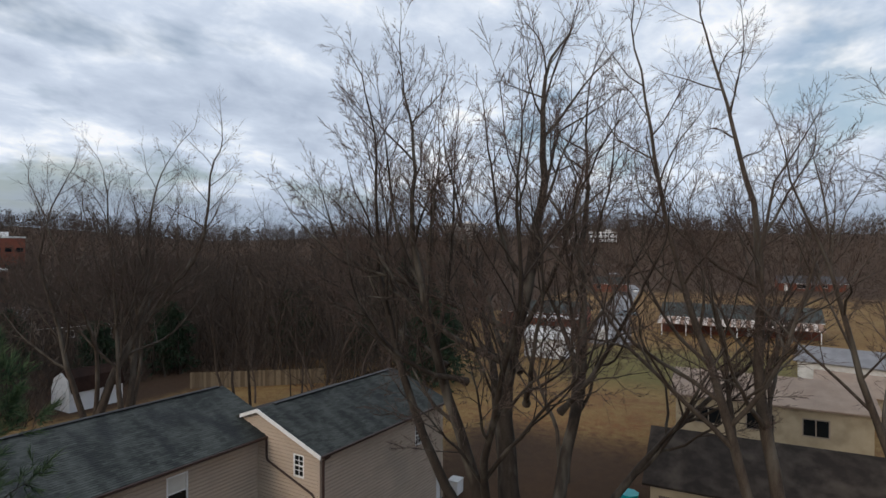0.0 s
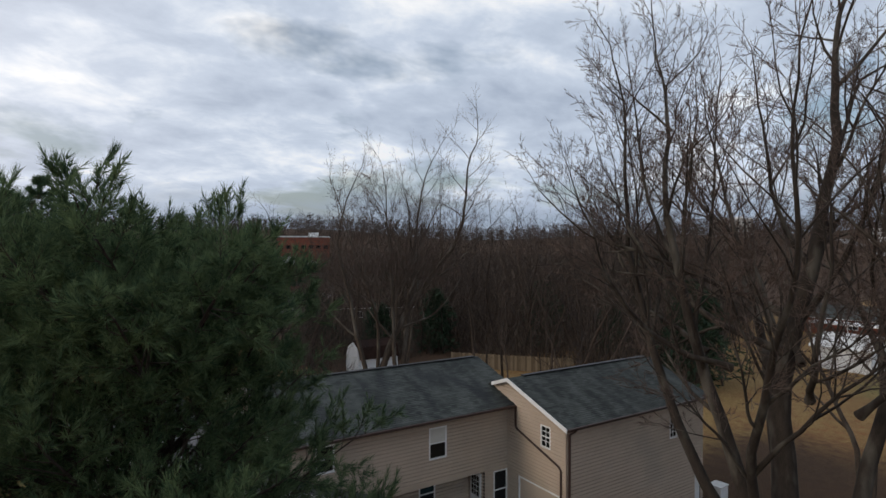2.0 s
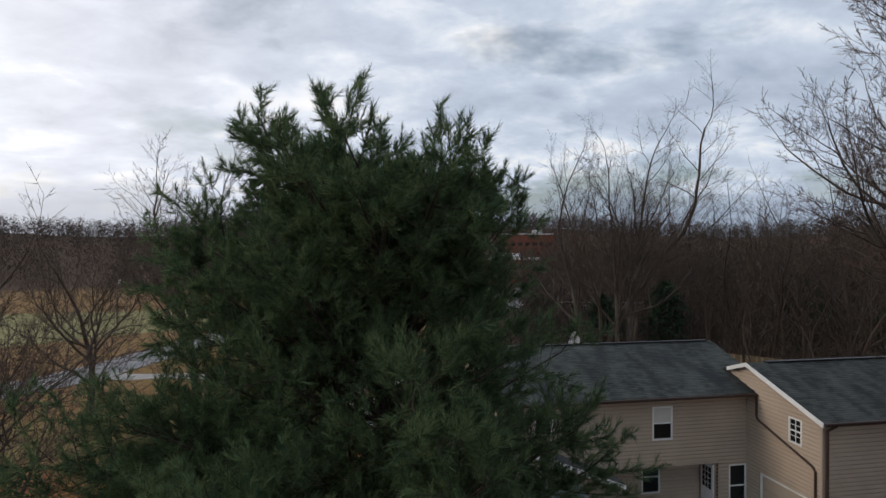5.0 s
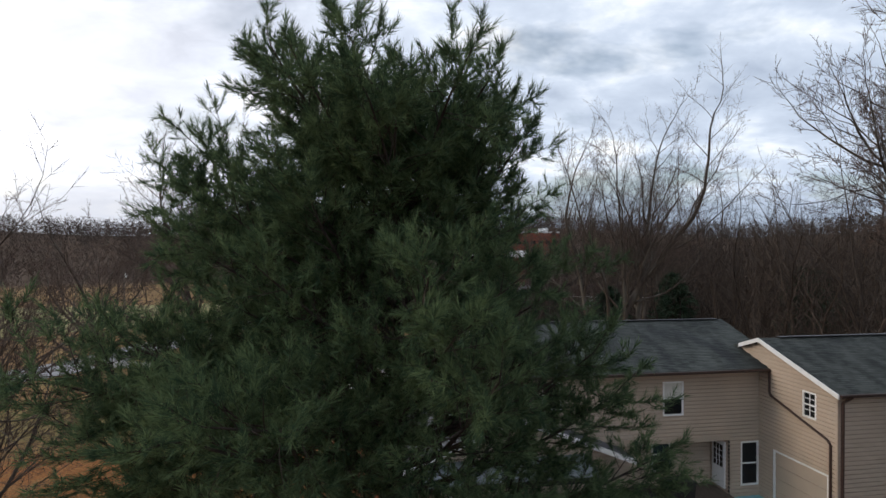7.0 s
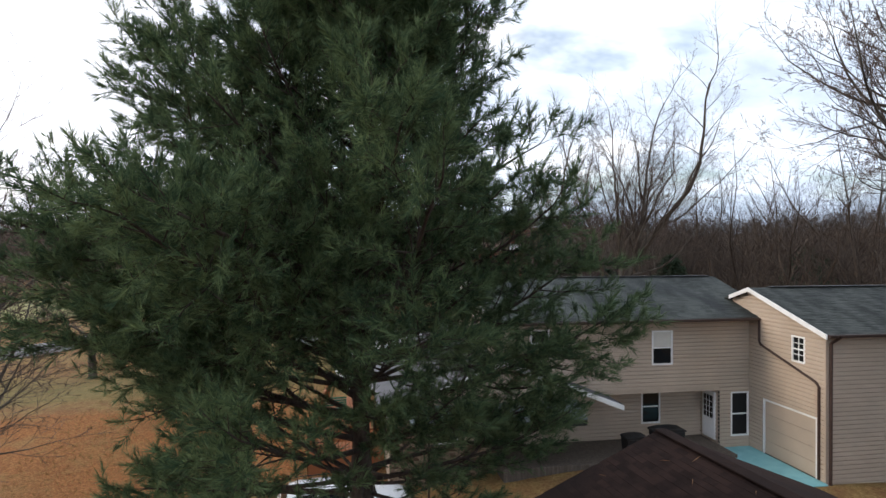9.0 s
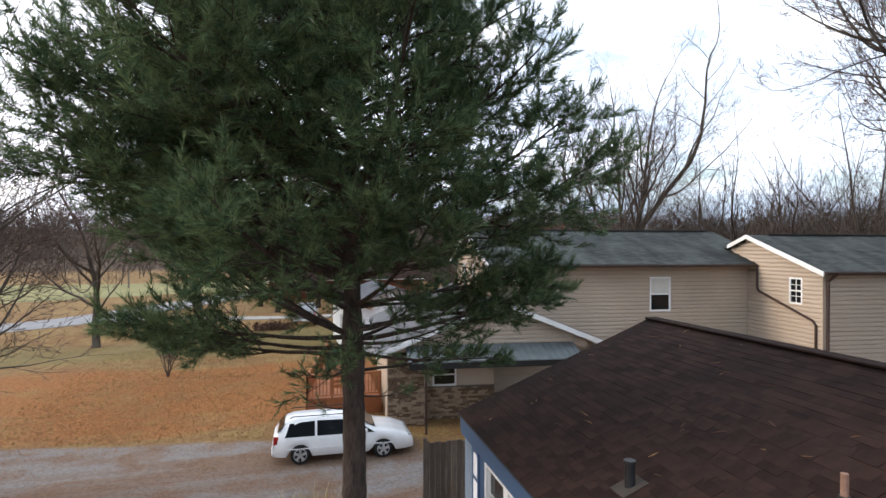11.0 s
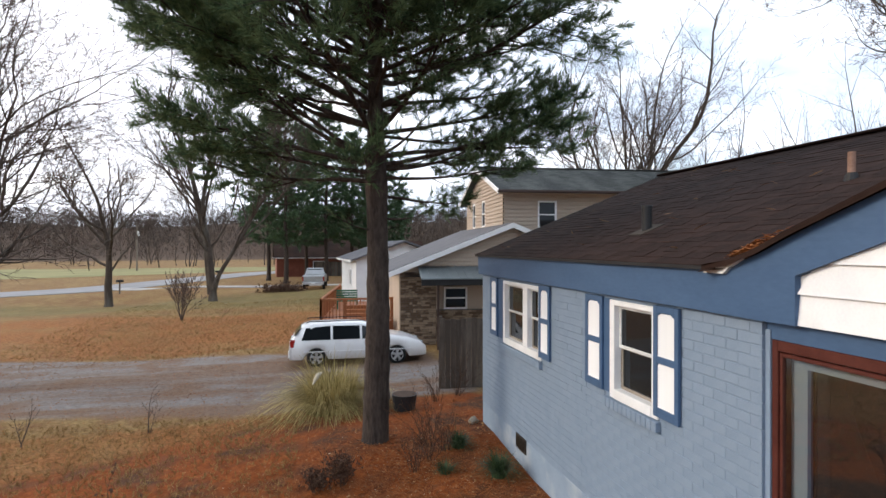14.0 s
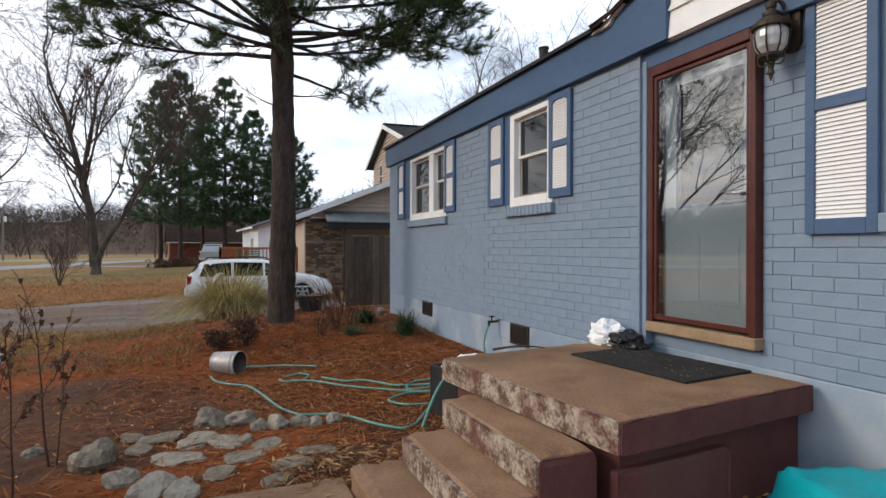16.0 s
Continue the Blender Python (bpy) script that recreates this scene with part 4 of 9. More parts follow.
# brick sills
for y0, y1, zz, xx in ((1.34, 2.40, 1.90, WX), (4.28, 6.10, 1.90, WX), (-3.15, -1.76, 1.615, RX)):
    n = int((y1 - y0) / 0.085)
    for i in range(n):
        a = y0 + (y1 - y0) * i / n
        bm = boxes([(xx - 0.055, xx + 0.05, a + 0.005, a + (y1 - y0) / n - 0.005, zz - 0.11 + random.uniform(-.004, .004), zz - 0.004)], 0.006)
        part("sill_brick", bm, M["brick_blue"], house)


def shutter(parent, x, y0, y1, z0, z1):
    """A blue-framed shutter with two white louvred panels, the upper one arched at its head."""
    zm = z0 + (z1 - z0) * 0.515
    st, bot, top = 0.062, 0.095, 0.07
    s = part("shutter", boxes([(x - 0.012, x - 0.002, y0 + 0.01, y1 - 0.01, z0 + 0.01, z1 - 0.01)]), M["white"], parent, "blue-framed shutter with white louvred panels")
    for a, b in ((y0, y0 + st), (y1 - st, y1)):
        part("stile", boxes([(x - 0.034, x - 0.001, a, b, z0, z1)], 0.004), M["trim_blue"], s)
    for a, b in ((z0, z0 + bot), (z1 - top, z1), (zm - 0.035, zm + 0.035)):
        part("rail", boxes([(x - 0.033, x - 0.001, y0 + st, y1 - st, a, b)], 0.003), M["trim_blue"], s)
    # small rounded corners of the upper panel's head
    for a, d in ((y0 + st, 1), (y1 - st, -1)):
        bm = bmesh.new()
        prism(bm, [(a, z1 - top), (a + d * 0.05, z1 - top), (a + d * 0.03, z1 - top - 0.018), (a, z1 - top - 0.03)], "x", x - 0.034, x - 0.010)
        part("arch_corner", bm, M["trim_blue"], s)
    zz = z0 + bot + 0.012
    me = None
    while zz < z1 - top - 0.01:
        if not (zm - 0.05 < zz < zm + 0.042):
            if me is None:
                bm = bmesh.new()
                prism(bm, [(-0.026, -0.011), (-0.022, -0.012), (-0.010, 0.010), (-0.013, 0.012)], "y", y0 + st + 0.002, y1 - st - 0.002)
                me = mesh_of(bm, "louvre", M["white"])
            ob = new("louvre", me)
            ob.location = (x, 0, zz)
            ob.parent = s
        zz += 0.0265
    return s


for y0, y1, xx, z0, z1 in ((1.022, 1.42, WX, 1.95, 3.045), (2.44, 2.86, WX, 1.95, 3.045), (3.962, 4.355, WX, 1.965, 3.05), (6.335, 6.742, WX, 1.965, 3.05), (-1.755, -1.335, RX, 1.50, 3.05)):
    shutter(house, xx, y0, y1, z0, z1)
for y0, y1, z0 in ((2.302, 2.438, 1.95), (6.042, 6.333, 1.96)):
    part("jamb_board", boxes([(WX - 0.006, WX + 0.03, y0, y1, z0, 3.03)], 0.003), M["trim_blue"], house)

# crawl-space vents
for y0, y1, z0, z1 in ((4.93, 5.37, 0.27, 0.50), (1.86, 2.28, 0.255, 0.50)):
    v = thing("crawl_vent", "black cast grille in the foundation wall", "vent", "foundation vents")
    part("backing", boxes([(WX - 0.004, WX + 0.004, y0, y1, z0, z1)]), M["black_plastic"], v)
    part("frame", boxes([(WX - 0.016, WX - 0.004, y0, y1, z1 - 0.025, z1), (WX - 0.016, WX - 0.004, y0, y1, z0, z0 + 0.025), (WX - 0.016, WX - 0.004, y0, y0 + 0.025, z0 + 0.025, z1 - 0.025), (WX - 0.016, WX - 0.004, y1 - 0.025, y1, z0 + 0.025, z1 - 0.025)]), M["bronze"], v)
    for i in range(9):
        a = y0 + 0.03 + (y1 - y0 - 0.06) * i / 8
        part("bar", boxes([(WX - 0.013, WX - 0.005, a - 0.005, a + 0.005, z0 + 0.025, z1 - 0.025)]), M["bronze"], v)
    for i in range(4):
        a = z0 + 0.05 + (z1 - z0 - 0.1) * i / 3
        part("bar", boxes([(WX - 0.010, WX - 0.006, y0 + 0.025, y1 - 0.025, a - 0.004, a + 0.004)]), M["bronze"], v)

# front door with its storm door
door = thing("door_1", "blue-grey panelled front door behind a glazed storm door in a dark red frame", "door")
part("door_frame", boxes([(RX - 0.07, RX + 0.06, -0.055, 0.0, 0.80, 2.93), (RX - 0.07, RX + 0.06, -1.02, -0.97, 0.80, 2.93), (RX - 0.07, RX + 0.06, -0.97, -0.055, 2.85, 2.93)], 0.006), M["door_red"], door, "dark red timber frame")
part("sill", boxes([(RX - 0.09, RX + 0.06, -1.03, 0.01, 0.715, 0.80)], 0.008), M["brass"], door, "worn brass-coloured threshold")
part("storm_frame", boxes([(RX - 0.055, RX - 0.02, -0.085, -0.057, 0.82, 2.84), (RX - 0.055, RX - 0.02, -0.968, -0.935, 0.82, 2.84), (RX - 0.055, RX - 0.02, -0.935, -0.085, 2.81, 2.84), (RX - 0.055, RX - 0.02, -0.935, -0.085, 0.82, 0.86)], 0.004), M["door_red"], door)
pn = pydata("storm_pane", [(RX - 0.037, -0.085, 0.86), (RX - 0.037, -0.935, 0.86), (RX - 0.037, -0.935, 2.81), (RX - 0.037, -0.085, 2.81)], [(0, 1, 2, 3)], M["pane"], door, "clear storm-door glass")
pn.visible_shadow = False
part("leaf", boxes([(RX + 0.03, RX + 0.075, -0.94, -0.08, 0.83, 1.76), (RX + 0.03, RX + 0.075, -0.25, -0.08, 1.76, 2.85), (RX + 0.03, RX + 0.075, -0.94, -0.87, 1.76, 2.85), (RX + 0.03, RX + 0.075, -0.87, -0.25, 2.74, 2.85)]), M["door_blue"], door)
part("door_glass", boxes([(RX + 0.045, RX + 0.055, -0.87, -0.25, 1.76, 2.74)]), M["glass"], door)
part("glass_bead", boxes([(RX + 0.018, RX + 0.034, -0.89, -0.23, 1.735, 1.765), (RX + 0.018, RX + 0.034, -0.26, -0.23, 1.765, 2.74), (RX + 0.018, RX + 0.034, -0.89, -0.86, 1.765, 2.74)]), M["trim_blue"], door)
for a, b in ((-0.46, -0.20), (-0.82, -0.56)):
    part("panel", boxes([(RX + 0.026, RX + 0.034, a, b, 0.98, 1.52)], 0.004), M["door_blue"], door)
bm = bmesh.new()
cyl(bm, (RX - 0.06, -0.925, 1.80), (RX - 0.115, -0.925, 1.80), 0.012, n=8)
cyl(bm, (RX - 0.108, -0.925, 1.80), (RX - 0.108, -0.82, 1.80), 0.011, n=8)
part("door_handle", bm, M["alloy"], door, "pale metal lever", smooth=True)
part("reveal", boxes([(RX - 0.08, RX + 0.01, 0.005, 0.062, 0.60, 3.0)], 0.003), M["brick_blue"], door)

# coach lamp beside the door
lamp = thing("wall_lantern", "dark bronze coach lantern hung on blue brick", "wall lamp")
LY, LX = -1.20, RX - 0.16
bm = bmesh.new()
prism(bm, [(-1.24 - 0.03, 2.68), (-1.24 + 0.03, 2.68), (-1.24 + 0.06, 2.73), (-1.24 + 0.06, 2.94), (-1.24 + 0.03, 3.02), (-1.24 - 0.03, 3.02), (-1.24 - 0.06, 2.94), (-1.24 - 0.06, 2.73)], "x", RX - 0.03, RX - 0.002)
part("backplate", bm, M["bronze"], lamp)
h = Heap()
t = np.linspace(0, 1, 9)
h.tube(np.stack([RX - 0.02 - 0.14 * t, -1.24 + 0.05 * t, 2.84 + 0.17 * np.sin(t * 2.5)], -1), 0.014 * (1 - 0.3 * t), 8)
h.tube(np.stack([RX - 0.02 - 0.10 * t, -1.24 + 0.03 * t, 2.78 + 0.15 * np.sin(t * 2.4)], -1), 0.010 * (1 - 0.3 * t), 8)
h.make("arm", M["bronze"], lamp)
RING = [(0.060, 2.655), (0.092, 2.70), (0.102, 2.76), (0.098, 2.80), (0.080, 2.83)]      # outline of the bellied glass
bm = bmesh.new()
for (r0, z0), (r1, z1) in zip(RING, RING[1:]):
    cyl(bm, (LX, LY, z0), (LX, LY, z1), r0, r1, 16, caps=False)
bmesh.ops.remove_doubles(bm, verts=bm.verts, dist=0.0005)
part("lantern_glass", bm, M["clear_lamp"], lamp)
bm = bmesh.new()
for z0, z1, r0, r1 in ((2.825, 2.845, 0.115, 0.118), (2.845, 2.875, 0.112, 0.085), (2.875, 2.905, 0.080, 0.045), (2.905, 2.925, 0.050, 0.052), (2.925, 2.955, 0.034, 0.022), (2.955, 2.985, 0.030, 0.034), (2.985, 3.02, 0.026, 0.006)):
    cyl(bm, (LX, LY, z0), (LX, LY, z1), r0, r1, 16)
part("cap", bm, M["bronze"], lamp)
for i in range(8):
    a = i * math.pi / 4 + math.pi / 8
    h = Heap()
    h.tube([(LX + (r + 0.004) * math.cos(a), LY + (r + 0.004) * math.sin(a), z) for r, z in RING], [0.006] * len(RING), 5)
    h.make("rib", M["bronze"], lamp)
bm = bmesh.new()
for z0, z1, r0, r1 in ((2.64, 2.658, 0.072, 0.076), (2.615, 2.64, 0.035, 0.060), (2.56, 2.615, 0.014, 0.024), (2.535, 2.56, 0.024, 0.018), (2.49, 2.535, 0.004, 0.016)):
    cyl(bm, (LX, LY, z0), (LX, LY, z1), r0, r1, 12)
part("finial", bm, M["bronze"], lamp)
for i in range(4):
    a = i * math.pi / 2 + 0.4
    t = np.linspace(0, 1, 9)
    h = Heap()
    rr_ = 0.075 + 0.020 * np.sin(t * np.pi) - 0.060 * t
    h.tube(np.stack([LX + rr_ * math.cos(a), LY + rr_ * math.sin(a), 2.645 - 0.055 * np.sin(t * 2.2)], -1), np.full(9, 0.005), 5)
    h.make("scroll", M["bronze"], lamp)

# roof fittings
rv = thing("plumbing_vent", "pale vent pipe with a dark boot on the brown roof", "vent pipe")
bm = bmesh.new()
cyl(bm, (2.0, 1.05, 4.2), (2.0, 1.05, 4.58), 0.036, n=12)
part("pipe", bm, M["pipe_grey"], rv, smooth=False)
bm = bmesh.new()
cyl(bm, (2.0, 1.05, 4.24), (2.0, 1.05, 4.37), 0.09, 0.05, 12)
part("boot", bm, M["black_plastic"], rv)
av = thing("flue_pipe", "short black flue pipe with dull flashing on the brown roof", "flue pipe")
bm = bmesh.new()
cyl(bm, (0.84, 2.83, 3.76), (0.84, 2.83, 4.13), 0.062, n=14)
part("pipe", bm, M["black_plastic"], av)
bm = bmesh.new()
cyl(bm, (0.84, 2.83, 4.13), (0.84, 2.83, 4.15), 0.075, 0.070, 14)
part("collar", bm, M["black_plastic"], av)
bm = bmesh.new()
prism(bm, [(0.66, roof_z(0.66) + 0.006), (1.0, roof_z(1.0) + 0.006), (1.0, roof_z(1.0) + 0.016), (0.66, roof_z(0.66) + 0.016)], "y", 2.68, 2.98)
part("flashing", bm, M["shingle_old"], av)

# porch slab and steps
porch = thing("porch", "worn brown concrete stoop with red-painted edges", "porch", at=pose(0.0, -1.40, 0, 0, 0, 6.0))
part("slab", worn_box(-1.54, 0.10, 0.0, 1.80, 0.40, 0.58, 1), M["conc_brown"], porch)
part("slab_edge", worn_box(-1.551, -1.525, 0.004, 1.79, 0.408, 0.570, 2, 0.008, 20), M["conc_worn"], porch, "chipped bare concrete edge")
part("slab_face", worn_box(-1.535, 0.09, -0.010, 0.02, 0.405, 0.572, 3, 0.009, 20), M["conc_red"], porch, "chipped dark red paint")
part("plinth", boxes([(-1.44, 0.12, 0.10, 1.74, -0.35, 0.40)]), M["conc_red"], porch)
part("plinth_ledge", worn_box(-1.50, -0.62, 0.05, 0.105, -0.2, 0.30, 4, 0.012), M["conc_red"], porch)
steps = thing("porch_steps", "three worn concrete steps with red-painted sides", "steps")
for k, (x0, x1, y0, y1, z1) in enumerate(((-1.90, -1.555, -1.41, -0.20, 0.40), (-2.22, -1.555, -1.395, -0.30, 0.22), (-2.55, -1.555, -1.38, -0.24, 0.045))):
    part("step", worn_box(x0, x1, y0, y1, -0.35, z1, 5 + k, 0.020), M["conc_brown"], steps)
    part("step_side", worn_box(x0 + 0.01, x1, y0 - 0.006, y0 + 0.02, -0.3, z1 - 0.014, 9 + k, 0.008, 18), M["conc_red"], steps, "red-painted side")
    if z1 > 0.1:
        part("riser", worn_box(x0 - 0.007, x0 + 0.03, y0 + 0.008, y1 - 0.02, z1 - 0.175, z1 - 0.012, 13 + k, 0.010, 20), M["conc_worn"], steps, "riser worn to bare concrete")
tagged(part("pavement", boxes([(-4.6, -2.56, -1.7, -0.12, -0.3, -0.075)], 0.01), M["conc_brown"]), "worn brown concrete front walk", "walk", kind="structure")
mat = part("door_mat", boxes([(-0.64, 0.02, 0.34, 1.38, 0.581, 0.597)], 0.006), M["mat"])
mat.matrix_world = pose(0.0, -1.40, 0, 0, 0, 6.0)
tagged(mat, "black ribbed rubber door mat on the stoop", "door mat")


# ---- the tan house next door ----
NB = pose(0, 0, 0, 0, 0, -4.5)
tan = thing("tan_house", "two-storey house in tan vinyl siding with a dark shingle roof", "house", at=NB)


def cut_wall(u0, u1, z0, z1, holes):
    """Pieces (u0, u1, z0, z1) of a wall with rectangular holes."""
    us = sorted({u0, u1, *[h[0] for h in holes], *[h[1] for h in holes]})
    out = []
    for a, b in zip(us, us[1:]):
        hs = sorted([h for h in holes if h[0] <= a + 1e-6 and h[1] >= b - 1e-6], key=lambda h: h[2])
        z = z0
        for hh in hs:
            if hh[2] > z:
                out.append((a, b, z, hh[2]))
            z = hh[3]
        if z < z1:
            out.append((a, b, z, z1))
    return out


def nwindow(parent, axis, face, u0, u1, z0, z1, grid=False, blind=False, out=-1, panes=2):
    """A white vinyl window on a wall across axis."""
    def B(u_0, u_1, o0, o1, za, zb):
        a, b = face + out * o1, face + out * o0
        return (u_0, u_1, min(a, b), max(a, b), za, zb) if axis == "y" else (min(a, b), max(a, b), u_0, u_1, za, zb)
    fw = 0.075
    w = part("window", boxes([B(u0, u0 + fw, -0.03, 0.035, z0, z1), B(u1 - fw, u1, -0.03, 0.035, z0, z1), B(u0 + fw, u1 - fw, -0.03, 0.035, z1 - fw, z1), B(u0 + fw, u1 - fw, -0.03, 0.04, z0, z0 + fw)]), M["white"], parent, "white-framed sash window")
    zm = (z0 + z1) / 2
    if panes == 2:
        part("meeting_rail", boxes([B(u0 + fw, u1 - fw, -0.03, 0.02, zm - 0.03, zm + 0.03)]), M["white"], w)
    part("pane", boxes([B(u0 + fw, u1 - fw, -0.03, -0.012, z0 + fw, z1 - fw)]), M["glass"], w)
    if grid:
        um = (u0 + u1) / 2
        rows = [B(um - 0.015, um + 0.015, -0.01, 0.012, z0 + fw, z1 - fw)]
        rows += [B(u0 + fw, u1 - fw, -0.01, 0.010, zz - 0.013, zz + 0.013) for zz in (z0 + (z1 - z0) * 0.3, z0 + (z1 - z0) * 0.72)]
        part("muntin", boxes(rows), M["white"], w)
    if blind:
        part("blind", boxes([B(u0 + fw, u1 - fw, -0.011, -0.004, zm + 0.03, z1 - fw)]), M["blinds"], w)
    return w


NV, NE, NRZ, NRV = 19.5, 6.02, 7.58, 23.6
NU0, NU1 = 3.05, 14.85
bm = bmesh.new()
for a, b, c, d in cut_wall(NU0, 15.2, 2.88, 6.15, [(10.08, 11.08, 3.93, 5.45), (4.55, 5.40, 4.42, 5.62)]):
    lap_wall(bm, a, b, c, d, NV)
part("wall", bm, M["siding_tan"], tan)
bm = bmesh.new()
for a, b, c, d in cut_wall(13.35, 15.2, -0.2, 2.88, [(13.90, 14.80, 0.62, 2.62)]):
    lap_wall(bm, a, b, c, d, NV)
part("wall", bm, M["siding_tan"], tan)
bm = bmesh.new()
for a, b, c, d in cut_wall(NU0, 13.3, -0.2, 2.88, [(10.29, 11.25, 0.95, 2.52)]):
    lap_wall(bm, a, b, c, d, 20.8)
part("wall", bm, M["siding_tan"], tan)
part("floor_slab", boxes([(NU0, 13.38, NV + 0.005, 20.8, 2.70, 2.878)]), M["siding_tan"], tan)
# solid fill behind the siding, coloured dark for the unlit rooms
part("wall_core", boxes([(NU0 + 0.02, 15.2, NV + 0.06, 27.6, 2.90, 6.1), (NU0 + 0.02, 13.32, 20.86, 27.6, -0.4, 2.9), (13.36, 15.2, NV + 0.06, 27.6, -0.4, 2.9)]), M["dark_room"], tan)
bm = bmesh.new()
lap_wall(bm, 20.8 - 1.29, 20.79, -0.2, 2.7, 13.34, axis="x")
part("wall", bm, M["siding_tan"], tan)


def left_top(zt, a, b):
    half = (NRZ - 0.05 - zt) / 0.315
    return max(a, NRV - half), min(b, NRV + half)


bm = bmesh.new()
for a, b, c, d in cut_wall(NV, 27.7, 2.88, 6.1, [(23.0, 23.7, 4.6, 5.9), (25.3, 26.0, 4.6, 5.9)]):
    lap_wall(bm, a, b, c, d, NU0, axis="x")
lap_wall(bm, NV, 27.7, 6.1, NRZ, NU0, axis="x", tops=left_top)
lap_wall(bm, NV, 27.7, -0.2, 2.88, NU0, axis="x")
part("wall", bm, M["siding_tan"], tan)
nwindow(tan, "y", NV, 10.08, 11.08, 3.93, 5.45, blind=True)
nwindow(tan, "y", NV, 4.55, 5.40, 4.42, 5.62)
nwindow(tan, "y", NV, 13.90, 14.80, 0.62, 2.62)
nwindow(tan, "y", 20.8, 10.29, 11.25, 0.95, 2.52)
nwindow(tan, "x", NU0, 23.0, 23.7, 4.6, 5.9)
nwindow(tan, "x", NU0, 25.3, 26.0, 4.6, 5.9)
# porch door in the side of the recess
pd = part("door", boxes([(13.25, 13.32, 19.68, 20.58, 0.42, 2.55)], 0.005), M["white"], tan, "white half-glazed entrance door")
part("door_glass", boxes([(13.235, 13.252, 19.82, 20.44, 1.35, 2.35)]), M["glass"], pd)
part("muntin", boxes([(13.225, 13.24, 19.82 + 0.62 * i / 3 - 0.012, 19.82 + 0.62 * i / 3 + 0.012, 1.35, 2.35) for i in (1, 2)] + [(13.228, 13.238, 19.82, 20.44, zz - 0.012, zz + 0.012) for zz in (1.6, 1.85, 2.1)]), M["white"], pd)
part("porch_floor", boxes([(NU0, 13.3, 18.2, 20.8, -0.3, 0.30)], 0.02), M["wood_grey"], tan)
part("slab", boxes([(13.0, 14.83, 15.2, 19.45, -0.3, 0.16)], 0.02), M["teal_slab"], tan, "teal-painted concrete apron")
part("slab", boxes([(11.6, 13.0, 17.2, 19.45, -0.3, 0.22)], 0.02), M["teal_slab"], tan)
# main roof
def gable_roof(parent, u0, u1, ve, vr, ze, zr, mat, thick=0.10, name="roof"):
    bm = bmesh.new()
    vb = 2 * vr - ve
    prism(bm, [(ve, ze), (vr, zr), (vb, ze), (vb, ze - thick), (vr, zr - thick), (ve, ze - thick)], "x", u0, u1)
    return part(name, bm, mat, parent)


def shingle_rows(parent, u0, u1, ve, vr, ze, zr, mat, course=0.14, width=0.33, seed=3):
    """Courses of shingles on the slope that faces the drive: short tabs, each a thin wedge."""
    rnd = random.Random(seed)
    L = math.hypot(vr - ve, zr - ze)
    n = int(L / course)
    dv, dz = (vr - ve) / L, (zr - ze) / L
    h = Heap()
    for k in range(n):
        s0, s1 = k * course, min((k + 1) * course + 0.03, L)
        u = u0 - rnd.random() * width
        while u < u1:
            a, b = max(u, u0), min(u + width - 0.006, u1)
            if b - a > 0.04:
                lift = 0.010 + rnd.uniform(0, 0.007)
                base = [(a, s0, lift), (b, s0, lift), (b, s1, 0.002), (a, s1, 0.002), (a, s0, 0.0), (b, s0, 0.0)]
                v = np.array([(uu, ve + ss * dv - ll * dz, ze + ss * dz + ll * dv) for uu, ss, ll in base])
                h.add(v, np.array([[0, 1, 2, 3], [4, 5, 1, 0]]))
            u += width
    return tagged(h.make("shingles", mat, parent, smooth=False), kind="stuff")


gable_roof(tan, 2.68, 15.9, 18.86, NRV, NE, NRZ, M["shingle_black"])
shingle_rows(tan, 2.68, 15.9, 18.86, NRV, NE, NRZ, M["shingle_black"])
part("ridge_vent", boxes([(2.68, 15.6, NRV - 0.14, NRV + 0.14, NRZ + 0.0, NRZ + 0.05)], 0.01), M["black_plastic"], tan)
bm = bmesh.new()
prism(bm, [(18.80, NE - 0.01), (NRV, NRZ - 0.005), (NRV, NRZ - 0.20), (18.80, NE - 0.20)], "x", 2.64, 2.68)
prism(bm, [(2 * NRV - 18.80, NE - 0.01), (NRV, NRZ - 0.005), (NRV, NRZ - 0.20), (2 * NRV - 18.80, NE - 0.20)], "x", 2.64, 2.68)
part("rake_board", bm, M["white"], tan)
part("soffit", boxes([(2.7, 15.0, 18.92, NV, NE - 0.14, NE - 0.105)]), M["siding_tan"], tan)
part("gutter", boxes([(2.62, 15.0, 18.74, 18.87, NE - 0.13, NE - 0.01)], 0.02), M["gutter"], tan, "brown metal gutter")
# garage block: its gable faces the drive
GV, GE, GRZ, GRV = 15.35, 5.78, 7.30, 19.25
GU0, GU1 = 14.85, 25.3


def gar_top(zt, a, b):
    half = (GRZ - 0.04 - zt) / ((GRZ - GE) / (GRV - 14.9))
    return max(a, GRV - half), min(b, GRV + half)


bm = bmesh.new()
for a, b, c, d in cut_wall(GV, 19.6, -0.2, GE, [(16.31, 17.01, 4.46, 5.54), (15.72, 18.62, -0.2, 2.52)]):
    lap_wall(bm, a, b, c, d, GU0, axis="x")
lap_wall(bm, GV, 22.0, GE, GRZ, GU0, axis="x", tops=gar_top)
part("wall", bm, M["siding_tan"], tan)
bm = bmesh.new()
for a, b, c, d in cut_wall(GU0, GU1, 0.0, GE - 0.02, [(22.35, 23.0, 3.9, 5.0), (24.55, 25.05, -0.2, 2.25)]):
    lap_wall(bm, a, b, c, d, GV)
part("wall", bm, M["siding_tan"], tan)
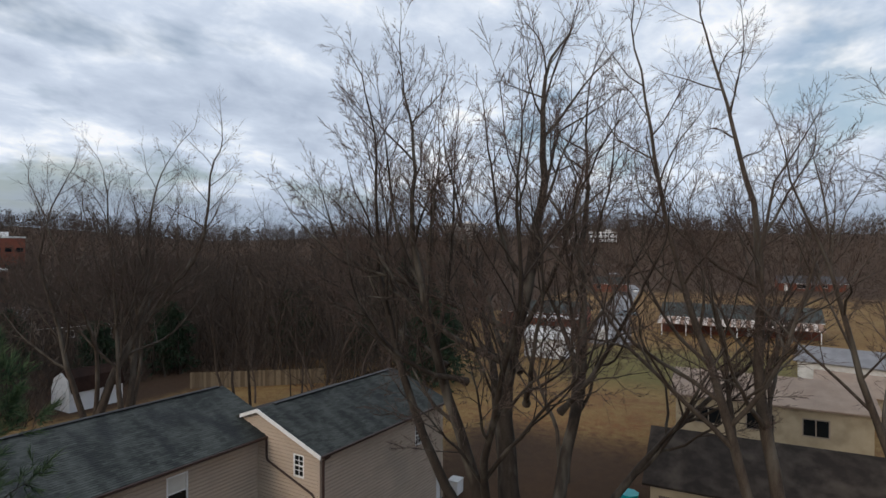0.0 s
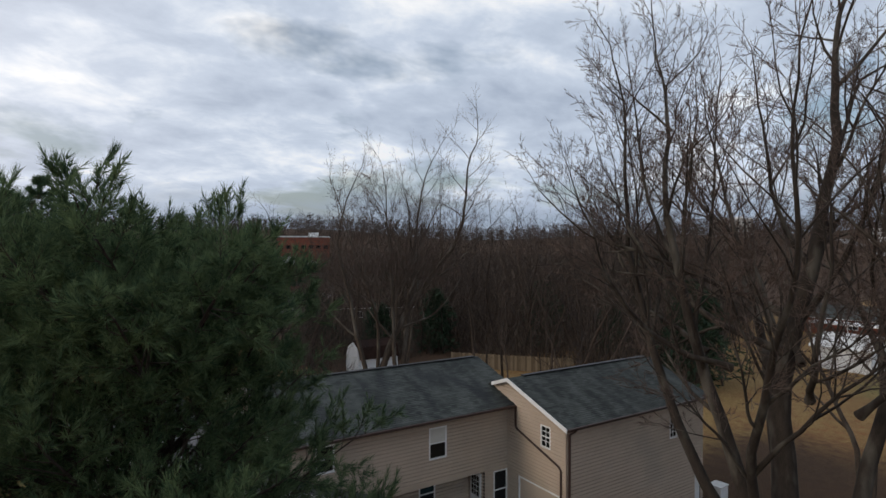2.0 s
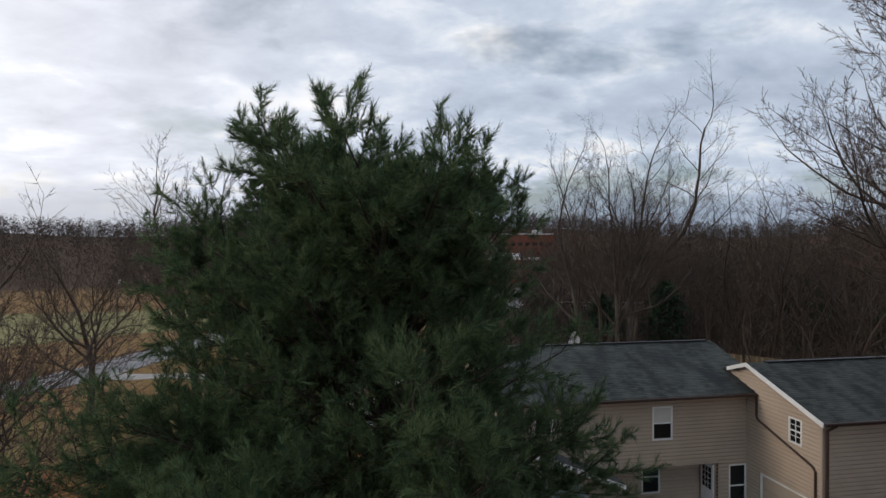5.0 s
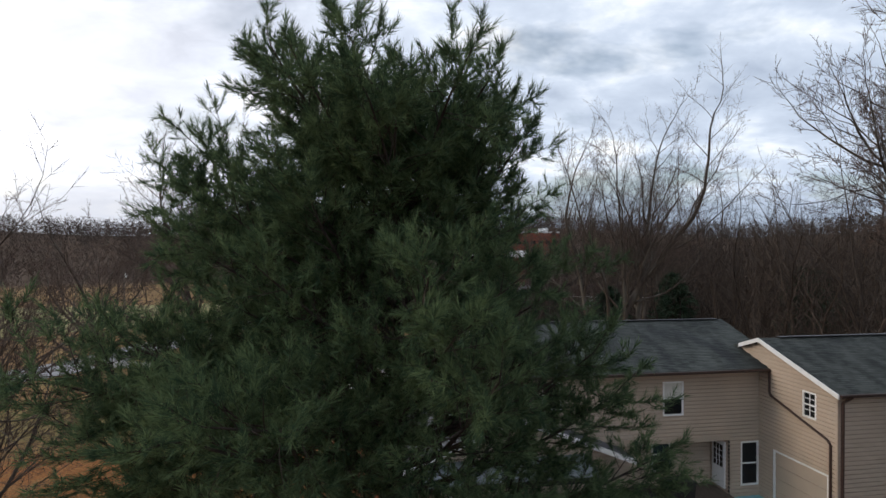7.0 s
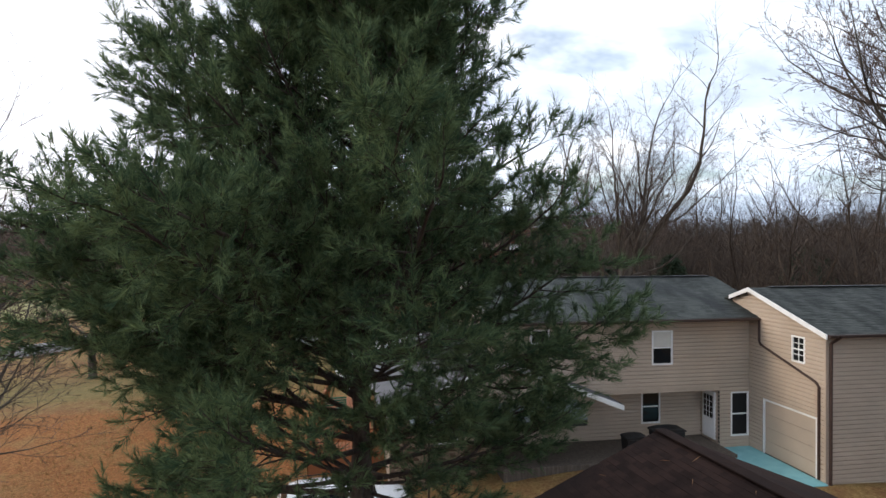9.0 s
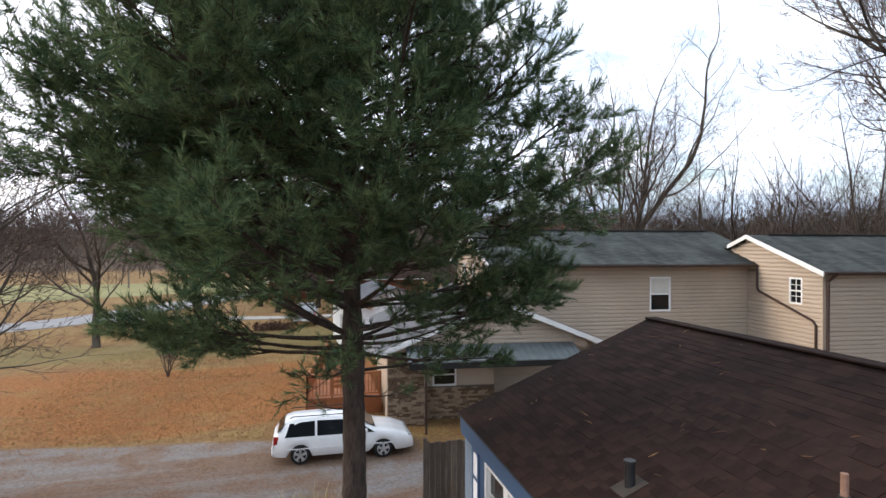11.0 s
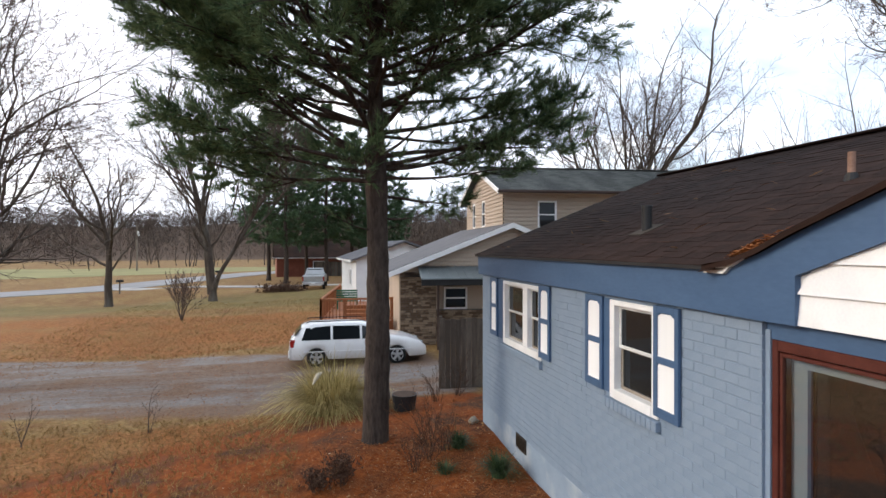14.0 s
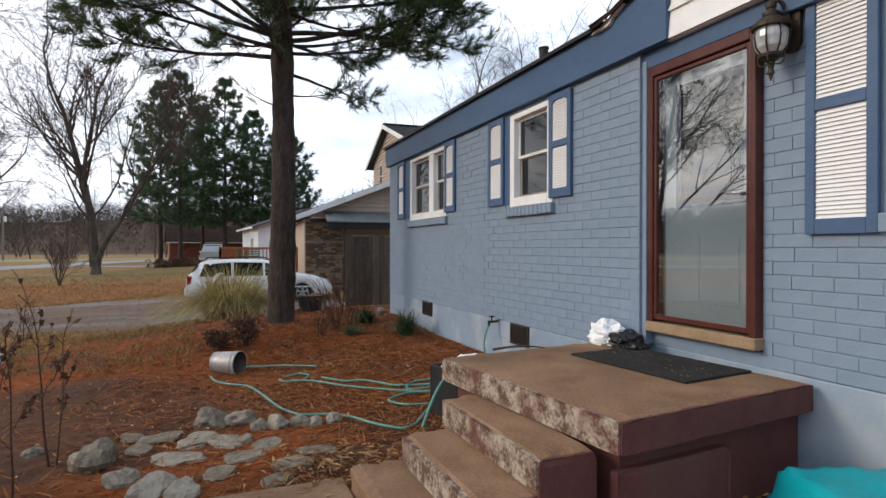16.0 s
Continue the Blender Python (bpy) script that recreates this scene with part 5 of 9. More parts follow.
part("foundation", boxes([(GU0, GU1, GV - 0.02, GV + 0.2, -0.8, 0.0)]), M["conc"], tan)
# solid fill of the garage block, the indoor shade put in its colour
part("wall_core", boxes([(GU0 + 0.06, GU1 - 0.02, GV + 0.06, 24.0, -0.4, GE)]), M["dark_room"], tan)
bm = bmesh.new()
lap_wall(bm, GV, 24.0, -0.3, GE, GU1, axis="x", out=1)
part("wall", bm, M["siding_tan"], tan)
part("corner_post", boxes([(GU0 - 0.03, GU0 + 0.07, GV - 0.03, GV + 0.07, -0.2, GE - 0.02)]), M["siding_tan"], tan)
nwindow(tan, "x", GU0, 16.31, 17.01, 4.46, 5.54, grid=True)
nwindow(tan, "y", GV, 22.35, 23.0, 3.9, 5.0, grid=True)
gd = part("garage_door", boxes([(GU0 - 0.025, GU0 + 0.05, 15.72, 15.80, 0.16, 2.52), (GU0 - 0.025, GU0 + 0.05, 18.54, 18.62, 0.16, 2.52), (GU0 - 0.025, GU0 + 0.05, 15.80, 18.54, 2.44, 2.52)]), M["white"], tan, "tan panelled garage door with white trim")
for i in range(4):
    part("panel", boxes([(GU0 + 0.03, GU0 + 0.06, 15.80, 18.54, 0.165 + i * 0.57, 0.155 + (i + 1) * 0.57)], 0.008), M["siding_tan"], gd)
bd = part("door", boxes([(24.6, 25.0, GV - 0.02, GV + 0.04, 0.02, 2.22)], 0.004), M["white"], tan, "white side door with a small grid of panes")
part("door_glass", boxes([(24.67, 24.93, GV - 0.03, GV - 0.015, 1.45, 2.0)]), M["glass"], bd)
part("muntin", boxes([(24.79, 24.81, GV - 0.036, GV - 0.028, 1.45, 2.0), (24.67, 24.93, GV - 0.036, GV - 0.028, 1.62, 1.64), (24.67, 24.93, GV - 0.036, GV - 0.028, 1.81, 1.83)]), M["white"], bd)
GEV, GEZ = 15.05, 5.83
gable_roof(tan, 14.6, GU1 + 0.3, GEV, GRV, GEZ, GRZ, M["shingle_black"], name="garage_roof")
shingle_rows(tan, 14.6, GU1 + 0.3, GEV, GRV, GEZ, GRZ, M["shingle_black"], seed=5)
part("ridge_vent", boxes([(15.6, GU1, GRV - 0.14, GRV + 0.14, GRZ + 0.0, GRZ + 0.05)], 0.01), M["black_plastic"], tan)
bm = bmesh.new()
s_ = (GRZ - GEZ) / (GRV - GEV)
prism(bm, [(GEV - 0.03, GEZ + 0.0), (GRV, GRZ + 0.012), (GRV, GRZ - 0.17), (GEV - 0.03, GEZ - 0.18)], "x", 14.55, 14.60)
prism(bm, [(GRV, GRZ + 0.012), (GRV + 1.25, GRZ - 1.25 * s_ + 0.012), (GRV + 1.25, GRZ - 1.25 * s_ - 0.17), (GRV, GRZ - 0.17)], "x", 14.55, 14.60)
part("rake_board", bm, M["white"], tan, "white rake boards")
part("gutter", boxes([(14.62, GU1 + 0.3, GEV - 0.12, GEV + 0.02, GEZ - 0.12, GEZ - 0.0)], 0.02), M["gutter"], tan)
part("soffit", boxes([(14.62, GU1 + 0.28, GEV + 0.02, GV, GEZ - 0.13, GEZ - 0.10)]), M["siding_tan"], tan)
h = Heap()
h.tube([(14.78, 18.80, 5.95), (14.78, 18.80, 5.0), (14.78, 18.72, 4.85), (14.78, 15.75, 3.90), (14.78, 15.60, 3.75), (14.78, 15.60, 0.2)], [0.055] * 6, 6)
h.make("downspout", M["gutter"], tan, "brown downspout", smooth=False)
h = Heap()
h.tube([(14.98, 14.86, 5.75), (14.98, 15.25, 5.45), (14.98, 15.27, 0.1)], [0.06] * 3, 6)
h.make("downspout", M["gutter"], tan, smooth=False)
# the low wing with its own front gable and a lean-to porch over stone
WP_U, WP_Z, WV = 3.1, 4.62, 18.62
ws = (WP_Z - 2.66) / (WP_U + 1.85)


def wing_top(zt, a, b):
    half = (WP_Z - 0.06 - zt) / ws
    return max(a, WP_U - half), min(b, WP_U + half)


bm = bmesh.new()
lap_wall(bm, -1.45, 6.8, 2.62, WP_Z, WV, tops=wing_top)
part("wing_wall", bm, M["siding_tan"], tan)
bm = bmesh.new()
prism(bm, [(-1.90, 2.66), (WP_U, WP_Z), (WP_U, WP_Z - 0.10), (-1.90, 2.56)], "y", 18.2, 30.0)
prism(bm, [(8.1, 2.66), (WP_U, WP_Z), (WP_U, WP_Z - 0.10), (8.1, 2.56)], "y", 18.2, 23.0)
part("wing_roof", bm, M["shingle_grey"], tan, "grey shingle wing roof")
bm = bmesh.new()
for s in (-1, 1):
    prism(bm, [(WP_U + s * 5.02, 2.63), (WP_U, WP_Z - 0.01), (WP_U, WP_Z - 0.22), (WP_U + s * 5.02, 2.42)], "y", 18.15, 18.2)
part("rake_board", bm, M["white"], tan)
for r_ in ((-1.45, -1.25, WV + 0.2, 29.6, -0.8, 2.56), (-1.2, NU0, WV + 0.8, WV + 0.9, -0.8, 2.62), (-1.2, NU0, 29.4, 29.6, -0.8, 2.56)):
    part("wing_wall", boxes([r_]), M["siding_tan"], tan)
# lean-to roof in ribbed metal
pr = part("porch_roof", boxes([(0, 1, 0, 1, 0, 1)]), M["metal_roof"], tan, "ribbed grey metal lean-to roof")
bm = bmesh.new()
prism(bm, [(17.35, 2.42), (18.60, 2.84), (18.60, 2.80), (17.35, 2.38)], "x", -0.72, 6.2)
pr.data = mesh_of(bm, "porch_roof", M["metal_roof"])
for i in range(24):
    u = -0.68 + i * 0.29
    bm = bmesh.new()
    prism(bm, [(17.33, 2.425), (18.60, 2.845), (18.60, 2.875), (17.33, 2.455)], "x", u, u + 0.035)
    part("rib", bm, M["metal_roof"], pr)
part("porch_beam", boxes([(-0.70, 6.2, 17.40, 17.52, 2.14, 2.38)], 0.01), M["black_plastic"], tan)
part("porch_post", boxes([(-0.08, 0.0, 17.50, 17.58, -0.6, 2.2)]), M["gutter"], tan)
nwindow(tan, "y", WV + 0.78, 0.45, 1.45, 1.02, 1.95)
part("stone_core", boxes([(-1.40, 0.03, WV + 0.10, WV + 0.78, -0.9, 2.42)]), M["mortar"], tan)
part("stone_core", boxes([(0.03, NU0, WV + 0.70, WV + 0.78, -0.9, 1.02)]), M["mortar"], tan)


# ---- trees ----
def tubes(pts, rad, sides):
    """Many tapering tubes of equal length at once: pts (N, n, 3), rad (N, n)."""
    N, n, _ = pts.shape
    d = np.gradient(pts, axis=1)
    d /= np.linalg.norm(d, axis=2, keepdims=True) + 1e-9
    ref = np.where(np.abs(d[:, :1, 2:3]) < 0.8, np.array([0.0, 0.0, 1.0]), np.array([1.0, 0.0, 0.0]))
    a = np.cross(d, np.broadcast_to(ref, d.shape))
    a /= np.linalg.norm(a, axis=2, keepdims=True) + 1e-9
    b = np.cross(d, a)
    ang = np.arange(sides) * 2 * np.pi / sides
    ring = pts[:, :, None] + rad[:, :, None, None] * (np.cos(ang)[:, None] * a[:, :, None] + np.sin(ang)[:, None] * b[:, :, None])
    i, j = np.meshgrid(np.arange(n - 1), np.arange(sides), indexing="ij")
    k = (j + 1) % sides
    q = np.stack([i * sides + j, i * sides + k, (i + 1) * sides + k, (i + 1) * sides + j], -1).reshape(1, -1, 4)
    return ring.reshape(-1, 3), (q + (np.arange(N) * n * sides)[:, None, None]).reshape(-1, 4)


def norm(v):
    return v / (np.linalg.norm(v, axis=-1, keepdims=True) + 1e-9)


def grow(seed, stems, kids, seg, ratio, ang, upward, jitter, rmin, first=0.30, nextt=0.2, taper=0.62, flat=1.0, slim=0.0, lead=0.85):
    """A bare tree, level by level. stems: rows of (x, y, z, dx, dy, dz, length, radius); slim: the girth of a branch for each metre of its length. Returns for each level its points and radii."""
    rng = np.random.default_rng(seed)
    s = np.array(stems, float)
    p, d, L, r = s[:, :3], norm(s[:, 3:6]), s[:, 6], s[:, 7]
    out = []
    for lev in range(len(kids) + 1):
        n = seg[min(lev, len(seg) - 1)]
        N = len(p)
        pts, rad = [p], [r]
        dd = d
        for k in range(n):
            dd = norm(dd + rng.normal(0, jitter[min(lev, len(jitter) - 1)], (N, 3)) + np.array([0, 0, upward[min(lev, len(upward) - 1)]]))
            pts.append(pts[-1] + dd * (L / n)[:, None])
            t = (k + 1) / n
            rad.append(np.maximum(r * (1 - (taper if lev < len(kids) else 0.8) * t), rmin))
        pts, rad = np.stack(pts, 1), np.stack(rad, 1)
        out.append((pts, rad))
        if lev == len(kids):
            break
        m = kids[lev]
        t0 = first if lev == 0 else nextt
        t = t0 + (1 - t0) * (np.arange(m)[None] + rng.random((N, m))) / m
        f = t * n
        i = np.minimum(f.astype(int), n - 1)
        row = np.arange(N)[:, None]
        A, B = pts[row, i], pts[row, i + 1]
        q = A + (B - A) * (f - i)[..., None]
        ax = norm(B - A)
        # side shoots turn round their parent by the golden angle
        e1 = norm(np.cross(ax, np.where(np.abs(ax[..., 2:3]) < 0.8, (0.0, 0.0, 1.0), (1.0, 0.0, 0.0))))
        e2 = np.cross(ax, e1)
        phi = (np.arange(m)[None] * 2.4 + rng.uniform(0, 6.28, (N, 1)) + rng.normal(0, 0.5, (N, m)))[..., None]
        side = e1 * np.cos(phi) + e2 * np.sin(phi)
        an = rng.uniform(0.65, 1.25, (N, m, 1)) * ang[min(lev, len(ang) - 1)]
        nd = norm((ax * np.cos(an) + side * np.sin(an)) * (1, 1, flat))
        rl = L[:, None] * ratio[min(lev, len(ratio) - 1)] * rng.uniform(0.6, 1.25, (N, m)) * (1.15 - 0.55 * t)
        rr = np.maximum((rad[row, i] + (rad[row, i + 1] - rad[row, i]) * (f - i)) * rng.uniform(0.45, 0.7, (N, m)), rmin)
        if slim:
            rr = np.maximum(np.minimum(rr, slim * rl ** 1.12), rmin)
        ld = norm(dd + rng.normal(0, 0.12, (N, 3)))
        p = np.concatenate([q.reshape(-1, 3), pts[:, -1]])
        d = np.concatenate([nd.reshape(-1, 3), ld])
        L = np.concatenate([rl.reshape(-1), L * ratio[min(lev, len(ratio) - 1)] * lead])
        r = np.concatenate([rr.reshape(-1), rad[:, -1]])
    return out


def stem_rows(rng, n, height, r, lean, spread=0.5):
    rows = []
    for i in range(n):
        a = 2 * math.pi * (i + rng.uniform(-0.3, 0.3)) / n
        k = lean * rng.uniform(0.55, 1.25) if n > 1 else lean
        rows.append((math.cos(a) * spread * (n > 1), math.sin(a) * spread * (n > 1), -0.4, math.cos(a) * k, math.sin(a) * k, 1.0, height * rng.uniform(0.85, 1.05), r * rng.uniform(0.75, 1.1)))
    return rows


def slivers(h, pts, rad):
    """The last fine twigs as pointed three-sided spikes without a base."""
    A, B, r = pts[:, 0], pts[:, -1], rad[:, 0] * 1.3
    d = norm(B - A)
    a = norm(np.cross(d, np.where(np.abs(d[:, 2:3]) < 0.8, (0.0, 0.0, 1.0), (1.0, 0.0, 0.0))))
    b = np.cross(d, a)
    v = np.stack([A + a * r[:, None], A + (-0.5 * a + 0.87 * b) * r[:, None], A + (-0.5 * a - 0.87 * b) * r[:, None], B], 1).reshape(-1, 3)
    i = np.arange(len(A))[:, None] * 4
    h.add(v, np.concatenate([i + np.array([[0, 1, 3]]), i + np.array([[1, 2, 3]])]))


def dress(parent, levels, bark, twig, coarse=2):
    """Stems one by one, the limbs as the crown's frame and the rest as its fine outer crown."""
    pts, rad = levels[0]
    for k in range(len(pts)):
        h = Heap()
        rr = rad[k:k + 1].copy()
        rr[:, 0] *= 1.45
        h.add(*tubes(pts[k:k + 1], rr, 10))
        h.make("trunk" if len(pts) == 1 else "stem", bark, parent)
    h = Heap()
    for lev in range(1, coarse + 1):
        h.add(*tubes(*levels[lev], 6 if lev == 1 else 4))
    h.make("crown", bark, parent)
    h = Heap()
    for lev in range(coarse + 1, len(levels) - 1):
        h.add(*tubes(*levels[lev], 3))
    slivers(h, *levels[-1])
    h.make("outer_crown", twig, parent, "fine bare twigs")


def bare_tree(label, x, y, seed, stems, rot=0, **kw):
    t = thing("bare_tree", label, "tree", "bare trees", at=pose(x, y, gz(x, y) - 0.05, 0, 0, rot))
    dress(t, grow(seed, stems, **kw), M["bark"], M["twig"])
    return t


FINE = dict(kids=(8, 6, 5, 4, 4), seg=(12, 7, 4, 2, 1, 1), nextt=0.3, ratio=(0.58, 0.54, 0.52, 0.50, 0.52), ang=(0.74, 0.72, 0.72, 0.70, 0.66), upward=(0.0, 0.08, 0.07, 0.05, 0.05, 0.03), jitter=(0.07, 0.12, 0.15, 0.17, 0.18), rmin=0.0055, slim=0.016)
# (x, y, z, direction, length, radius) of each stem, leaning every way from one stool
maple = thing("bare_tree", "tall many-stemmed bare maple with fine upright twigs", "tree", "bare trees", at=pose(20.4, 6.0, gz(20.4, 6.0) - 0.05))
MAPLE = {**FINE, "rmin": 0.0062, "nextt": 0.36, "kids": (8, 7, 6, 5, 5), "ang": (0.60, 0.62, 0.64, 0.64, 0.62), "ratio": (0.56, 0.55, 0.52, 0.50, 0.50), "upward": (0.0, 0.09, 0.08, 0.06, 0.05, 0.04)}
upright = grow(11, [(0.2, 0.1, -0.4, 0.02, 0.06, 1, 18.5, 0.58), (-0.5, 0.5, -0.4, -0.20, 0.16, 1, 16.5, 0.35), (0.2, -0.6, -0.4, 0.10, -0.26, 1, 16.0, 0.36), (-0.7, -0.2, -0.4, -0.36, 0.0, 1, 14.0, 0.26), (0.6, -0.4, -0.4, 0.2, -0.52, 1, 13.0, 0.24)], first=0.50, **{**MAPLE, "kids": (7, 6, 5, 5, 5)})
leaning = grow(13, [(0.4, 0.8, -0.4, 0.02, 0.40, 1, 16.5, 0.34), (-0.2, 0.9, -0.4, -0.24, 0.36, 1, 16.0, 0.30)], first=0.60, **{**MAPLE, "kids": (7, 6, 5, 5, 5)})
boughs = grow(17, [(0.2, 0.9, 10.0, -0.50, 0.95, 0.40, 8.5, 0.17), (0.0, 0.8, 11.5, -0.10, 1.0, 0.50, 8.0, 0.15), (-2.2, 1.8, 9.5, -0.80, 0.85, 0.40, 6.5, 0.13), (0.2, 4.0, 9.5, 0.0, 1.0, 0.30, 6.5, 0.13),
                    (0.3, -1.6, 8.0, 0.0, -1.0, 0.75, 7.0, 0.14), (-0.8, -0.4, 8.5, -0.9, -0.5, 0.6, 7.0, 0.14), (0.6, 0.4, 9.5, 0.7, 0.6, 0.7, 6.5, 0.13)], first=0.22, **{**MAPLE, "kids": (5, 4, 4, 4, 3), "upward": (0.035, 0.09, 0.08, 0.06, 0.05, 0.04), "jitter": (0.10, 0.13, 0.15, 0.17, 0.18)})
dress(maple, [tuple(np.concatenate(v) for v in zip(*lev)) for lev in zip(upright, leaning, boughs)], M["bark_dark"], M["twig"])
bare_tree("bare tree with several leaning mossy stems", 22.0, -5.2, 23,
          [(0, 0, -0.4, 0.0, 0.10, 1, 17.0, 0.34), (0.4, -0.6, -0.4, 0.05, -0.32, 1, 16.5, 0.32), (-0.4, 0.5, -0.4, -0.12, 0.30, 1, 16.0, 0.28), (0.2, -1.0, -0.4, -0.1, -0.75, 1, 13.0, 0.26)], first=0.42, **{**FINE, "kids": (8, 6, 6, 5, 4), "slim": 0.013})
EDGE = {**FINE, "kids": (8, 6, 5, 4, 3), "ang": (0.72, 0.74, 0.72, 0.70, 0.66), "slim": 0.0125, "ratio": (0.60, 0.55, 0.50, 0.50, 0.52), "rmin": 0.006}
bare_tree("tall bare tree with pale bark at the wood's edge", 22.6, 42.5, 37,
          [(0, 0, -0.4, 0.0, 0.0, 1, 17.0, 0.40), (-0.1, 0.2, 1.0, -0.34, 0.10, 1, 13.5, 0.26), (0.2, 0.1, 2.0, 0.16, -0.1, 1, 12.0, 0.20)], first=0.40, **EDGE)
bare_tree("forked bare tree with grey bark at the wood's edge", 24.3, 41.3, 39,
          [(0, 0, -0.4, 0.12, -0.06, 1, 16.5, 0.30), (0.1, -0.2, -0.4, -0.04, 0.1, 1, 14.5, 0.25), (0.3, -0.1, 1.4, 0.36, -0.1, 1, 12.0, 0.18)], first=0.40, **EDGE)
bare_tree("bare maple on the front lawn with a stout forked trunk", -10.9, 42.0, 41,
          [(0, 0, -0.4, 0.10, 0.0, 1, 13.0, 0.29), (-0.1, 0.1, 0.6, -0.22, 0.1, 1, 12.0, 0.22), (0.1, -0.1, 1.0, 0.32, -0.1, 1, 11.0, 0.17)], first=0.26, **{**EDGE, "kids": (10, 7, 5, 4, 4), "ang": (0.62, 0.60, 0.62, 0.62, 0.6), "slim": 0.015, "rmin": 0.008})
bare_tree("round-headed bare tree on the front lawn", -19.4, 46.0, 43,
          [(0, 0, -0.4, 0.03, 0.0, 1, 8.5, 0.32)], first=0.34, **{**FINE, "kids": (11, 6, 5, 4, 3), "ang": (0.9, 0.8, 0.8, 0.75, 0.7), "ratio": (0.80, 0.58, 0.55, 0.52, 0.55), "rmin": 0.008})
bare_tree("spreading bare tree at the edge of the yard", -13.6, 15.4, 47,
          [(0, 0, -0.4, 0.22, 0.05, 1, 9.4, 0.19), (-0.3, 0.3, -0.4, -0.1, 0.3, 1, 9.0, 0.17), (0.1, -0.3, -0.4, 0.15, -0.3, 1, 8.6, 0.15)], first=0.15, **{**FINE, "kids": (9, 6, 5, 4, 4), "ang": (0.95, 0.8, 0.75, 0.7, 0.7), "ratio": (0.72, 0.6, 0.55, 0.52, 0.55)})
bare_tree("slim bare tree behind the cream cottage", 33.0, 7.5, 53, [(0, 0, -0.4, 0.03, -0.05, 1, 13.0, 0.22), (0.2, 0.3, -0.4, 0.1, 0.2, 1, 11.0, 0.18)], first=0.4, **{**FINE, "kids": (7, 6, 5, 4, 3), "rmin": 0.007})
bare_tree("slim bare tree behind the cream cottage", 34.0, -13.5, 59, [(0, 0, -0.4, 0.03, -0.05, 1, 14.0, 0.26), (0.2, 0.3, -0.4, 0.0, -0.3, 1, 12.0, 0.2)], first=0.35, **{**FINE, "kids": (7, 6, 5, 4, 3), "rmin": 0.007})
# clump of thin stems on the lawn
shrub = thing("shrub", "leafless shrub of thin upright stems on the lawn", "shrub", at=pose(-10.8, 31.3, gz(-10.8, 31.3)))
rng = np.random.default_rng(5)
h = Heap()
for pts, rad in grow(8, [(0, 0, -0.1, math.cos(a) * 0.45 * k, math.sin(a) * 0.45 * k, 1, 1.7, 0.03) for a, k in zip(np.linspace(0, 6.1, 9), rng.uniform(0.5, 1.2, 9))], kids=(4, 3, 3), seg=(5, 4, 3, 2), ratio=(0.6, 0.6, 0.6), ang=(0.5, 0.5, 0.5), upward=(0.05, 0.06, 0.05), jitter=(0.08, 0.1, 0.12), rmin=0.008):
    h.add(*tubes(pts, rad, 4))
h.make("crown", M["twig"], shrub)


def tufts_mesh(h, P, D, rng, n, length, width):
    """Brushes of needles at the shoot ends P that point along D."""
    N = len(P)
    r = rng.normal(0, 1, (N, n, 3))
    r = norm(r - (r * D[:, None]).sum(-1, keepdims=True) * D[:, None])
    dirs = norm(D[:, None] * rng.uniform(0.5, 1.5, (N, n, 1)) + r * rng.uniform(0.3, 1.0, (N, n, 1)))
    L = length * rng.uniform(0.7, 1.15, (N, n, 1))
    side = norm(np.cross(dirs, rng.normal(0, 1, (N, n, 3)))) * width / 2
    base = P[:, None] + D[:, None] * rng.uniform(-0.55, 0.15, (N, n, 1)) * length
    tip = base + dirs * L
    tip[..., 2] -= 0.12 * L[..., 0]
    v = np.stack([base - side, base + side, tip], 2).reshape(-1, 3)
    h.add(v, np.arange(len(v)).reshape(-1, 3))


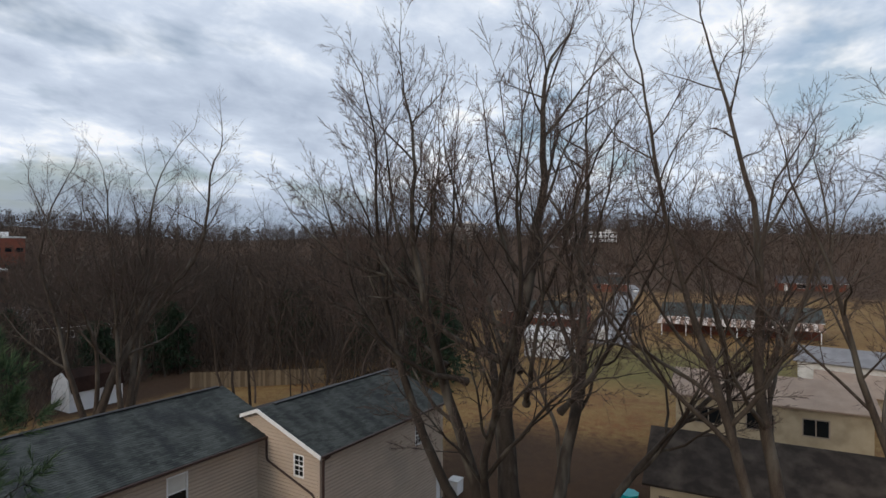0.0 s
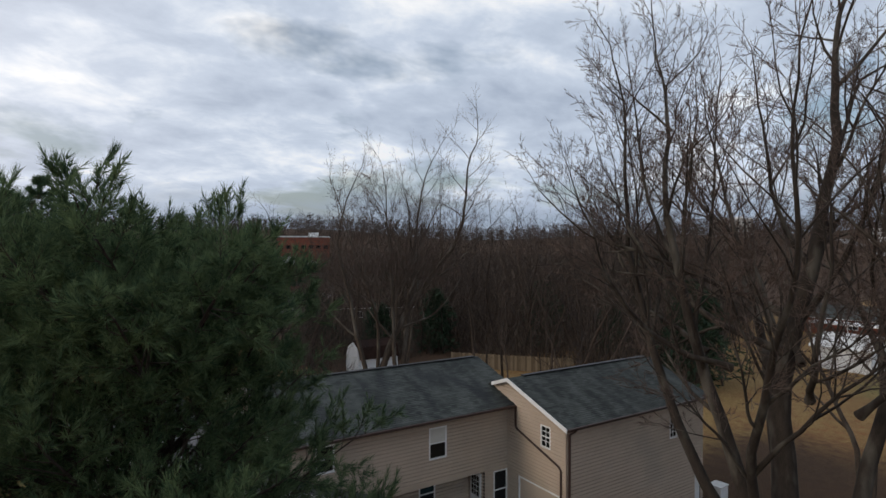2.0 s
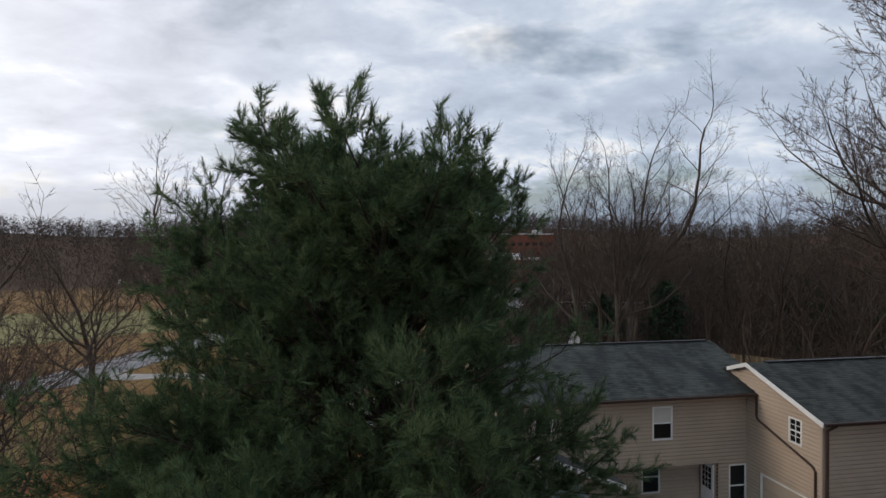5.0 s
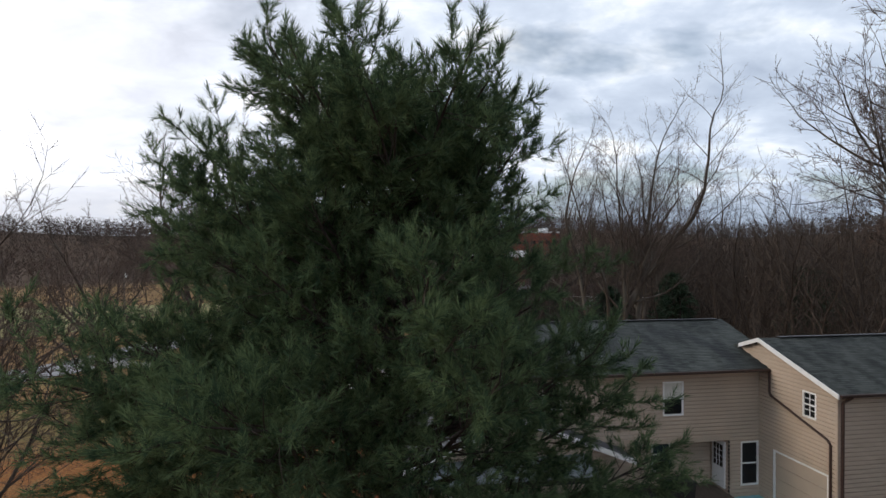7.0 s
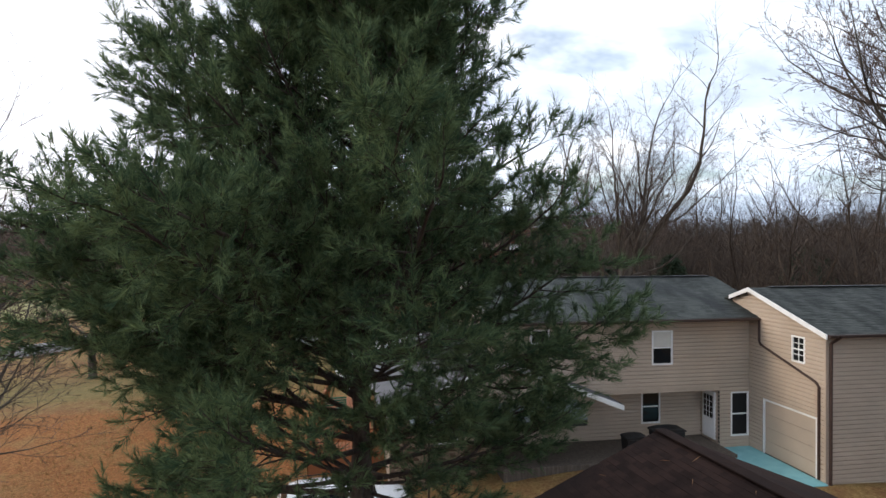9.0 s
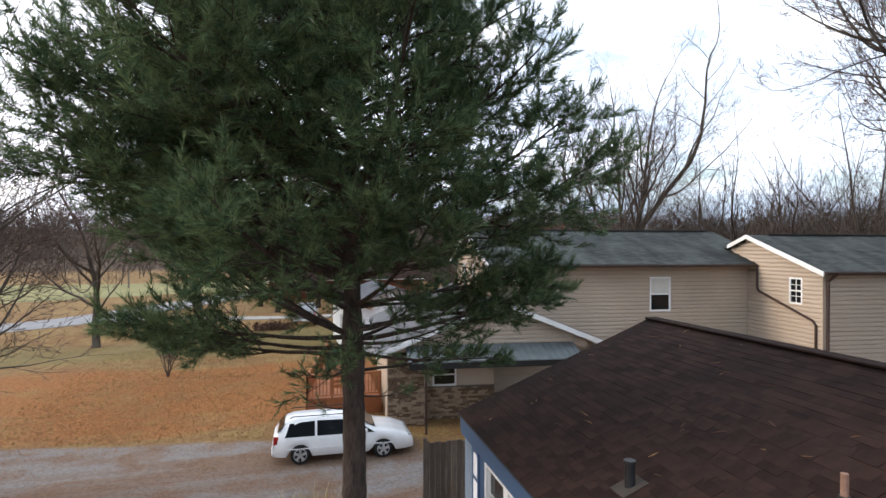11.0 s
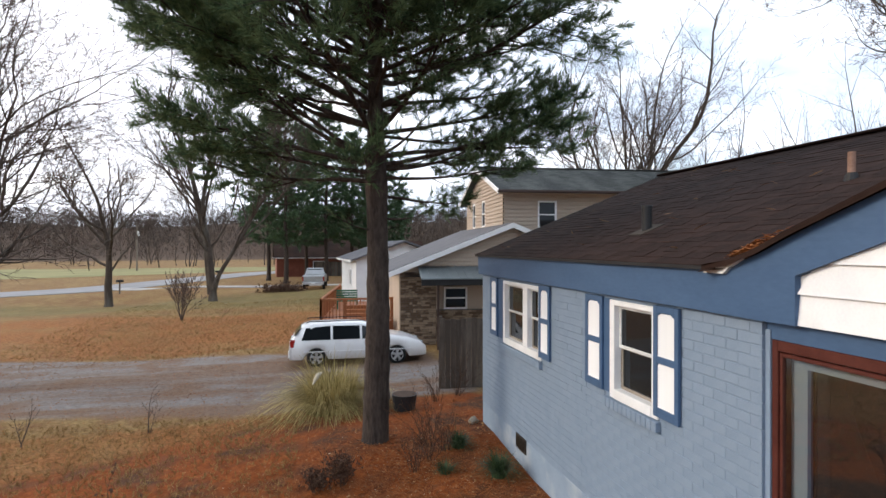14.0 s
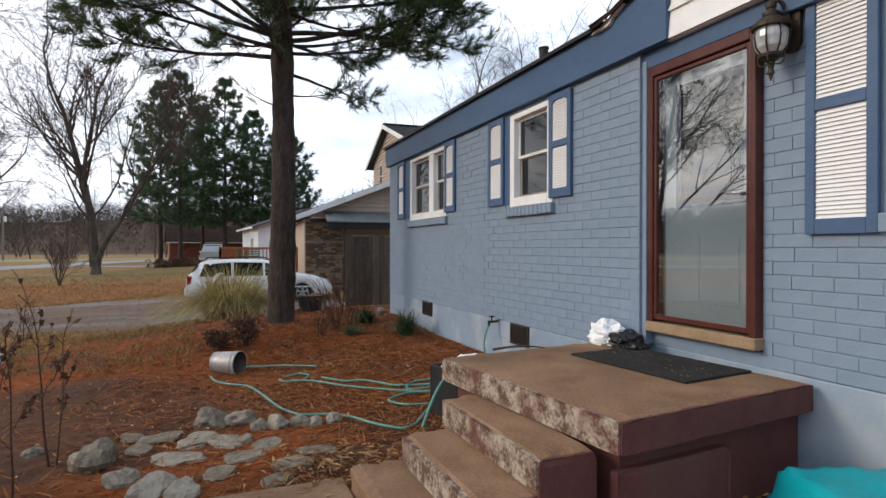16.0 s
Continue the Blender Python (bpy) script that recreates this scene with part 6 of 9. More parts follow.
def pine(label, x, y, height, crown0, seed, reach, whorls, per, dens, needle, r0=0.24, blades=14, blen=0.19, bwid=0.014, extra=(), each_limb=True, tilt=(0.0, 0.0), rise=(0.05, 0.9), wood_min=0.006, fork=8, twig_k=4.8):
    """A white pine: straight tapering trunk, whorls of limbs that sweep up at their ends, needles in brushes on the outer shoots. reach(t, a): length of a limb at the share t of the crown's height."""
    rng = np.random.default_rng(seed)
    tree = thing("pine_tree", label, "pine tree", "pines", at=pose(x, y, gz(x, y) - 0.1))
    zs = np.linspace(0, height, 60)
    axis = np.stack([tilt[0] * np.minimum(zs, 6.5) + 0.05 * np.sin(zs * 0.7), tilt[1] * np.minimum(zs, 6.5) + 0.05 * np.cos(zs * 0.9), zs], -1)
    rad = r0 * (1 - 0.9 * zs / height) * (1 + rng.normal(0, 0.018, 60))
    rad[0] *= 1.4
    rad[1] *= 1.12
    h = Heap()
    h.tube(axis, rad, 14)
    h.make("trunk", M["bark_pine"], tree)
    rows = []
    a0 = 0.0
    for w in range(whorls):
        t = w / (whorls - 1)
        z = crown0 + (height - 0.35 - crown0) * t
        a0 += 0.8
        for i in range(per):
            a = a0 + 2 * math.pi * (i + rng.uniform(-0.28, 0.28)) / per
            rows.append((z + rng.uniform(-0.18, 0.18), a, reach(t, a) * rng.uniform(0.78, 1.15), rise[0] + (rise[1] - rise[0]) * t ** 2.2 + rng.uniform(-0.07, 0.10)))
    rows += list(extra)
    allw, alln = Heap(), Heap()
    for z, a, L, up in rows:
        c = np.array([np.interp(z, zs, axis[:, 0]), np.interp(z, zs, axis[:, 1]), z])
        m1 = max(4, int(L * twig_k))
        lv = grow(int(rng.integers(1 << 30)), [(*c, math.cos(a), math.sin(a), up, L, 0.010 + 0.0105 * L)], kids=(m1, fork), seg=(6, 3, 2 if each_limb else 1), ratio=(0.28, 0.42), ang=(0.85, 0.85), upward=(0.05, 0.07, 0.08), jitter=(0.06, 0.12, 0.15), rmin=wood_min, first=0.30 if z < 8.0 else 0.35, nextt=0.25, taper=0.75, flat=0.8)
        wood, need = (Heap(), Heap()) if each_limb else (allw, alln)
        for k, (pts, rd) in enumerate(lv):
            wood.add(*tubes(pts, rd, 6 if k == 0 else 3))
        P, D = [], []
        for k, f0, dk_ in ((1, 0.45, 0.8), (2, 0.25, 1.25)):
            pts, _ = lv[k]
            N, n, _ = pts.shape
            ln = np.linalg.norm(pts[:, -1] - pts[:, 0], axis=1)
            reps = np.maximum(1, np.round(ln * dens * dk_ * (0.6 if z < 8.0 and each_limb else 1.0))).astype(int)
            row = np.repeat(np.arange(N), reps)
            f = rng.uniform(f0, 1.0, len(row)) * (n - 1)
            i = np.minimum(f.astype(int), n - 2)
            A, B = pts[row, i], pts[row, i + 1]
            td = norm(norm(B - A) + rng.normal(0, 0.45, (len(row), 3)) + np.array([0, 0, 0.25]))
            P += [A + (B - A) * (f - i)[:, None] + td * rng.uniform(0.0, 0.14, (len(row), 1)), pts[:, -1]]
            D += [td, norm(pts[:, -1] - pts[:, -2])]
        tufts_mesh(need, np.concatenate(P), np.concatenate(D), rng, blades, blen, bwid)
        if each_limb:
            lb = wood.make("limb", M["bark_pine"], tree)
            need.make("needles", needle, lb, smooth=False)
    if not each_limb:
        allw.make("limb_frame", M["bark_pine"], tree)
        alln.make("crown", needle, tree, smooth=False)
    return tree


RIGHTWARD = -0.245        # azimuth of the pine's short side; the long limbs lie the other way


def near_reach(z, a):
    """How far the yard pine's crown reaches at the height z: wide low down, drawn in above the middle, still broad near its flat top."""
    zk = [4.6, 5.2, 5.9, 6.5, 7.2, 8.2, 8.8, 9.7, 10.8, 11.8, 12.7, 13.4, 14.2, 15.0, 15.6]
    short = float(np.interp(z, zk, [1.7, 3.1, 4.4, 4.8, 4.8, 4.8, 4.8, 4.5, 3.8, 3.2, 3.0, 3.0, 2.9, 2.6, 1.4]))
    long_ = float(np.interp(z, zk, [2.2, 3.5, 3.9, 4.2, 4.8, 5.5, 5.8, 5.2, 4.9, 4.4, 4.3, 3.6, 3.3, 3.0, 1.6]))
    k = 0.5 + 0.5 * math.cos(a - RIGHTWARD)
    thin = 0.22 * float(np.interp(z, [6.0, 7.0], [1.0, 0.0])) * max(0.0, math.cos(a - 4.47))      # the low limbs are shorter towards the steps
    return (long_ + (short - long_) * k) * (1 - thin)


def brush(h, P, D, rng, n, length, width):
    """Bottle-brushes of needles round the last span of a shoot: P its end, D its direction."""
    N = len(P)
    r = rng.normal(0, 1, (N, n, 3))
    r = norm(r - (r * D[:, None]).sum(-1, keepdims=True) * D[:, None])
    back = rng.random((N, n, 1)) ** 1.2
    fan = 0.22 + 0.85 * back + rng.normal(0, 0.12, (N, n, 1))
    dirs = norm(D[:, None] + r * fan)
    L = length * rng.uniform(0.75, 1.15, (N, n, 1))
    base = P[:, None] - D[:, None] * back * length * 1.2
    side = norm(np.cross(dirs, rng.normal(0, 1, (N, n, 3)))) * width / 2
    tip = base + dirs * L
    tip[..., 2] -= 0.10 * L[..., 0] * back[..., 0]
    v = np.stack([base - side, base + side, tip], 2).reshape(-1, 3)
    h.add(v, np.arange(len(v)).reshape(-1, 3))


def yard_pine(label, x, y, height, seed):
    """The white pine of the yard: a straight trunk, whorls of limbs level below and ever steeper above, several upright leaders for a top, and needles in brushes on the outer shoots."""
    rng = np.random.default_rng(seed)
    tree = thing("pine_tree", label, "pine tree", "pines", at=pose(x, y, gz(x, y) - 0.1))
    zs = np.linspace(0, height, 180)
    axis = np.stack([0.004 * np.minimum(zs, 6.5) + 0.03 * np.sin(zs * 0.7), -0.015 * np.minimum(zs, 6.5) + 0.05 * np.cos(zs * 0.9), zs], -1)
    knot = np.exp(-((zs - 4.75) / 0.28) ** 2) * 0.22 + np.exp(-((zs - 5.3) / 0.3) ** 2) * 0.15
    scars = sum(0.07 * np.exp(-((zs - q) / 0.10) ** 2) for q in (0.9, 1.45, 1.95, 2.5, 3.0, 3.45, 3.9, 4.3))
    rad = 0.25 * (1 - 0.86 * zs / height) * (1 + rng.normal(0, 0.008, 180) + knot + scars)
    rad[0] *= 1.4
    rad[1] *= 1.12
    h = Heap()
    h.tube(axis, rad, 16)
    h.make("trunk", M["bark_pine"], tree)
    rows = []
    a0 = 0.3
    for z in [5.2, 5.75, 6.25, 6.75, 7.2, 7.6, 8.0] + list(np.linspace(8.4, 12.0, 10)):
        a0 += 0.62
        for i in range(7):
            a = a0 + 2 * math.pi * (i + rng.uniform(-0.25, 0.25)) / 7
            zz = z + rng.uniform(-0.12, 0.12)
            up = float(np.interp(zz, [5.0, 6.2, 7.5, 9.0, 10.5, 12.0], [0.02, 0.14, 0.26, 0.40, 0.60, 0.85])) + rng.uniform(-0.12, 0.12)
            up += 0.30 * float(np.interp(zz, [5.5, 7.5], [1.0, 0.0])) * max(0.0, math.cos(a - 2.9))      # the low limbs over the drive rise
            H = 3.0
            for _ in range(4):
                H = near_reach(zz + (up + 0.10) * H, a)
            rows.append((zz, a, H * rng.uniform(0.60, 1.04) * math.hypot(1, up) * 0.88, up))
    for i in range(9):
        a = 0.4 + 2 * math.pi * (i + rng.uniform(-0.2, 0.2)) / 9
        rows.append((12.0 + rng.uniform(-0.25, 0.35), a, (2.55 + 0.35 * math.cos(a - 2.9)) * rng.uniform(0.85, 1.1), rng.uniform(0.75, 1.3)))
    # leaders of the broken top, the long low limbs and a few weak shoots on the bare trunk
    rows += [(12.1, 2.9, 2.75, 1.6), (11.8, 2.5, 2.5, 1.2), (11.9, 3.4, 2.4, 1.5), (12.3, 3.9, 1.95, 2.8), (12.4, 4.9, 1.55, 2.8), (12.0, -0.2, 2.6, 1.35), (11.8, 0.3, 2.3, 1.1), (11.9, 5.5, 2.0, 1.6), (12.0, 1.3, 1.9, 1.8), (12.2, 2.0, 1.9, 2.0),
             (10.3, 2.95, 4.4, 0.52), (9.6, 2.8, 4.6, 0.60), (8.0, 3.0, 4.6, 0.30), (7.3, 2.75, 4.9, 0.42), (7.0, 3.2, 4.6, 0.45), (6.5, 2.9, 4.4, 0.42), (7.7, 4.0, 4.9, 0.16), (8.0, 3.55, 5.3, 0.20), (5.2, 3.5, 3.3, -0.02), (8.5, 4.15, 4.5, 0.2),
             (5.15, 6.0, 3.5, 0.06), (5.3, 0.1, 3.6, 0.10), (4.95, 5.6, 2.4, -0.06), (4.85, 2.9, 3.3, 0.02), (5.0, 3.35, 3.0, 0.08), (4.6, 0.5, 2.2, -0.10), (4.75, 4.5, 1.9, 0.0), (3.95, 3.6, 0.8, 0.05), (4.2, 5.9, 0.9, -0.1)]
    for z, a, L, up in rows:
        c = np.array([np.interp(z, zs, axis[:, 0]), np.interp(z, zs, axis[:, 1]), z])
        m1 = max(5, int(L * 5.2))
        low = z < 7.3
        lv = grow(int(rng.integers(1 << 30)), [(*c, math.cos(a), math.sin(a), up, L, 0.012 + 0.0105 * L)], kids=(m1, 5), seg=(8, 3, 1), ratio=(0.34 if L > 2 else 0.42, 0.42), ang=(0.95, 0.85), upward=(0.035, 0.08, 0.16), jitter=(0.05, 0.12, 0.14), rmin=0.0045, first=0.42 if low else 0.22, lead=0.5, nextt=0.22, taper=0.78, flat=0.45 if low else 0.95)
        wood, need = Heap(), Heap()
        for k, (pts, rd) in enumerate(lv):
            if k < 2:
                wood.add(*tubes(pts, rd, 7 if k == 0 else 3))
            else:
                slivers(wood, pts, rd)
        P, D = [], []
        for k, f0, per in ((1, 0.40, 5.0), (2, 0.35, 4.2)):
            pts, _ = lv[k]
            N, n, _ = pts.shape
            ln = np.linalg.norm(pts[:, -1] - pts[:, 0], axis=1)
            reps = np.round(ln * per * (0.95 if low else 1.0) + rng.uniform(-0.5, 0.5, N)).clip(0).astype(int)
            row = np.repeat(np.arange(N), reps)
            f = rng.uniform(f0, 0.95, len(row)) * (n - 1)
            i = np.minimum(f.astype(int), n - 2)
            A, B = pts[row, i], pts[row, i + 1]
            td = norm(norm(B - A) + rng.normal(0, 0.55, (len(row), 3)) + np.array([0, 0, 0.35]))
            P += [A + (B - A) * (f - i)[:, None] + td * rng.uniform(0.05, 0.20, (len(row), 1)), pts[:, -1]]
            D += [td, norm(norm(pts[:, -1] - pts[:, -2]) + (0, 0, 0.25))]
        P, D = np.concatenate(P), np.concatenate(D)
        # the shoots near the trunk have lost their needles
        off = np.hypot(P[:, 0] - c[0], P[:, 1] - c[1])
        bare = float(np.interp(z, [5.0, 9.5, 11.5], [1.0, 0.8, 0.0]))
        live = rng.random(len(P)) < 1 - bare * np.interp(off, [0.6, 1.4, 2.9], [0.97, 0.80, 0.0])
        brush(need, P[live], D[live], rng, 22, 0.17, 0.0115)
        lb = wood.make("limb", M["bark_pine"], tree)
        need.make("needles", M["needle"], lb, smooth=False)
    return tree


yard_pine("tall dark green white pine with a straight bare trunk", -2.2, 6.75, 12.7, 5)


def far_reach(t, a):
    return float(np.interp(t, [0.0, 0.25, 0.7, 1.0], [3.0, 4.2, 2.8, 0.8]))


for i, (px, py, ph, cz) in enumerate(((-6.5, 62, 20, 4.5), (-2.0, 66, 21, 5.0), (-9.0, 70, 21, 5.0), (1.5, 72, 19, 5), (4.5, 64, 15, 4), (-4.5, 76, 20, 5))):
    pine("dark green pine beyond the driveway", px, py, ph, cz, 70 + i, far_reach, 11, 6, 0.8, M["needle_far"], r0=0.28, blades=11, blen=0.55, bwid=0.055, each_limb=False, wood_min=0.02, fork=2, twig_k=2.0)


# ---- woods ----
def wood_tree_mesh(seed, height, r, rmin):
    rr = np.random.default_rng(seed)
    lv = grow(seed, stem_rows(rr, 1 if seed % 3 else 2, height * 0.62, r, 0.12), kids=(7, 5, 3, 3), seg=(6, 3, 1, 1, 1), ratio=(0.48, 0.55, 0.52, 0.55), ang=(0.68, 0.78, 0.8, 0.75), upward=(0.02, 0.10, 0.07, 0.05, 0.05), jitter=(0.13, 0.16, 0.19, 0.2, 0.2), rmin=rmin, first=0.26, slim=0.0105)
    tr, cr = Heap(), Heap()
    tr.add(*tubes(*lv[0], 6))
    for k in range(1, len(lv) - 2):
        cr.add(*tubes(*lv[k], 3))
    slivers(cr, *lv[-2])
    slivers(cr, *lv[-1])
    return tr, cr


WOOD = []
for s in range(7):
    tr, cr = wood_tree_mesh(100 + s, 17 + (s * 37 % 5), 0.14 + 0.02 * (s % 3), 0.0065)
    t = thing("woodland_tree", "bare brown tree in the woods", "tree", "woodland trees", at=pose(44 + 3 * s, 60 + (s * 7 % 9), gz(44 + 3 * s, 60) - 0.1))
    tr.make("trunk", M["bark_far"], t)
    cr.make("crown", M["bark_far"], t)
    WOOD.append(t)


def clear_of(x, y):
    """Whether a place lies in the woods, off roads, yards and houses."""
    if 26 < x < 46 and 44 < y < 60:
        return False
    if y > 64 and 0.29 < (x + 3.5) / (y + 2.5) < 0.415 and y < 260:
        return False
    if 44 < x < 60 and 88 < y < 106:
        return False
    if y > 53 and x > 20 and y > 0.95 * x - 20 and math.hypot(x - 45, y - 110) > 14:
        return True
    if 46 < x < 150 and y > 0.36 * x + 9:
        return True
    return False


rw = random.Random(4)
placed = 0
while placed < 200:
    if placed < 70:
        x, y = rw.uniform(46, 120), rw.uniform(25, 80)
    elif placed < 190:
        x, y = rw.uniform(20, 135), rw.uniform(45, 140)
    else:
        x, y = rw.uniform(20, 260), rw.uniform(45, 300)
    if not clear_of(x, y):
        continue
    sc = rw.uniform(1.0, 1.4) if placed < 70 else rw.uniform(0.75, 1.2)
    copy = copy_thing(WOOD[placed % 7], pose(x, y, gz(x, y) - 0.1, rw.uniform(-4, 4), rw.uniform(-4, 4), rw.uniform(0, 360)))
    copy.scale = (sc, sc, sc * rw.uniform(0.9, 1.1))
    placed += 1
# trees along the yards to the east and past the road
for x, y in [(rw.uniform(70, 130), rw.uniform(-60, -20)) for _ in range(14)] + [(rw.uniform(40, 66), rw.uniform(-52, -24)) for _ in range(9)] + [(rw.uniform(140, 250), rw.uniform(-90, 20)) for _ in range(18)] \
        + [(rw.uniform(-60, -24), rw.uniform(112, 150)) for _ in range(8)] + [(rw.uniform(84, 130), rw.uniform(34, 52)) for _ in range(8)] + [(rw.uniform(26, 60), rw.uniform(24, 44)) for _ in range(9)]:
    copy = copy_thing(WOOD[rw.randrange(7)], pose(x, y, gz(x, y) - 0.1, 0, 0, rw.uniform(0, 360)))
    sc = rw.uniform(0.55, 0.95)
    copy.scale = (sc, sc, sc)

# taller trees on the bank past the garage
for i in range(18):
    az, far = math.radians(rw.uniform(35, 55)), rw.uniform(50, 92)
    x, y = -3.4 + far * math.sin(az), -3 + far * math.cos(az)
    if 26 < x < 46 and 44 < y < 60:
        continue
    copy = copy_thing(WOOD[i % 7], pose(x, y, gz(x, y) - 0.1, rw.uniform(-4, 4), rw.uniform(-4, 4), rw.uniform(0, 360)))
    sc = rw.uniform(0.9, 1.25)
    copy.scale = (sc, sc, sc)
# trees behind the far lawn and round the yards
for x, y in [(rw.uniform(-120, 10), rw.uniform(130, 175)) for _ in range(36)]:
    copy = copy_thing(WOOD[rw.randrange(7)], pose(x, y, gz(x, y) - 0.1, 0, 0, rw.uniform(0, 360)))
    sc = rw.uniform(0.6, 1.0)
    copy.scale = (sc, sc, sc)
# far woods, too many to count: sprays of thin branches on the rising ground
rng = np.random.default_rng(12)
h = Heap()
N = 9000
ang = rng.uniform(-2.2, 2.2, N)
R = 165 + 560 * rng.random(N) ** 0.9
ridge = np.arange(N) >= 6400
R[ridge] = rng.uniform(470, 690, N - 6400)
X, Y = R * np.sin(ang + 0.35), R * np.cos(ang + 0.35)
keep = ~((X > -130) & (X < 30) & (Y < 150) & (Y > 0)) & ~((X > 80) & (X < 330) & (np.abs(Y - 10 - 0.1 * X) < 55)) & ~((X > 40) & (X < 150) & (Y > 120) & (Y < 300) & (np.abs(Y - 2.55 * X) < 40)) & ~(((X + 3.5) / (Y + 2.5) > 0.27) & ((X + 3.5) / (Y + 2.5) < 0.47) & (Y > 60) & (Y < 262))
X, Y, R, ridge = X[keep], Y[keep], R[keep], ridge[keep]
N = len(X)
Z = ground_z(X, Y)
H = rng.uniform(13, 24, N)
n = 44
t0 = rng.uniform(0.0, 0.75, (N, n))
a = rng.uniform(0, 2 * np.pi, (N, n))
out = rng.uniform(0.0, 0.22, (N, n)) * H[:, None] * np.sin(np.pi * np.clip(t0 + 0.15, 0, 1))
base = np.stack([X[:, None] + out * np.cos(a), Y[:, None] + out * np.sin(a), Z[:, None] + H[:, None] * t0], -1)
lean = rng.uniform(0.2, 2.2, (N, n))
d = norm(np.stack([np.cos(a) * lean, np.sin(a) * lean, np.ones_like(a)], -1))
tip = base + d * (H[:, None] * rng.uniform(0.05, 0.17, (N, n)) * (1.3 - t0))[..., None]
wd = rng.uniform(0.03, 0.12, (N, n)) * (R / 260 * np.where(ridge, 1.7, 1.0))[:, None]
sd = np.stack([-Y / R, X / R, np.zeros(N)], -1)[:, None] * wd[..., None]
v = np.stack([base - sd, base + sd, tip], 2).reshape(-1, 3)
h.add(v, np.arange(len(v)).reshape(-1, 3))
tagged(h.make("far_woods", M["bark_far"], smooth=False), "hazy brown leafless woods on the far slopes", "woods", kind="stuff")
# thinner growth between the standing trees
h = Heap()
N = 3000
X, Y = 20 + 170 * rng.random(N) ** 1.4, 25 + 215 * rng.random(N) ** 1.4
ok = np.array([clear_of(x, y) for x, y in zip(X, Y)])
X, Y = X[ok], Y[ok]
N = len(X)
H = rng.uniform(7, 17, N)
n = 52
t0 = rng.uniform(0.0, 0.8, (N, n))
a = rng.uniform(0, 2 * np.pi, (N, n))
out = rng.uniform(0.0, 0.2, (N, n)) * H[:, None] * np.sin(np.pi * np.clip(t0 + 0.15, 0, 1))
base = np.stack([X[:, None] + out * np.cos(a), Y[:, None] + out * np.sin(a), ground_z(X, Y)[:, None] + H[:, None] * t0], -1)
lean = rng.uniform(0.2, 1.6, (N, n))
d = norm(np.stack([np.cos(a) * lean, np.sin(a) * lean, np.ones_like(a)], -1))
tip = base + d * (H[:, None] * rng.uniform(0.06, 0.20, (N, n)))[..., None]
sd = norm(np.cross(d, rng.normal(0, 1, d.shape))) * rng.uniform(0.012, 0.045, (N, n, 1)) * (1 + np.hypot(X, Y) / 120)[:, None, None]
v = np.stack([base - sd, base + sd, tip], 2).reshape(-1, 3)
h.add(v, np.arange(len(v)).reshape(-1, 3))
tagged(h.make("young_growth", M["bark_far"], smooth=False), "dense bare young growth filling the woods", "woods", kind="stuff")
# thin underbrush at the wood's edge and below the trees
h = Heap()
N = 7500
X, Y = rng.uniform(22, 130, N), rng.uniform(26, 130, N)
ok = np.array([clear_of(x, y) for x, y in zip(X, Y)])
X, Y = X[ok], Y[ok]
N = len(X)
n = 12
base = np.stack([X, Y, ground_z(X, Y)], -1)[:, None] + rng.normal(0, 0.35, (N, n, 3)) * (1, 1, 0)
d = rng.normal(0, 0.55, (N, n, 3)) + (0, 0, 1)
tip = base + d * rng.uniform(0.6, 4.2, (N, n, 1))
sd = rng.normal(0, 0.022, (N, n, 3)) * (1, 1, 0)
v = np.stack([base - sd, base + sd, tip], 2).reshape(-1, 3)
h.add(v, np.arange(len(v)).reshape(-1, 3))
tagged(h.make("underbrush", M["bark_far"], smooth=False), "tangled brown underbrush on the woodland floor", "underbrush", kind="stuff")


# dark evergreens in the woods
def cedar(x, y, hgt, rad, seed):
    rng = np.random.default_rng(seed)
    t = thing("evergreen_tree", "dark evergreen with drooping sprays in the woods", "evergreen", "woodland evergreens", at=pose(x, y, gz(x, y) - 0.1))
    h = Heap()
    h.tube([(0, 0, 0), (0, 0, hgt * 0.5), (0.1, 0, hgt)], [0.18, 0.1, 0.02], 6)
    h.make("trunk", M["bark_far"], t)
    n = 900
    tt = rng.random(n) ** 0.8
    a = rng.uniform(0, 2 * np.pi, n)
    r = rad * (1 - tt) ** 0.5 * rng.uniform(0.25, 1.1, n) * (1 + 0.35 * np.sin(a * 3 + tt * 9 + seed))
    P = np.stack([r * np.cos(a), r * np.sin(a), hgt * (0.06 + 0.94 * tt)], -1)
    D = norm(np.stack([np.cos(a), np.sin(a), rng.normal(0, 0.4, n)], -1))
    h = Heap()
    tufts_mesh(h, P, D, rng, 8, 0.7, 0.13)
    h.make("crown", M["cedar"], t, smooth=False)


for i, (x, y, hh, rr) in enumerate(((44, 62, 9, 3), (37, 66, 7, 2.6), (57, 54, 10, 3.2), (66, 60, 9, 3), (33, 78, 8, 2.6), (86, 52, 14, 4.5), (78, 47, 12, 4), (92, 60, 13, 4), (25, 82, 8, 3), (120, -45, 16, 4), (60, 44, 7, 2.5), (53, 28, 10, 4.2), (57, 31, 11, 4))):
    cedar(x, y, hh, rr, 300 + i)


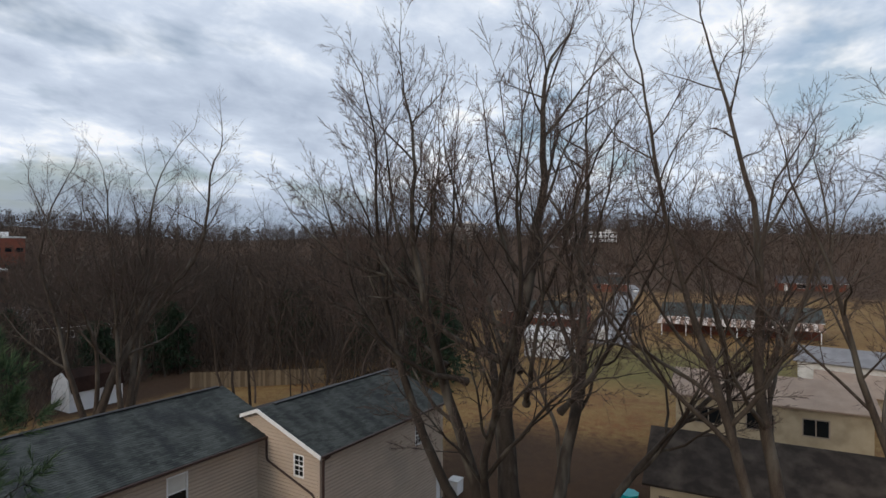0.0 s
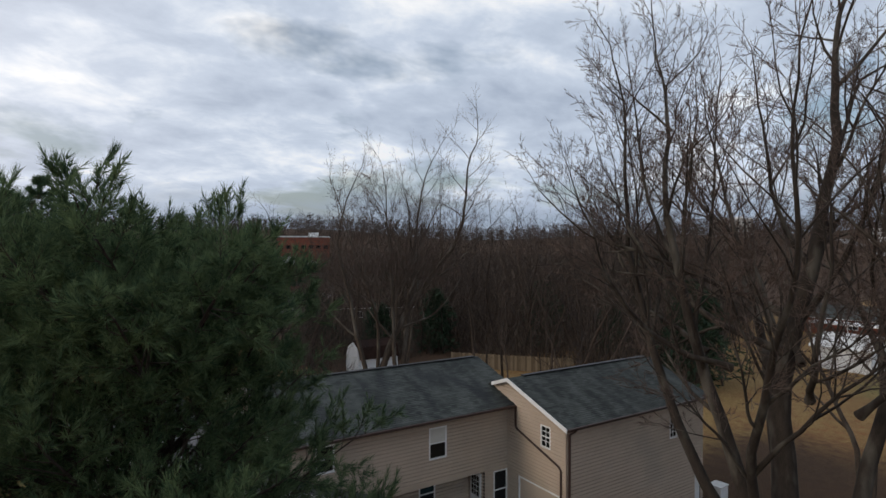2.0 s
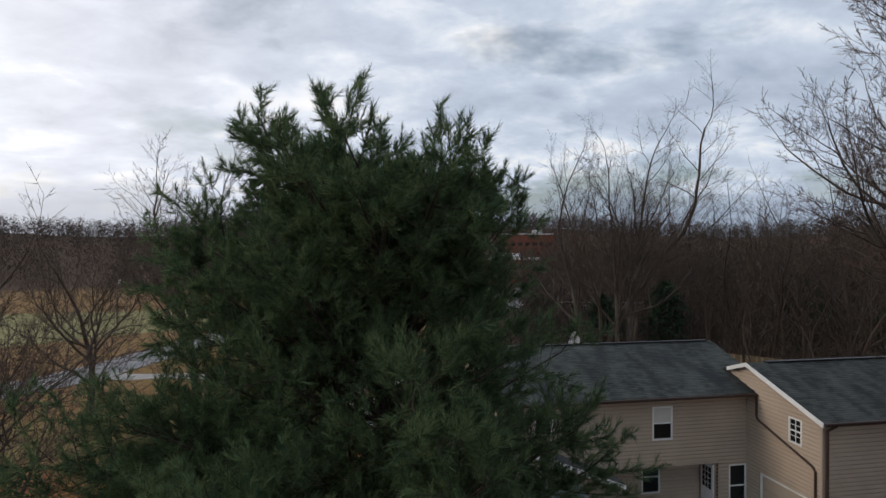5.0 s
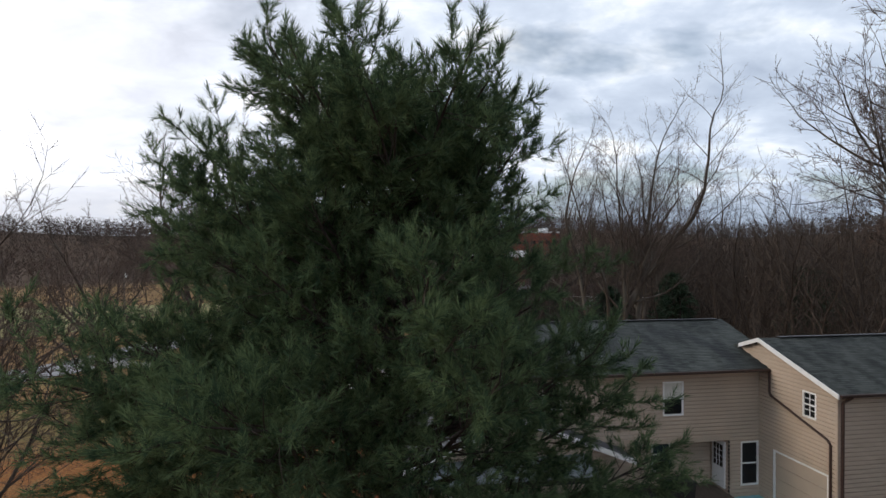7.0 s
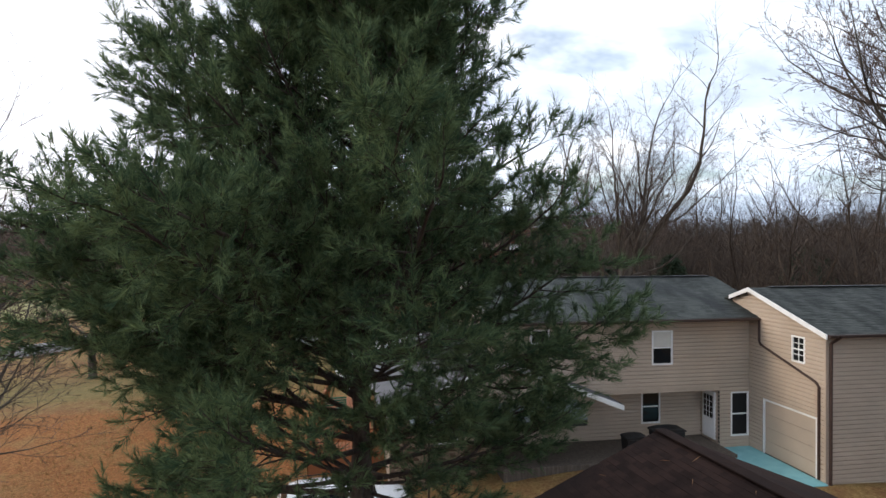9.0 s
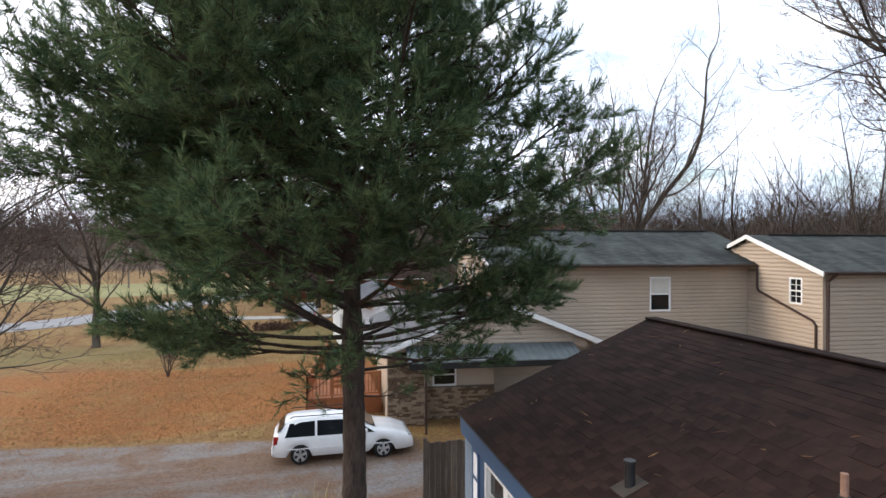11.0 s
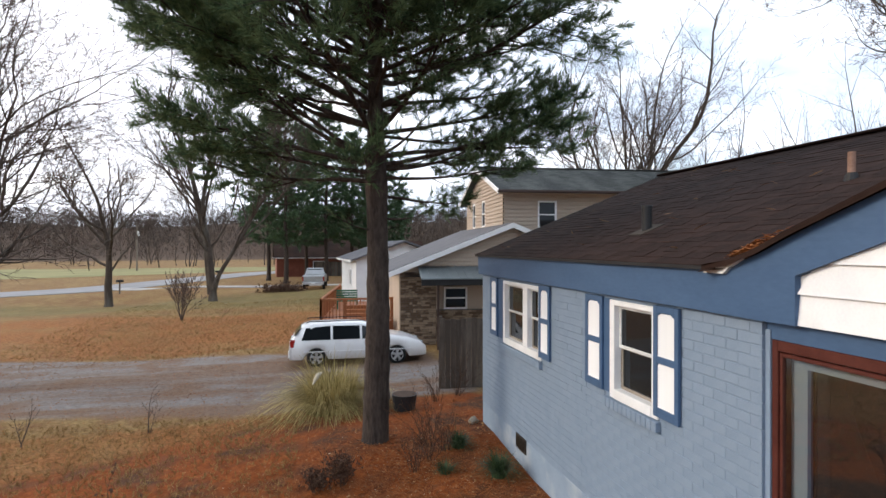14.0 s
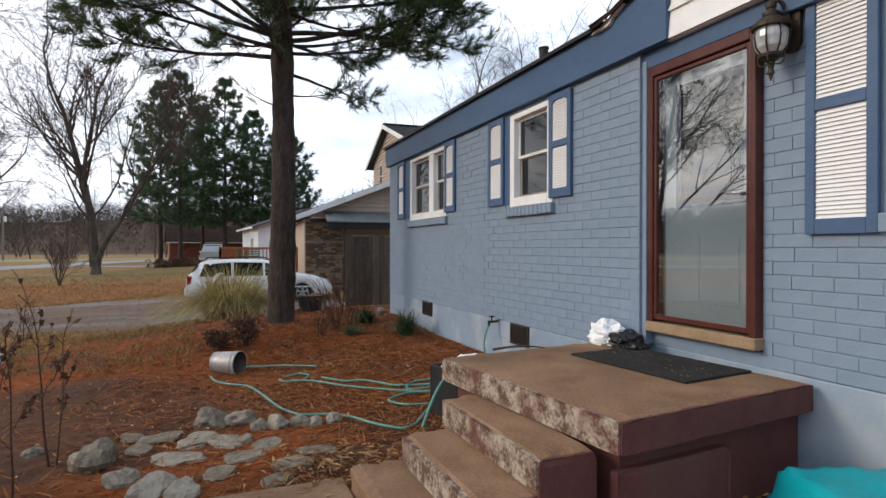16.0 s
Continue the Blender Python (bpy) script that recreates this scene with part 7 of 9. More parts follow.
# ---- vehicles ----
def wheel(parent, x, y, z, r, side, rim=True):
    bm = bmesh.new()
    cyl(bm, (x, y - 0.10, z), (x, y + 0.10, z), r, n=20)
    edges = [e for e in bm.edges if len(e.link_faces) == 2 and e.calc_face_angle(0) > 1.0]
    bmesh.ops.bevel(bm, geom=edges, offset=0.025, segments=2, affect="EDGES")
    w = part("wheel", bm, M["tyre"], parent, smooth=False)
    if rim:
        bm = bmesh.new()
        yo = y + side * 0.098
        cyl(bm, (x, yo - 0.012, z), (x, yo + 0.012, z), r * 0.66, n=20)
        part("rim_back", bm, M["black_plastic"], w)
        for i in range(5):
            a = i * 2 * math.pi / 5 + 0.3
            bm = bmesh.new()
            p = Vector((x, yo + side * 0.016, z))
            q = p + Vector((math.cos(a) * r * 0.62, 0, math.sin(a) * r * 0.62))
            cyl(bm, p, q, 0.035, 0.05, 6)
            part("spoke", bm, M["alloy"], w)
        h = Heap()
        t = np.linspace(0, 2 * np.pi, 21)
        h.tube(np.stack([x + r * 0.64 * np.cos(t), np.full(21, yo + side * 0.01), z + r * 0.64 * np.sin(t)], -1), np.full(21, 0.016), 5)
        h.make("rim", M["alloy"], w)
    return w


def car(label, at, paint, top, wheels=(0.88, 3.62), length=4.67, half=0.87, r=0.315, wagon=True, detail=True, group=""):
    """A car with its tail at x = 0 and its nose at +x. top: rows of (x, height of the roof line)."""
    c = thing("car", label, "car", group, at=at)
    xs = sorted({*np.linspace(0, length, 34).tolist(), *[t[0] for t in top]})
    tx, tz = zip(*top)
    secs = []
    for x in xs:
        zt = float(np.interp(x, tx, tz))
        e = min(x, length - x)
        w = half * (1 - 0.20 * max(0.0, 1 - e / 0.55) ** 2)
        gh_ = smooth01(zt, 0.98, 1.25)
        wr = w * (0.86 * (1 - gh_) + 0.70 * gh_)
        belt = min(0.90, zt - 0.05)
        lo = 0.24 if min(abs(x - wheels[0]), abs(x - wheels[1])) > 0.38 else 0.24 + math.sqrt(max(0, 0.38 ** 2 - min(abs(x - wheels[0]), abs(x - wheels[1])) ** 2)) * 1.05
        lo = min(lo, belt - 0.12)
        secs.append([(0, zt), (wr * 0.62, zt - 0.012), (wr, zt - 0.055 * gh_ - 0.015), (w * 0.97, belt), (w, (belt + lo) / 2 + 0.04), (w * 0.99, lo + 0.03), (w * 0.93, lo), (0, 0.26)])
    V, k = [], 8
    for x, s in zip(xs, secs):
        V += [(x, y, z) for y, z in s] + [(x, -y, z) for y, z in s]
    F_ = []
    for i in range(len(xs) - 1):
        for sgn in (0, 1):
            for j in range(k - 1):
                a = i * 2 * k + sgn * k + j
                b = a + 2 * k
                F_.append((a, b, b + 1, a + 1) if sgn else (a, a + 1, b + 1, b))
    for e in (0, (len(xs) - 1) * 2 * k):
        F_.append([e + j for j in range(k)] + [e + k + j for j in range(k - 1, -1, -1)])
    body = pydata("body", V, F_, paint, c, smooth=True)

    def side_glass(x0, x1, x2, x3, name="side_window"):
        for s in (-1, 1):
            def pt(x, f):
                zt = float(np.interp(x, tx, tz))
                gh_ = smooth01(zt, 0.98, 1.25)
                y1 = half * 0.97
                y2 = half * (0.86 * (1 - gh_) + 0.70 * gh_)
                zb, zz = 0.90, zt - 0.055 * gh_ - 0.015
                return Vector((x, s * (y1 + (y2 - y1) * f + 0.012), zb + (zz - zb) * f))
            q = [pt(x0, 0.02), pt(x1, 0.02), pt(x2, 0.93), pt(x3, 0.93)]
            inn = [p - Vector((0, s * 0.012, 0)) for p in q]
            pydata(name, q + inn, [(0, 1, 2, 3), (4, 7, 6, 5), (0, 4, 5, 1), (1, 5, 6, 2), (2, 6, 7, 3), (3, 7, 4, 0)], M["glass"], body)

    roof_x = [t for t in top if t[1] > 1.3]
    r0, r1 = roof_x[0][0], roof_x[-1][0]
    nose = [t[0] for t in top if t[0] > r1][0]
    cuts = np.linspace(r0 - 0.02, nose - 0.05, 4) if wagon else np.linspace(r0 - 0.1, nose - 0.05, 3)
    for i in range(len(cuts) - 1):
        a, b = cuts[i] + 0.04, cuts[i + 1] - 0.04
        if i == len(cuts) - 2:
            side_glass(a, b, min(b - 0.42, r1 - 0.02), a)
        elif i == 0:
            side_glass(a - 0.05, b, b, a + 0.10)
        else:
            side_glass(a, b, b, a)
    # windscreen and rear glass
    def cross_glass(xa, xb, name):
        za, zb = float(np.interp(xa, tx, tz)), float(np.interp(xb, tx, tz))
        n = Vector((-(zb - za), 0, xb - xa)).normalized() * (1 if xb > xa else -1)
        q = [Vector((xa, -half * 0.66, za)), Vector((xa, half * 0.66, za)), Vector((xb, half * 0.80, zb)), Vector((xb, -half * 0.80, zb))]
        q = [p + n * 0.012 for p in q]
        inn = [p - n * 0.014 for p in q]
        pydata(name, q + inn, [(0, 1, 2, 3), (4, 7, 6, 5), (0, 4, 5, 1), (1, 5, 6, 2), (2, 6, 7, 3), (3, 7, 4, 0)], M["glass"], body)
    cross_glass(r1 + 0.06, nose - 0.06, "windscreen")
    tail = [t[0] for t in top if t[0] < r0][-1]
    cross_glass(r0 - 0.05, tail + 0.06, "rear_window")
    for wx in wheels:
        for s in (-1, 1):
            wheel(c, wx, s * (half - 0.09), r, r, s, rim=detail)
    for s in (-1, 1):
        part("tail_lamp", boxes([(0.02, 0.20, s * half * 0.80 - 0.07, s * half * 0.80 + 0.07, 0.66, 0.92)], 0.02), M["red_lamp"], body)
        part("headlamp", boxes([(length - 0.30, length - 0.10, s * half * 0.66 - 0.14, s * half * 0.66 + 0.12, 0.60, 0.74)], 0.03), M["clear_lamp"], body)
        if detail:
            part("side_strip", boxes([(0.35, length - 0.5, s * (half + 0.004) - 0.008, s * (half + 0.004) + 0.008, 0.50, 0.54)], 0.004), paint, body)
            part("mirror", boxes([(2.95, 3.08, s * (half + 0.06) - 0.07, s * (half + 0.06) + 0.07, 0.93, 1.05)], 0.02), paint, body)
            h = Heap()
            h.tube([(0.55, s * 0.56, 1.455), (0.65, s * 0.56, 1.50), (2.45, s * 0.56, 1.51), (2.55, s * 0.56, 1.46)], [0.016] * 4, 6)
            h.make("roof_rail", M["black_plastic"], body)
            part("door_handle", boxes([(1.50, 1.66, s * (half + 0.012) - 0.012, s * (half + 0.012) + 0.012, 0.79, 0.82), (2.48, 2.64, s * (half + 0.012) - 0.012, s * (half + 0.012) + 0.012, 0.79, 0.82)], 0.004), paint, body)
    part("bumper", boxes([(-0.05, 0.12, -half * 0.80, half * 0.80, 0.30, 0.56)], 0.03), paint, body)
    part("bumper", boxes([(length - 0.12, length + 0.02, -half * 0.78, half * 0.78, 0.26, 0.50)], 0.03), paint, body)
    return c


WAGON = [(0.0, 0.86), (0.10, 0.98), (0.42, 1.36), (0.70, 1.44), (1.5, 1.46), (2.4, 1.44), (2.68, 1.38), (3.42, 1.0), (4.05, 0.90), (4.45, 0.76), (4.67, 0.58)]
SEDAN = [(0.0, 0.80), (0.15, 0.95), (0.75, 1.02), (1.35, 1.38), (1.7, 1.44), (2.3, 1.43), (2.6, 1.36), (3.35, 0.98), (4.0, 0.90), (4.4, 0.76), (4.6, 0.58)]
car("white station wagon parked on the gravel drive", pose(-4.12, 16.65, gz(-2, 16.5) - 0.01), M["car_white"], WAGON, group="parked cars")

# pickup at the head of the concrete drive, tail to the house
tk = thing("pickup_truck", "silver pickup truck with a crew cab", "pickup truck", "parked cars", at=pose(-3.45, 46.6, gz(-3.4, 47), 0, 0, -4))
part("bed", boxes([(-0.93, 0.93, 0.0, 2.0, 0.55, 1.22)], 0.05), M["car_silver"], tk)
bm = bmesh.new()
prism(bm, [(2.0, 0.55), (5.4, 0.55), (5.4, 1.05), (4.2, 1.16), (3.7, 1.22), (2.0, 1.22)], "x", -0.93, 0.93)
part("body", bm, M["car_silver"], tk)
bm = bmesh.new()
v0 = [(-0.90, 2.02, 1.2), (0.90, 2.02, 1.2), (0.90, 4.0, 1.2), (-0.90, 4.0, 1.2), (-0.70, 2.2, 1.82), (0.70, 2.2, 1.82), (0.70, 3.35, 1.80), (-0.70, 3.35, 1.80)]
vv = [bm.verts.new(v) for v in v0]
for q in ((0, 3, 2, 1), (4, 5, 6, 7), (0, 1, 5, 4), (1, 2, 6, 5), (2, 3, 7, 6), (3, 0, 4, 7)):
    bm.faces.new([vv[i] for i in q])
bmesh.ops.bevel(bm, geom=bm.edges[:], offset=0.04, segments=2, affect="EDGES")
cab = part("cab", bm, M["car_silver"], tk)
pydata("rear_window", [(-0.72, 2.045, 1.27), (0.72, 2.045, 1.27), (0.62, 2.17, 1.72), (-0.62, 2.17, 1.72)], [(0, 1, 2, 3)], M["glass"], cab)
for s in (-1, 1):
    part("tail_lamp", boxes([(s * 0.88 - 0.06, s * 0.88 + 0.06, -0.02, 0.06, 0.78, 1.14)], 0.01), M["red_lamp"], tk)
    pydata("side_window", [(s * 0.895, 2.3, 1.26), (s * 0.895, 3.7, 1.26), (s * 0.735, 3.2, 1.73), (s * 0.735, 2.4, 1.74)], [(0, 1, 2, 3) if s > 0 else (3, 2, 1, 0)], M["glass"], cab)
part("bumper", boxes([(-0.9, 0.9, -0.14, 0.0, 0.46, 0.66)], 0.03), M["alloy"], tk)
part("number_plate", boxes([(-0.16, 0.16, -0.155, -0.142, 0.50, 0.62)]), M["white"], tk)
part("tailgate", boxes([(-0.78, 0.78, -0.03, 0.01, 0.66, 1.18)], 0.02), M["car_silver"], tk)
for s in (-1, 1):
    for yy in (1.0, 4.6):
        bm = bmesh.new()
        cyl(bm, (s * 0.72, yy, 0.38), (s * 0.95, yy, 0.38), 0.38, n=18)
        part("wheel", bm, M["tyre"], tk)

# ---- things in the front yard ----
def blades(h, rng, n, base_r, length, width, curl, flat=1.0):
    """Arching grass blades from one clump."""
    a = rng.uniform(0, 2 * np.pi, n)
    r = base_r * np.sqrt(rng.random(n))
    L = length * rng.uniform(0.55, 1.15, n)
    out = rng.uniform(0.15, 1.0, n) * curl
    k = 6
    t = np.linspace(0, 1, k)[None]
    rad = r[:, None] + L[:, None] * out[:, None] * t ** 1.6 * flat
    z = L[:, None] * (t * (1.05 - 0.25 * out[:, None]) - out[:, None] * 0.85 * t ** 3)
    tw = rng.normal(0, 0.25, n)[:, None] * t
    ang = a[:, None] + tw
    P = np.stack([rad * np.cos(ang), rad * np.sin(ang), np.maximum(z, 0.01)], -1)
    w = width * rng.uniform(0.6, 1.2, n)[:, None] * (1 - 0.85 * t)
    side = np.stack([-np.sin(ang), np.cos(ang), np.zeros_like(ang)], -1) * w[..., None] / 2
    V = np.stack([P - side, P + side], 2)
    base = (np.arange(n) * k * 2)[:, None, None]
    i = np.arange(k - 1)[None, :, None] * 2
    q = np.array([0, 1, 3, 2])[None, None]
    h.add(V.reshape(-1, 3), (base + i + q).reshape(-1, 4))


rng = np.random.default_rng(21)
pg = thing("pampas_grass", "straw-coloured clump of pampas grass with a fallen plume", "ornamental grass", at=pose(-2.95, 9.55, gz(-2.95, 9.55)))
h = Heap()
blades(h, rng, 2300, 0.55, 1.55, 0.021, 1.28, 0.95)
h.make("foliage", M["grass_pampas"], pg)
h = Heap()
for a, L in ((4.3, 1.15),):
    t = np.linspace(0, 1, 7)
    h.tube(np.stack([np.cos(a) * (0.45 + 0.5 * t), np.sin(a) * (0.45 + 0.5 * t), 0.98 + 0.06 * np.sin(t * 3) - 0.16 * t], -1), 0.012 + 0.04 * np.sin(t * np.pi), 7)
h.make("plume", M["plume"], pg)


def clump(name, label, x, y, n, length, width, mat, curl=0.9, r=0.12, group=""):
    t = thing(name, label, "plant", group, at=pose(x, y, gz(x, y)))
    h = Heap()
    blades(h, np.random.default_rng(int(abs(x * 100 + y * 37))), n, r, length, width, curl)
    h.make("foliage", mat, t)
    return t


clump("liriope", "dark green strappy border plant by the foundation", -0.46, 4.85, 420, 0.50, 0.018, M["liriope"], group="border plants")
clump("liriope", "dark green strappy border plant by the foundation", -0.80, 6.1, 260, 0.40, 0.018, M["liriope"], group="border plants")
clump("liriope", "dark green strappy border plant by the foundation", -1.25, 5.2, 120, 0.26, 0.016, M["liriope"], group="border plants")


def dead_plant(label, x, y, hgt, n, seed, dense):
    t = thing("dead_plant", label, "plant", "withered plants", at=pose(x, y, gz(x, y)))
    rr = np.random.default_rng(seed)
    h = Heap()
    rows = [(rr.normal(0, 0.05), rr.normal(0, 0.05), -0.05, rr.normal(0, 0.3), rr.normal(0, 0.3), 1, hgt * rr.uniform(0.6, 1.1), 0.007) for _ in range(n)]
    for pts, rad in grow(seed, rows, kids=(4, 3) if dense else (2, 2), seg=(4, 3, 2), ratio=(0.45, 0.5), ang=(0.7, 0.7), upward=(0.02, 0.03), jitter=(0.1, 0.15), rmin=0.003):
        h.add(*tubes(pts, rad, 3))
    if dense:
        P = np.stack([rr.normal(0, 0.10, 240), rr.normal(0, 0.10, 240), hgt * rr.uniform(0.25, 1.0, 240)], -1)
        tufts_mesh(h, P, norm(rr.normal(0, 1, (240, 3))), rr, 6, 0.05, 0.02)
    h.make("growth", M["dry_plant"], t, smooth=False)


dead_plant("withered brown chrysanthemum in the straw", -2.88, 5.35, 0.42, 16, 61, True)
dead_plant("withered brown chrysanthemum in the straw", -3.25, 5.3, 0.30, 14, 62, True)
for i, (x, y, hh) in enumerate(((-1.42, 5.7, 0.7), (-1.3, 6.2, 0.8), (-1.05, 6.0, 0.6), (-0.5, 9.2, 0.7), (0.1, 9.8, 0.8), (-1.7, 5.4, 0.5))):
    dead_plant("dry brown perennial stalks", x, y, hh, 12, 70 + i, False)
for i, (x, y, hh) in enumerate(((-9.1, 9.4, 0.85), (-6.85, 9.85, 0.8), (-9.8, 6.2, 0.6))):
    t = thing("sapling", "thin leafless sapling in the yard", "sapling", "saplings", at=pose(x, y, gz(x, y)))
    h = Heap()
    for pts, rad in grow(90 + i, [(0, 0, -0.05, rw.uniform(-.15, .15), rw.uniform(-.15, .15), 1, hh, 0.014), (0.03, 0.02, -0.05, rw.uniform(-.3, .3), rw.uniform(-.3, .3), 1, hh * 0.7, 0.010)], kids=(5, 3), seg=(6, 3, 2), ratio=(0.35, 0.5), ang=(0.7, 0.6), upward=(0.02, 0.05), jitter=(0.07, 0.12), rmin=0.003):
        h.add(*tubes(pts, rad, 4))
    h.make("stem", M["twig"], t)

# wooden privacy fence past the house corner
fence = thing("wood_fence", "weathered grey board fence panel beside the house", "fence", at=pose(-0.06, 10.9, gz(0.4, 10.9), 0, 0, -6))
for i in range(10):
    x0 = i * 0.142
    part("board", boxes([(x0, x0 + 0.136, random.uniform(-0.008, 0.004), 0.022, -0.1, 1.84 + random.uniform(-0.03, 0.03))], 0.004), M["wood_grey"], fence)
part("rail", boxes([(0, 1.42, 0.022, 0.06, 0.4, 0.49), (0, 1.42, 0.022, 0.06, 1.4, 1.49)]), M["wood_grey"], fence)
part("post", boxes([(-0.02, 0.07, 0.06, 0.15, -0.3, 1.9)], 0.006), M["wood_grey"], fence)
part("post", boxes([(1.34, 1.43, 0.06, 0.15, -0.3, 1.9)], 0.006), M["wood_grey"], fence)

pot = thing("plant_pot", "black nursery tub of dead stems", "plant pot", at=pose(-1.35, 8.75, gz(-1.35, 8.75)))
bm = bmesh.new()
cyl(bm, (0, 0, -0.02), (0, 0, 0.34), 0.23, 0.28, 18, caps=True)
part("tub", bm, M["black_plastic"], pot)
bm = bmesh.new()
cyl(bm, (0, 0, 0.30), (0, 0, 0.345), 0.255, n=18)
part("soil", bm, M["soil"], pot)

# bucket on its side
bk = thing("bucket", "dented grey metal bucket lying on its side", "bucket", at=pose(-3.17, 3.98, gz(-3.17, 3.98) + 0.15, 0, 0, -36) @ pose(0, 0, 0, 0, 90, 0))
prof = [(0.0, -0.17), (0.125, -0.17), (0.130, -0.15), (0.150, 0.16), (0.158, 0.165), (0.158, 0.185), (0.148, 0.185), (0.140, 0.14), (0.118, -0.145), (0.0, -0.145)]
a = np.linspace(0, 2 * np.pi, 25)[:-1]
n_ = len(a)
# the inner faces are coloured dark so that the mouth reads as shaded
for nm, span, mat_ in (("pail", prof[:7], M["steel"]), ("lining", prof[6:], M["bucket_in"])):
    V = np.array([[(r * np.cos(t), r * np.sin(t), z) for t in a] for r, z in span])
    i, j = np.meshgrid(np.arange(len(span) - 1), np.arange(n_), indexing="ij")
    q = np.stack([i * n_ + j, i * n_ + (j + 1) % n_, (i + 1) * n_ + (j + 1) % n_, (i + 1) * n_ + j], -1).reshape(-1, 4)
    h = Heap()
    h.add(V.reshape(-1, 3), q)
    h.make(nm, mat_, bk, "" if nm == "pail" else "inside coloured dark as if shaded")
bm = bmesh.new()
cyl(bm, (0, 0, 0.10), (0, 0, 0.125), 0.151, 0.153, 24, caps=False)
cyl(bm, (0, 0, -0.165), (0, 0, -0.15), 0.134, 0.136, 24, caps=False)
part("band", bm, M["steel"], bk)
h = Heap()
t = np.linspace(0, np.pi, 14)
h.tube(np.stack([0.15 * np.cos(t), 0.05 + 0.13 * np.sin(t), 0.17 + 0.05 * np.sin(t)], -1), np.full(14, 0.004), 5)
h.make("handle", M["bronze"], bk)

# garden hose: several runs of one hose over the straw
hose = thing("garden_hose", "pale teal garden hose trailing over the straw", "garden hose")
runs = [[(-0.62, 1.55), (-1.02, 1.60), (-1.30, 1.38), (-1.55, 1.05), (-1.72, 0.80), (-1.87, 0.69), (-2.07, .96), (-2.2, 1.23), (-2.4, 1.4), (-2.62, 1.45), (-2.76, 1.75), (-2.88, 2.44), (-2.97, 2.92), (-3.2, 3.21), (-3.33, 3.51), (-3.36, 3.8)],
        [(-2.92, 4.2), (-2.48, 3.98), (-2.11, 3.53)], [(-2.57, 3.15), (-2.36, 3.27), (-2.27, 3.04), (-2.4, 2.79), (-2.6, 2.89), (-2.62, 3.05)],
        [(-2.17, 2.81), (-1.98, 2.44), (-1.8, 2.42), (-1.54, 1.97), (-1.21, 1.83), (-0.9, 1.80), (-0.5, 2.1)], [(-1.0, 1.95), (-1.25, 1.72), (-1.5, 1.80), (-1.35, 2.02), (-1.0, 1.98), (-0.75, 1.7)],
        [(-1.05, 1.28), (-1.35, 1.22), (-1.66, 1.34), (-1.78, 1.56), (-1.5, 1.70), (-1.2, 1.58), (-1.02, 1.42)], [(-1.0, 1.52), (-1.35, 1.62), (-1.75, 1.98), (-2.05, 2.30), (-2.30, 2.72), (-2.5, 2.9)]]
for run in runs:
    P = np.array(run)
    t = np.linspace(0, len(P) - 1, len(P) * 8)
    X, Y = np.interp(t, range(len(P)), P[:, 0]), np.interp(t, range(len(P)), P[:, 1])
    for _ in range(8):
        X[1:-1] = (X[:-2] + 2 * X[1:-1] + X[2:]) / 4
        Y[1:-1] = (Y[:-2] + 2 * Y[1:-1] + Y[2:]) / 4
    h = Heap()
    h.tube(np.stack([X, Y, ground_z(X, Y) + 0.022], -1), np.full(len(t), 0.0125), 7)
    h.make("run", M["hose"], hose)
h = Heap()
t = np.linspace(0, 1, 16)
h.tube(np.stack([-0.10 - 0.10 * np.sin(t * 2.4), 2.62 - 0.10 * t, 0.44 - 0.42 * t], -1), np.full(16, 0.012), 7)
h.make("run", M["hose"], hose)
h = Heap()
t = np.linspace(0, 1, 18)
h.tube(np.stack([-1.32 - 0.52 * t, 0.70 - 0.36 * t, 0.30 + 0.16 * np.sin(t * 2.6) - 0.36 * t ** 1.6], -1), np.full(18, 0.0135), 7)
h.make("run", M["hose"], hose)
fc = thing("outdoor_tap", "brass garden tap on the foundation wall", "tap")
bm = bmesh.new()
cyl(bm, (WX + 0.02, 2.62, 0.48), (-0.10, 2.62, 0.47), 0.016, n=8)
cyl(bm, (-0.10, 2.62, 0.49), (-0.10, 2.62, 0.42), 0.018, n=8)
cyl(bm, (-0.06, 2.62, 0.48), (-0.06, 2.62, 0.54), 0.010, n=8)
part("spout", bm, M["bronze"], fc)
bm = bmesh.new()
cyl(bm, (-0.06, 2.62, 0.535), (-0.06, 2.62, 0.55), 0.034, n=10)
part("tap_handle", bm, M["bronze"], fc)


def rock(label, x, y, sx, sy, sz, seed, flat=False, sink=0.3):
    bm = bmesh.new()
    bmesh.ops.create_icosphere(bm, subdivisions=3, radius=1.0)
    off = Vector((seed * 1.7, seed * 0.9, seed * 2.3))
    for v in bm.verts:
        d = 1 + 0.42 * noise.noise(v.co * 1.1 + off) + 0.20 * noise.noise(v.co * 2.7 + off) + 0.07 * noise.noise(v.co * 6.5 + off)
        v.co *= d
        if flat:
            v.co.z = max(min(v.co.z, 0.45), -0.6)
        v.co = Vector((v.co.x * sx, v.co.y * sy, v.co.z * sz))
    ob = new("rock", mesh_of(bm, "rock", M["stone"], smooth=False))
    ob.matrix_world = pose(x, y, gz(x, y) + sz * (0.5 - sink), 0, 0, seed * 47 % 360)
    return tagged(ob, label, "rock", "border rocks")


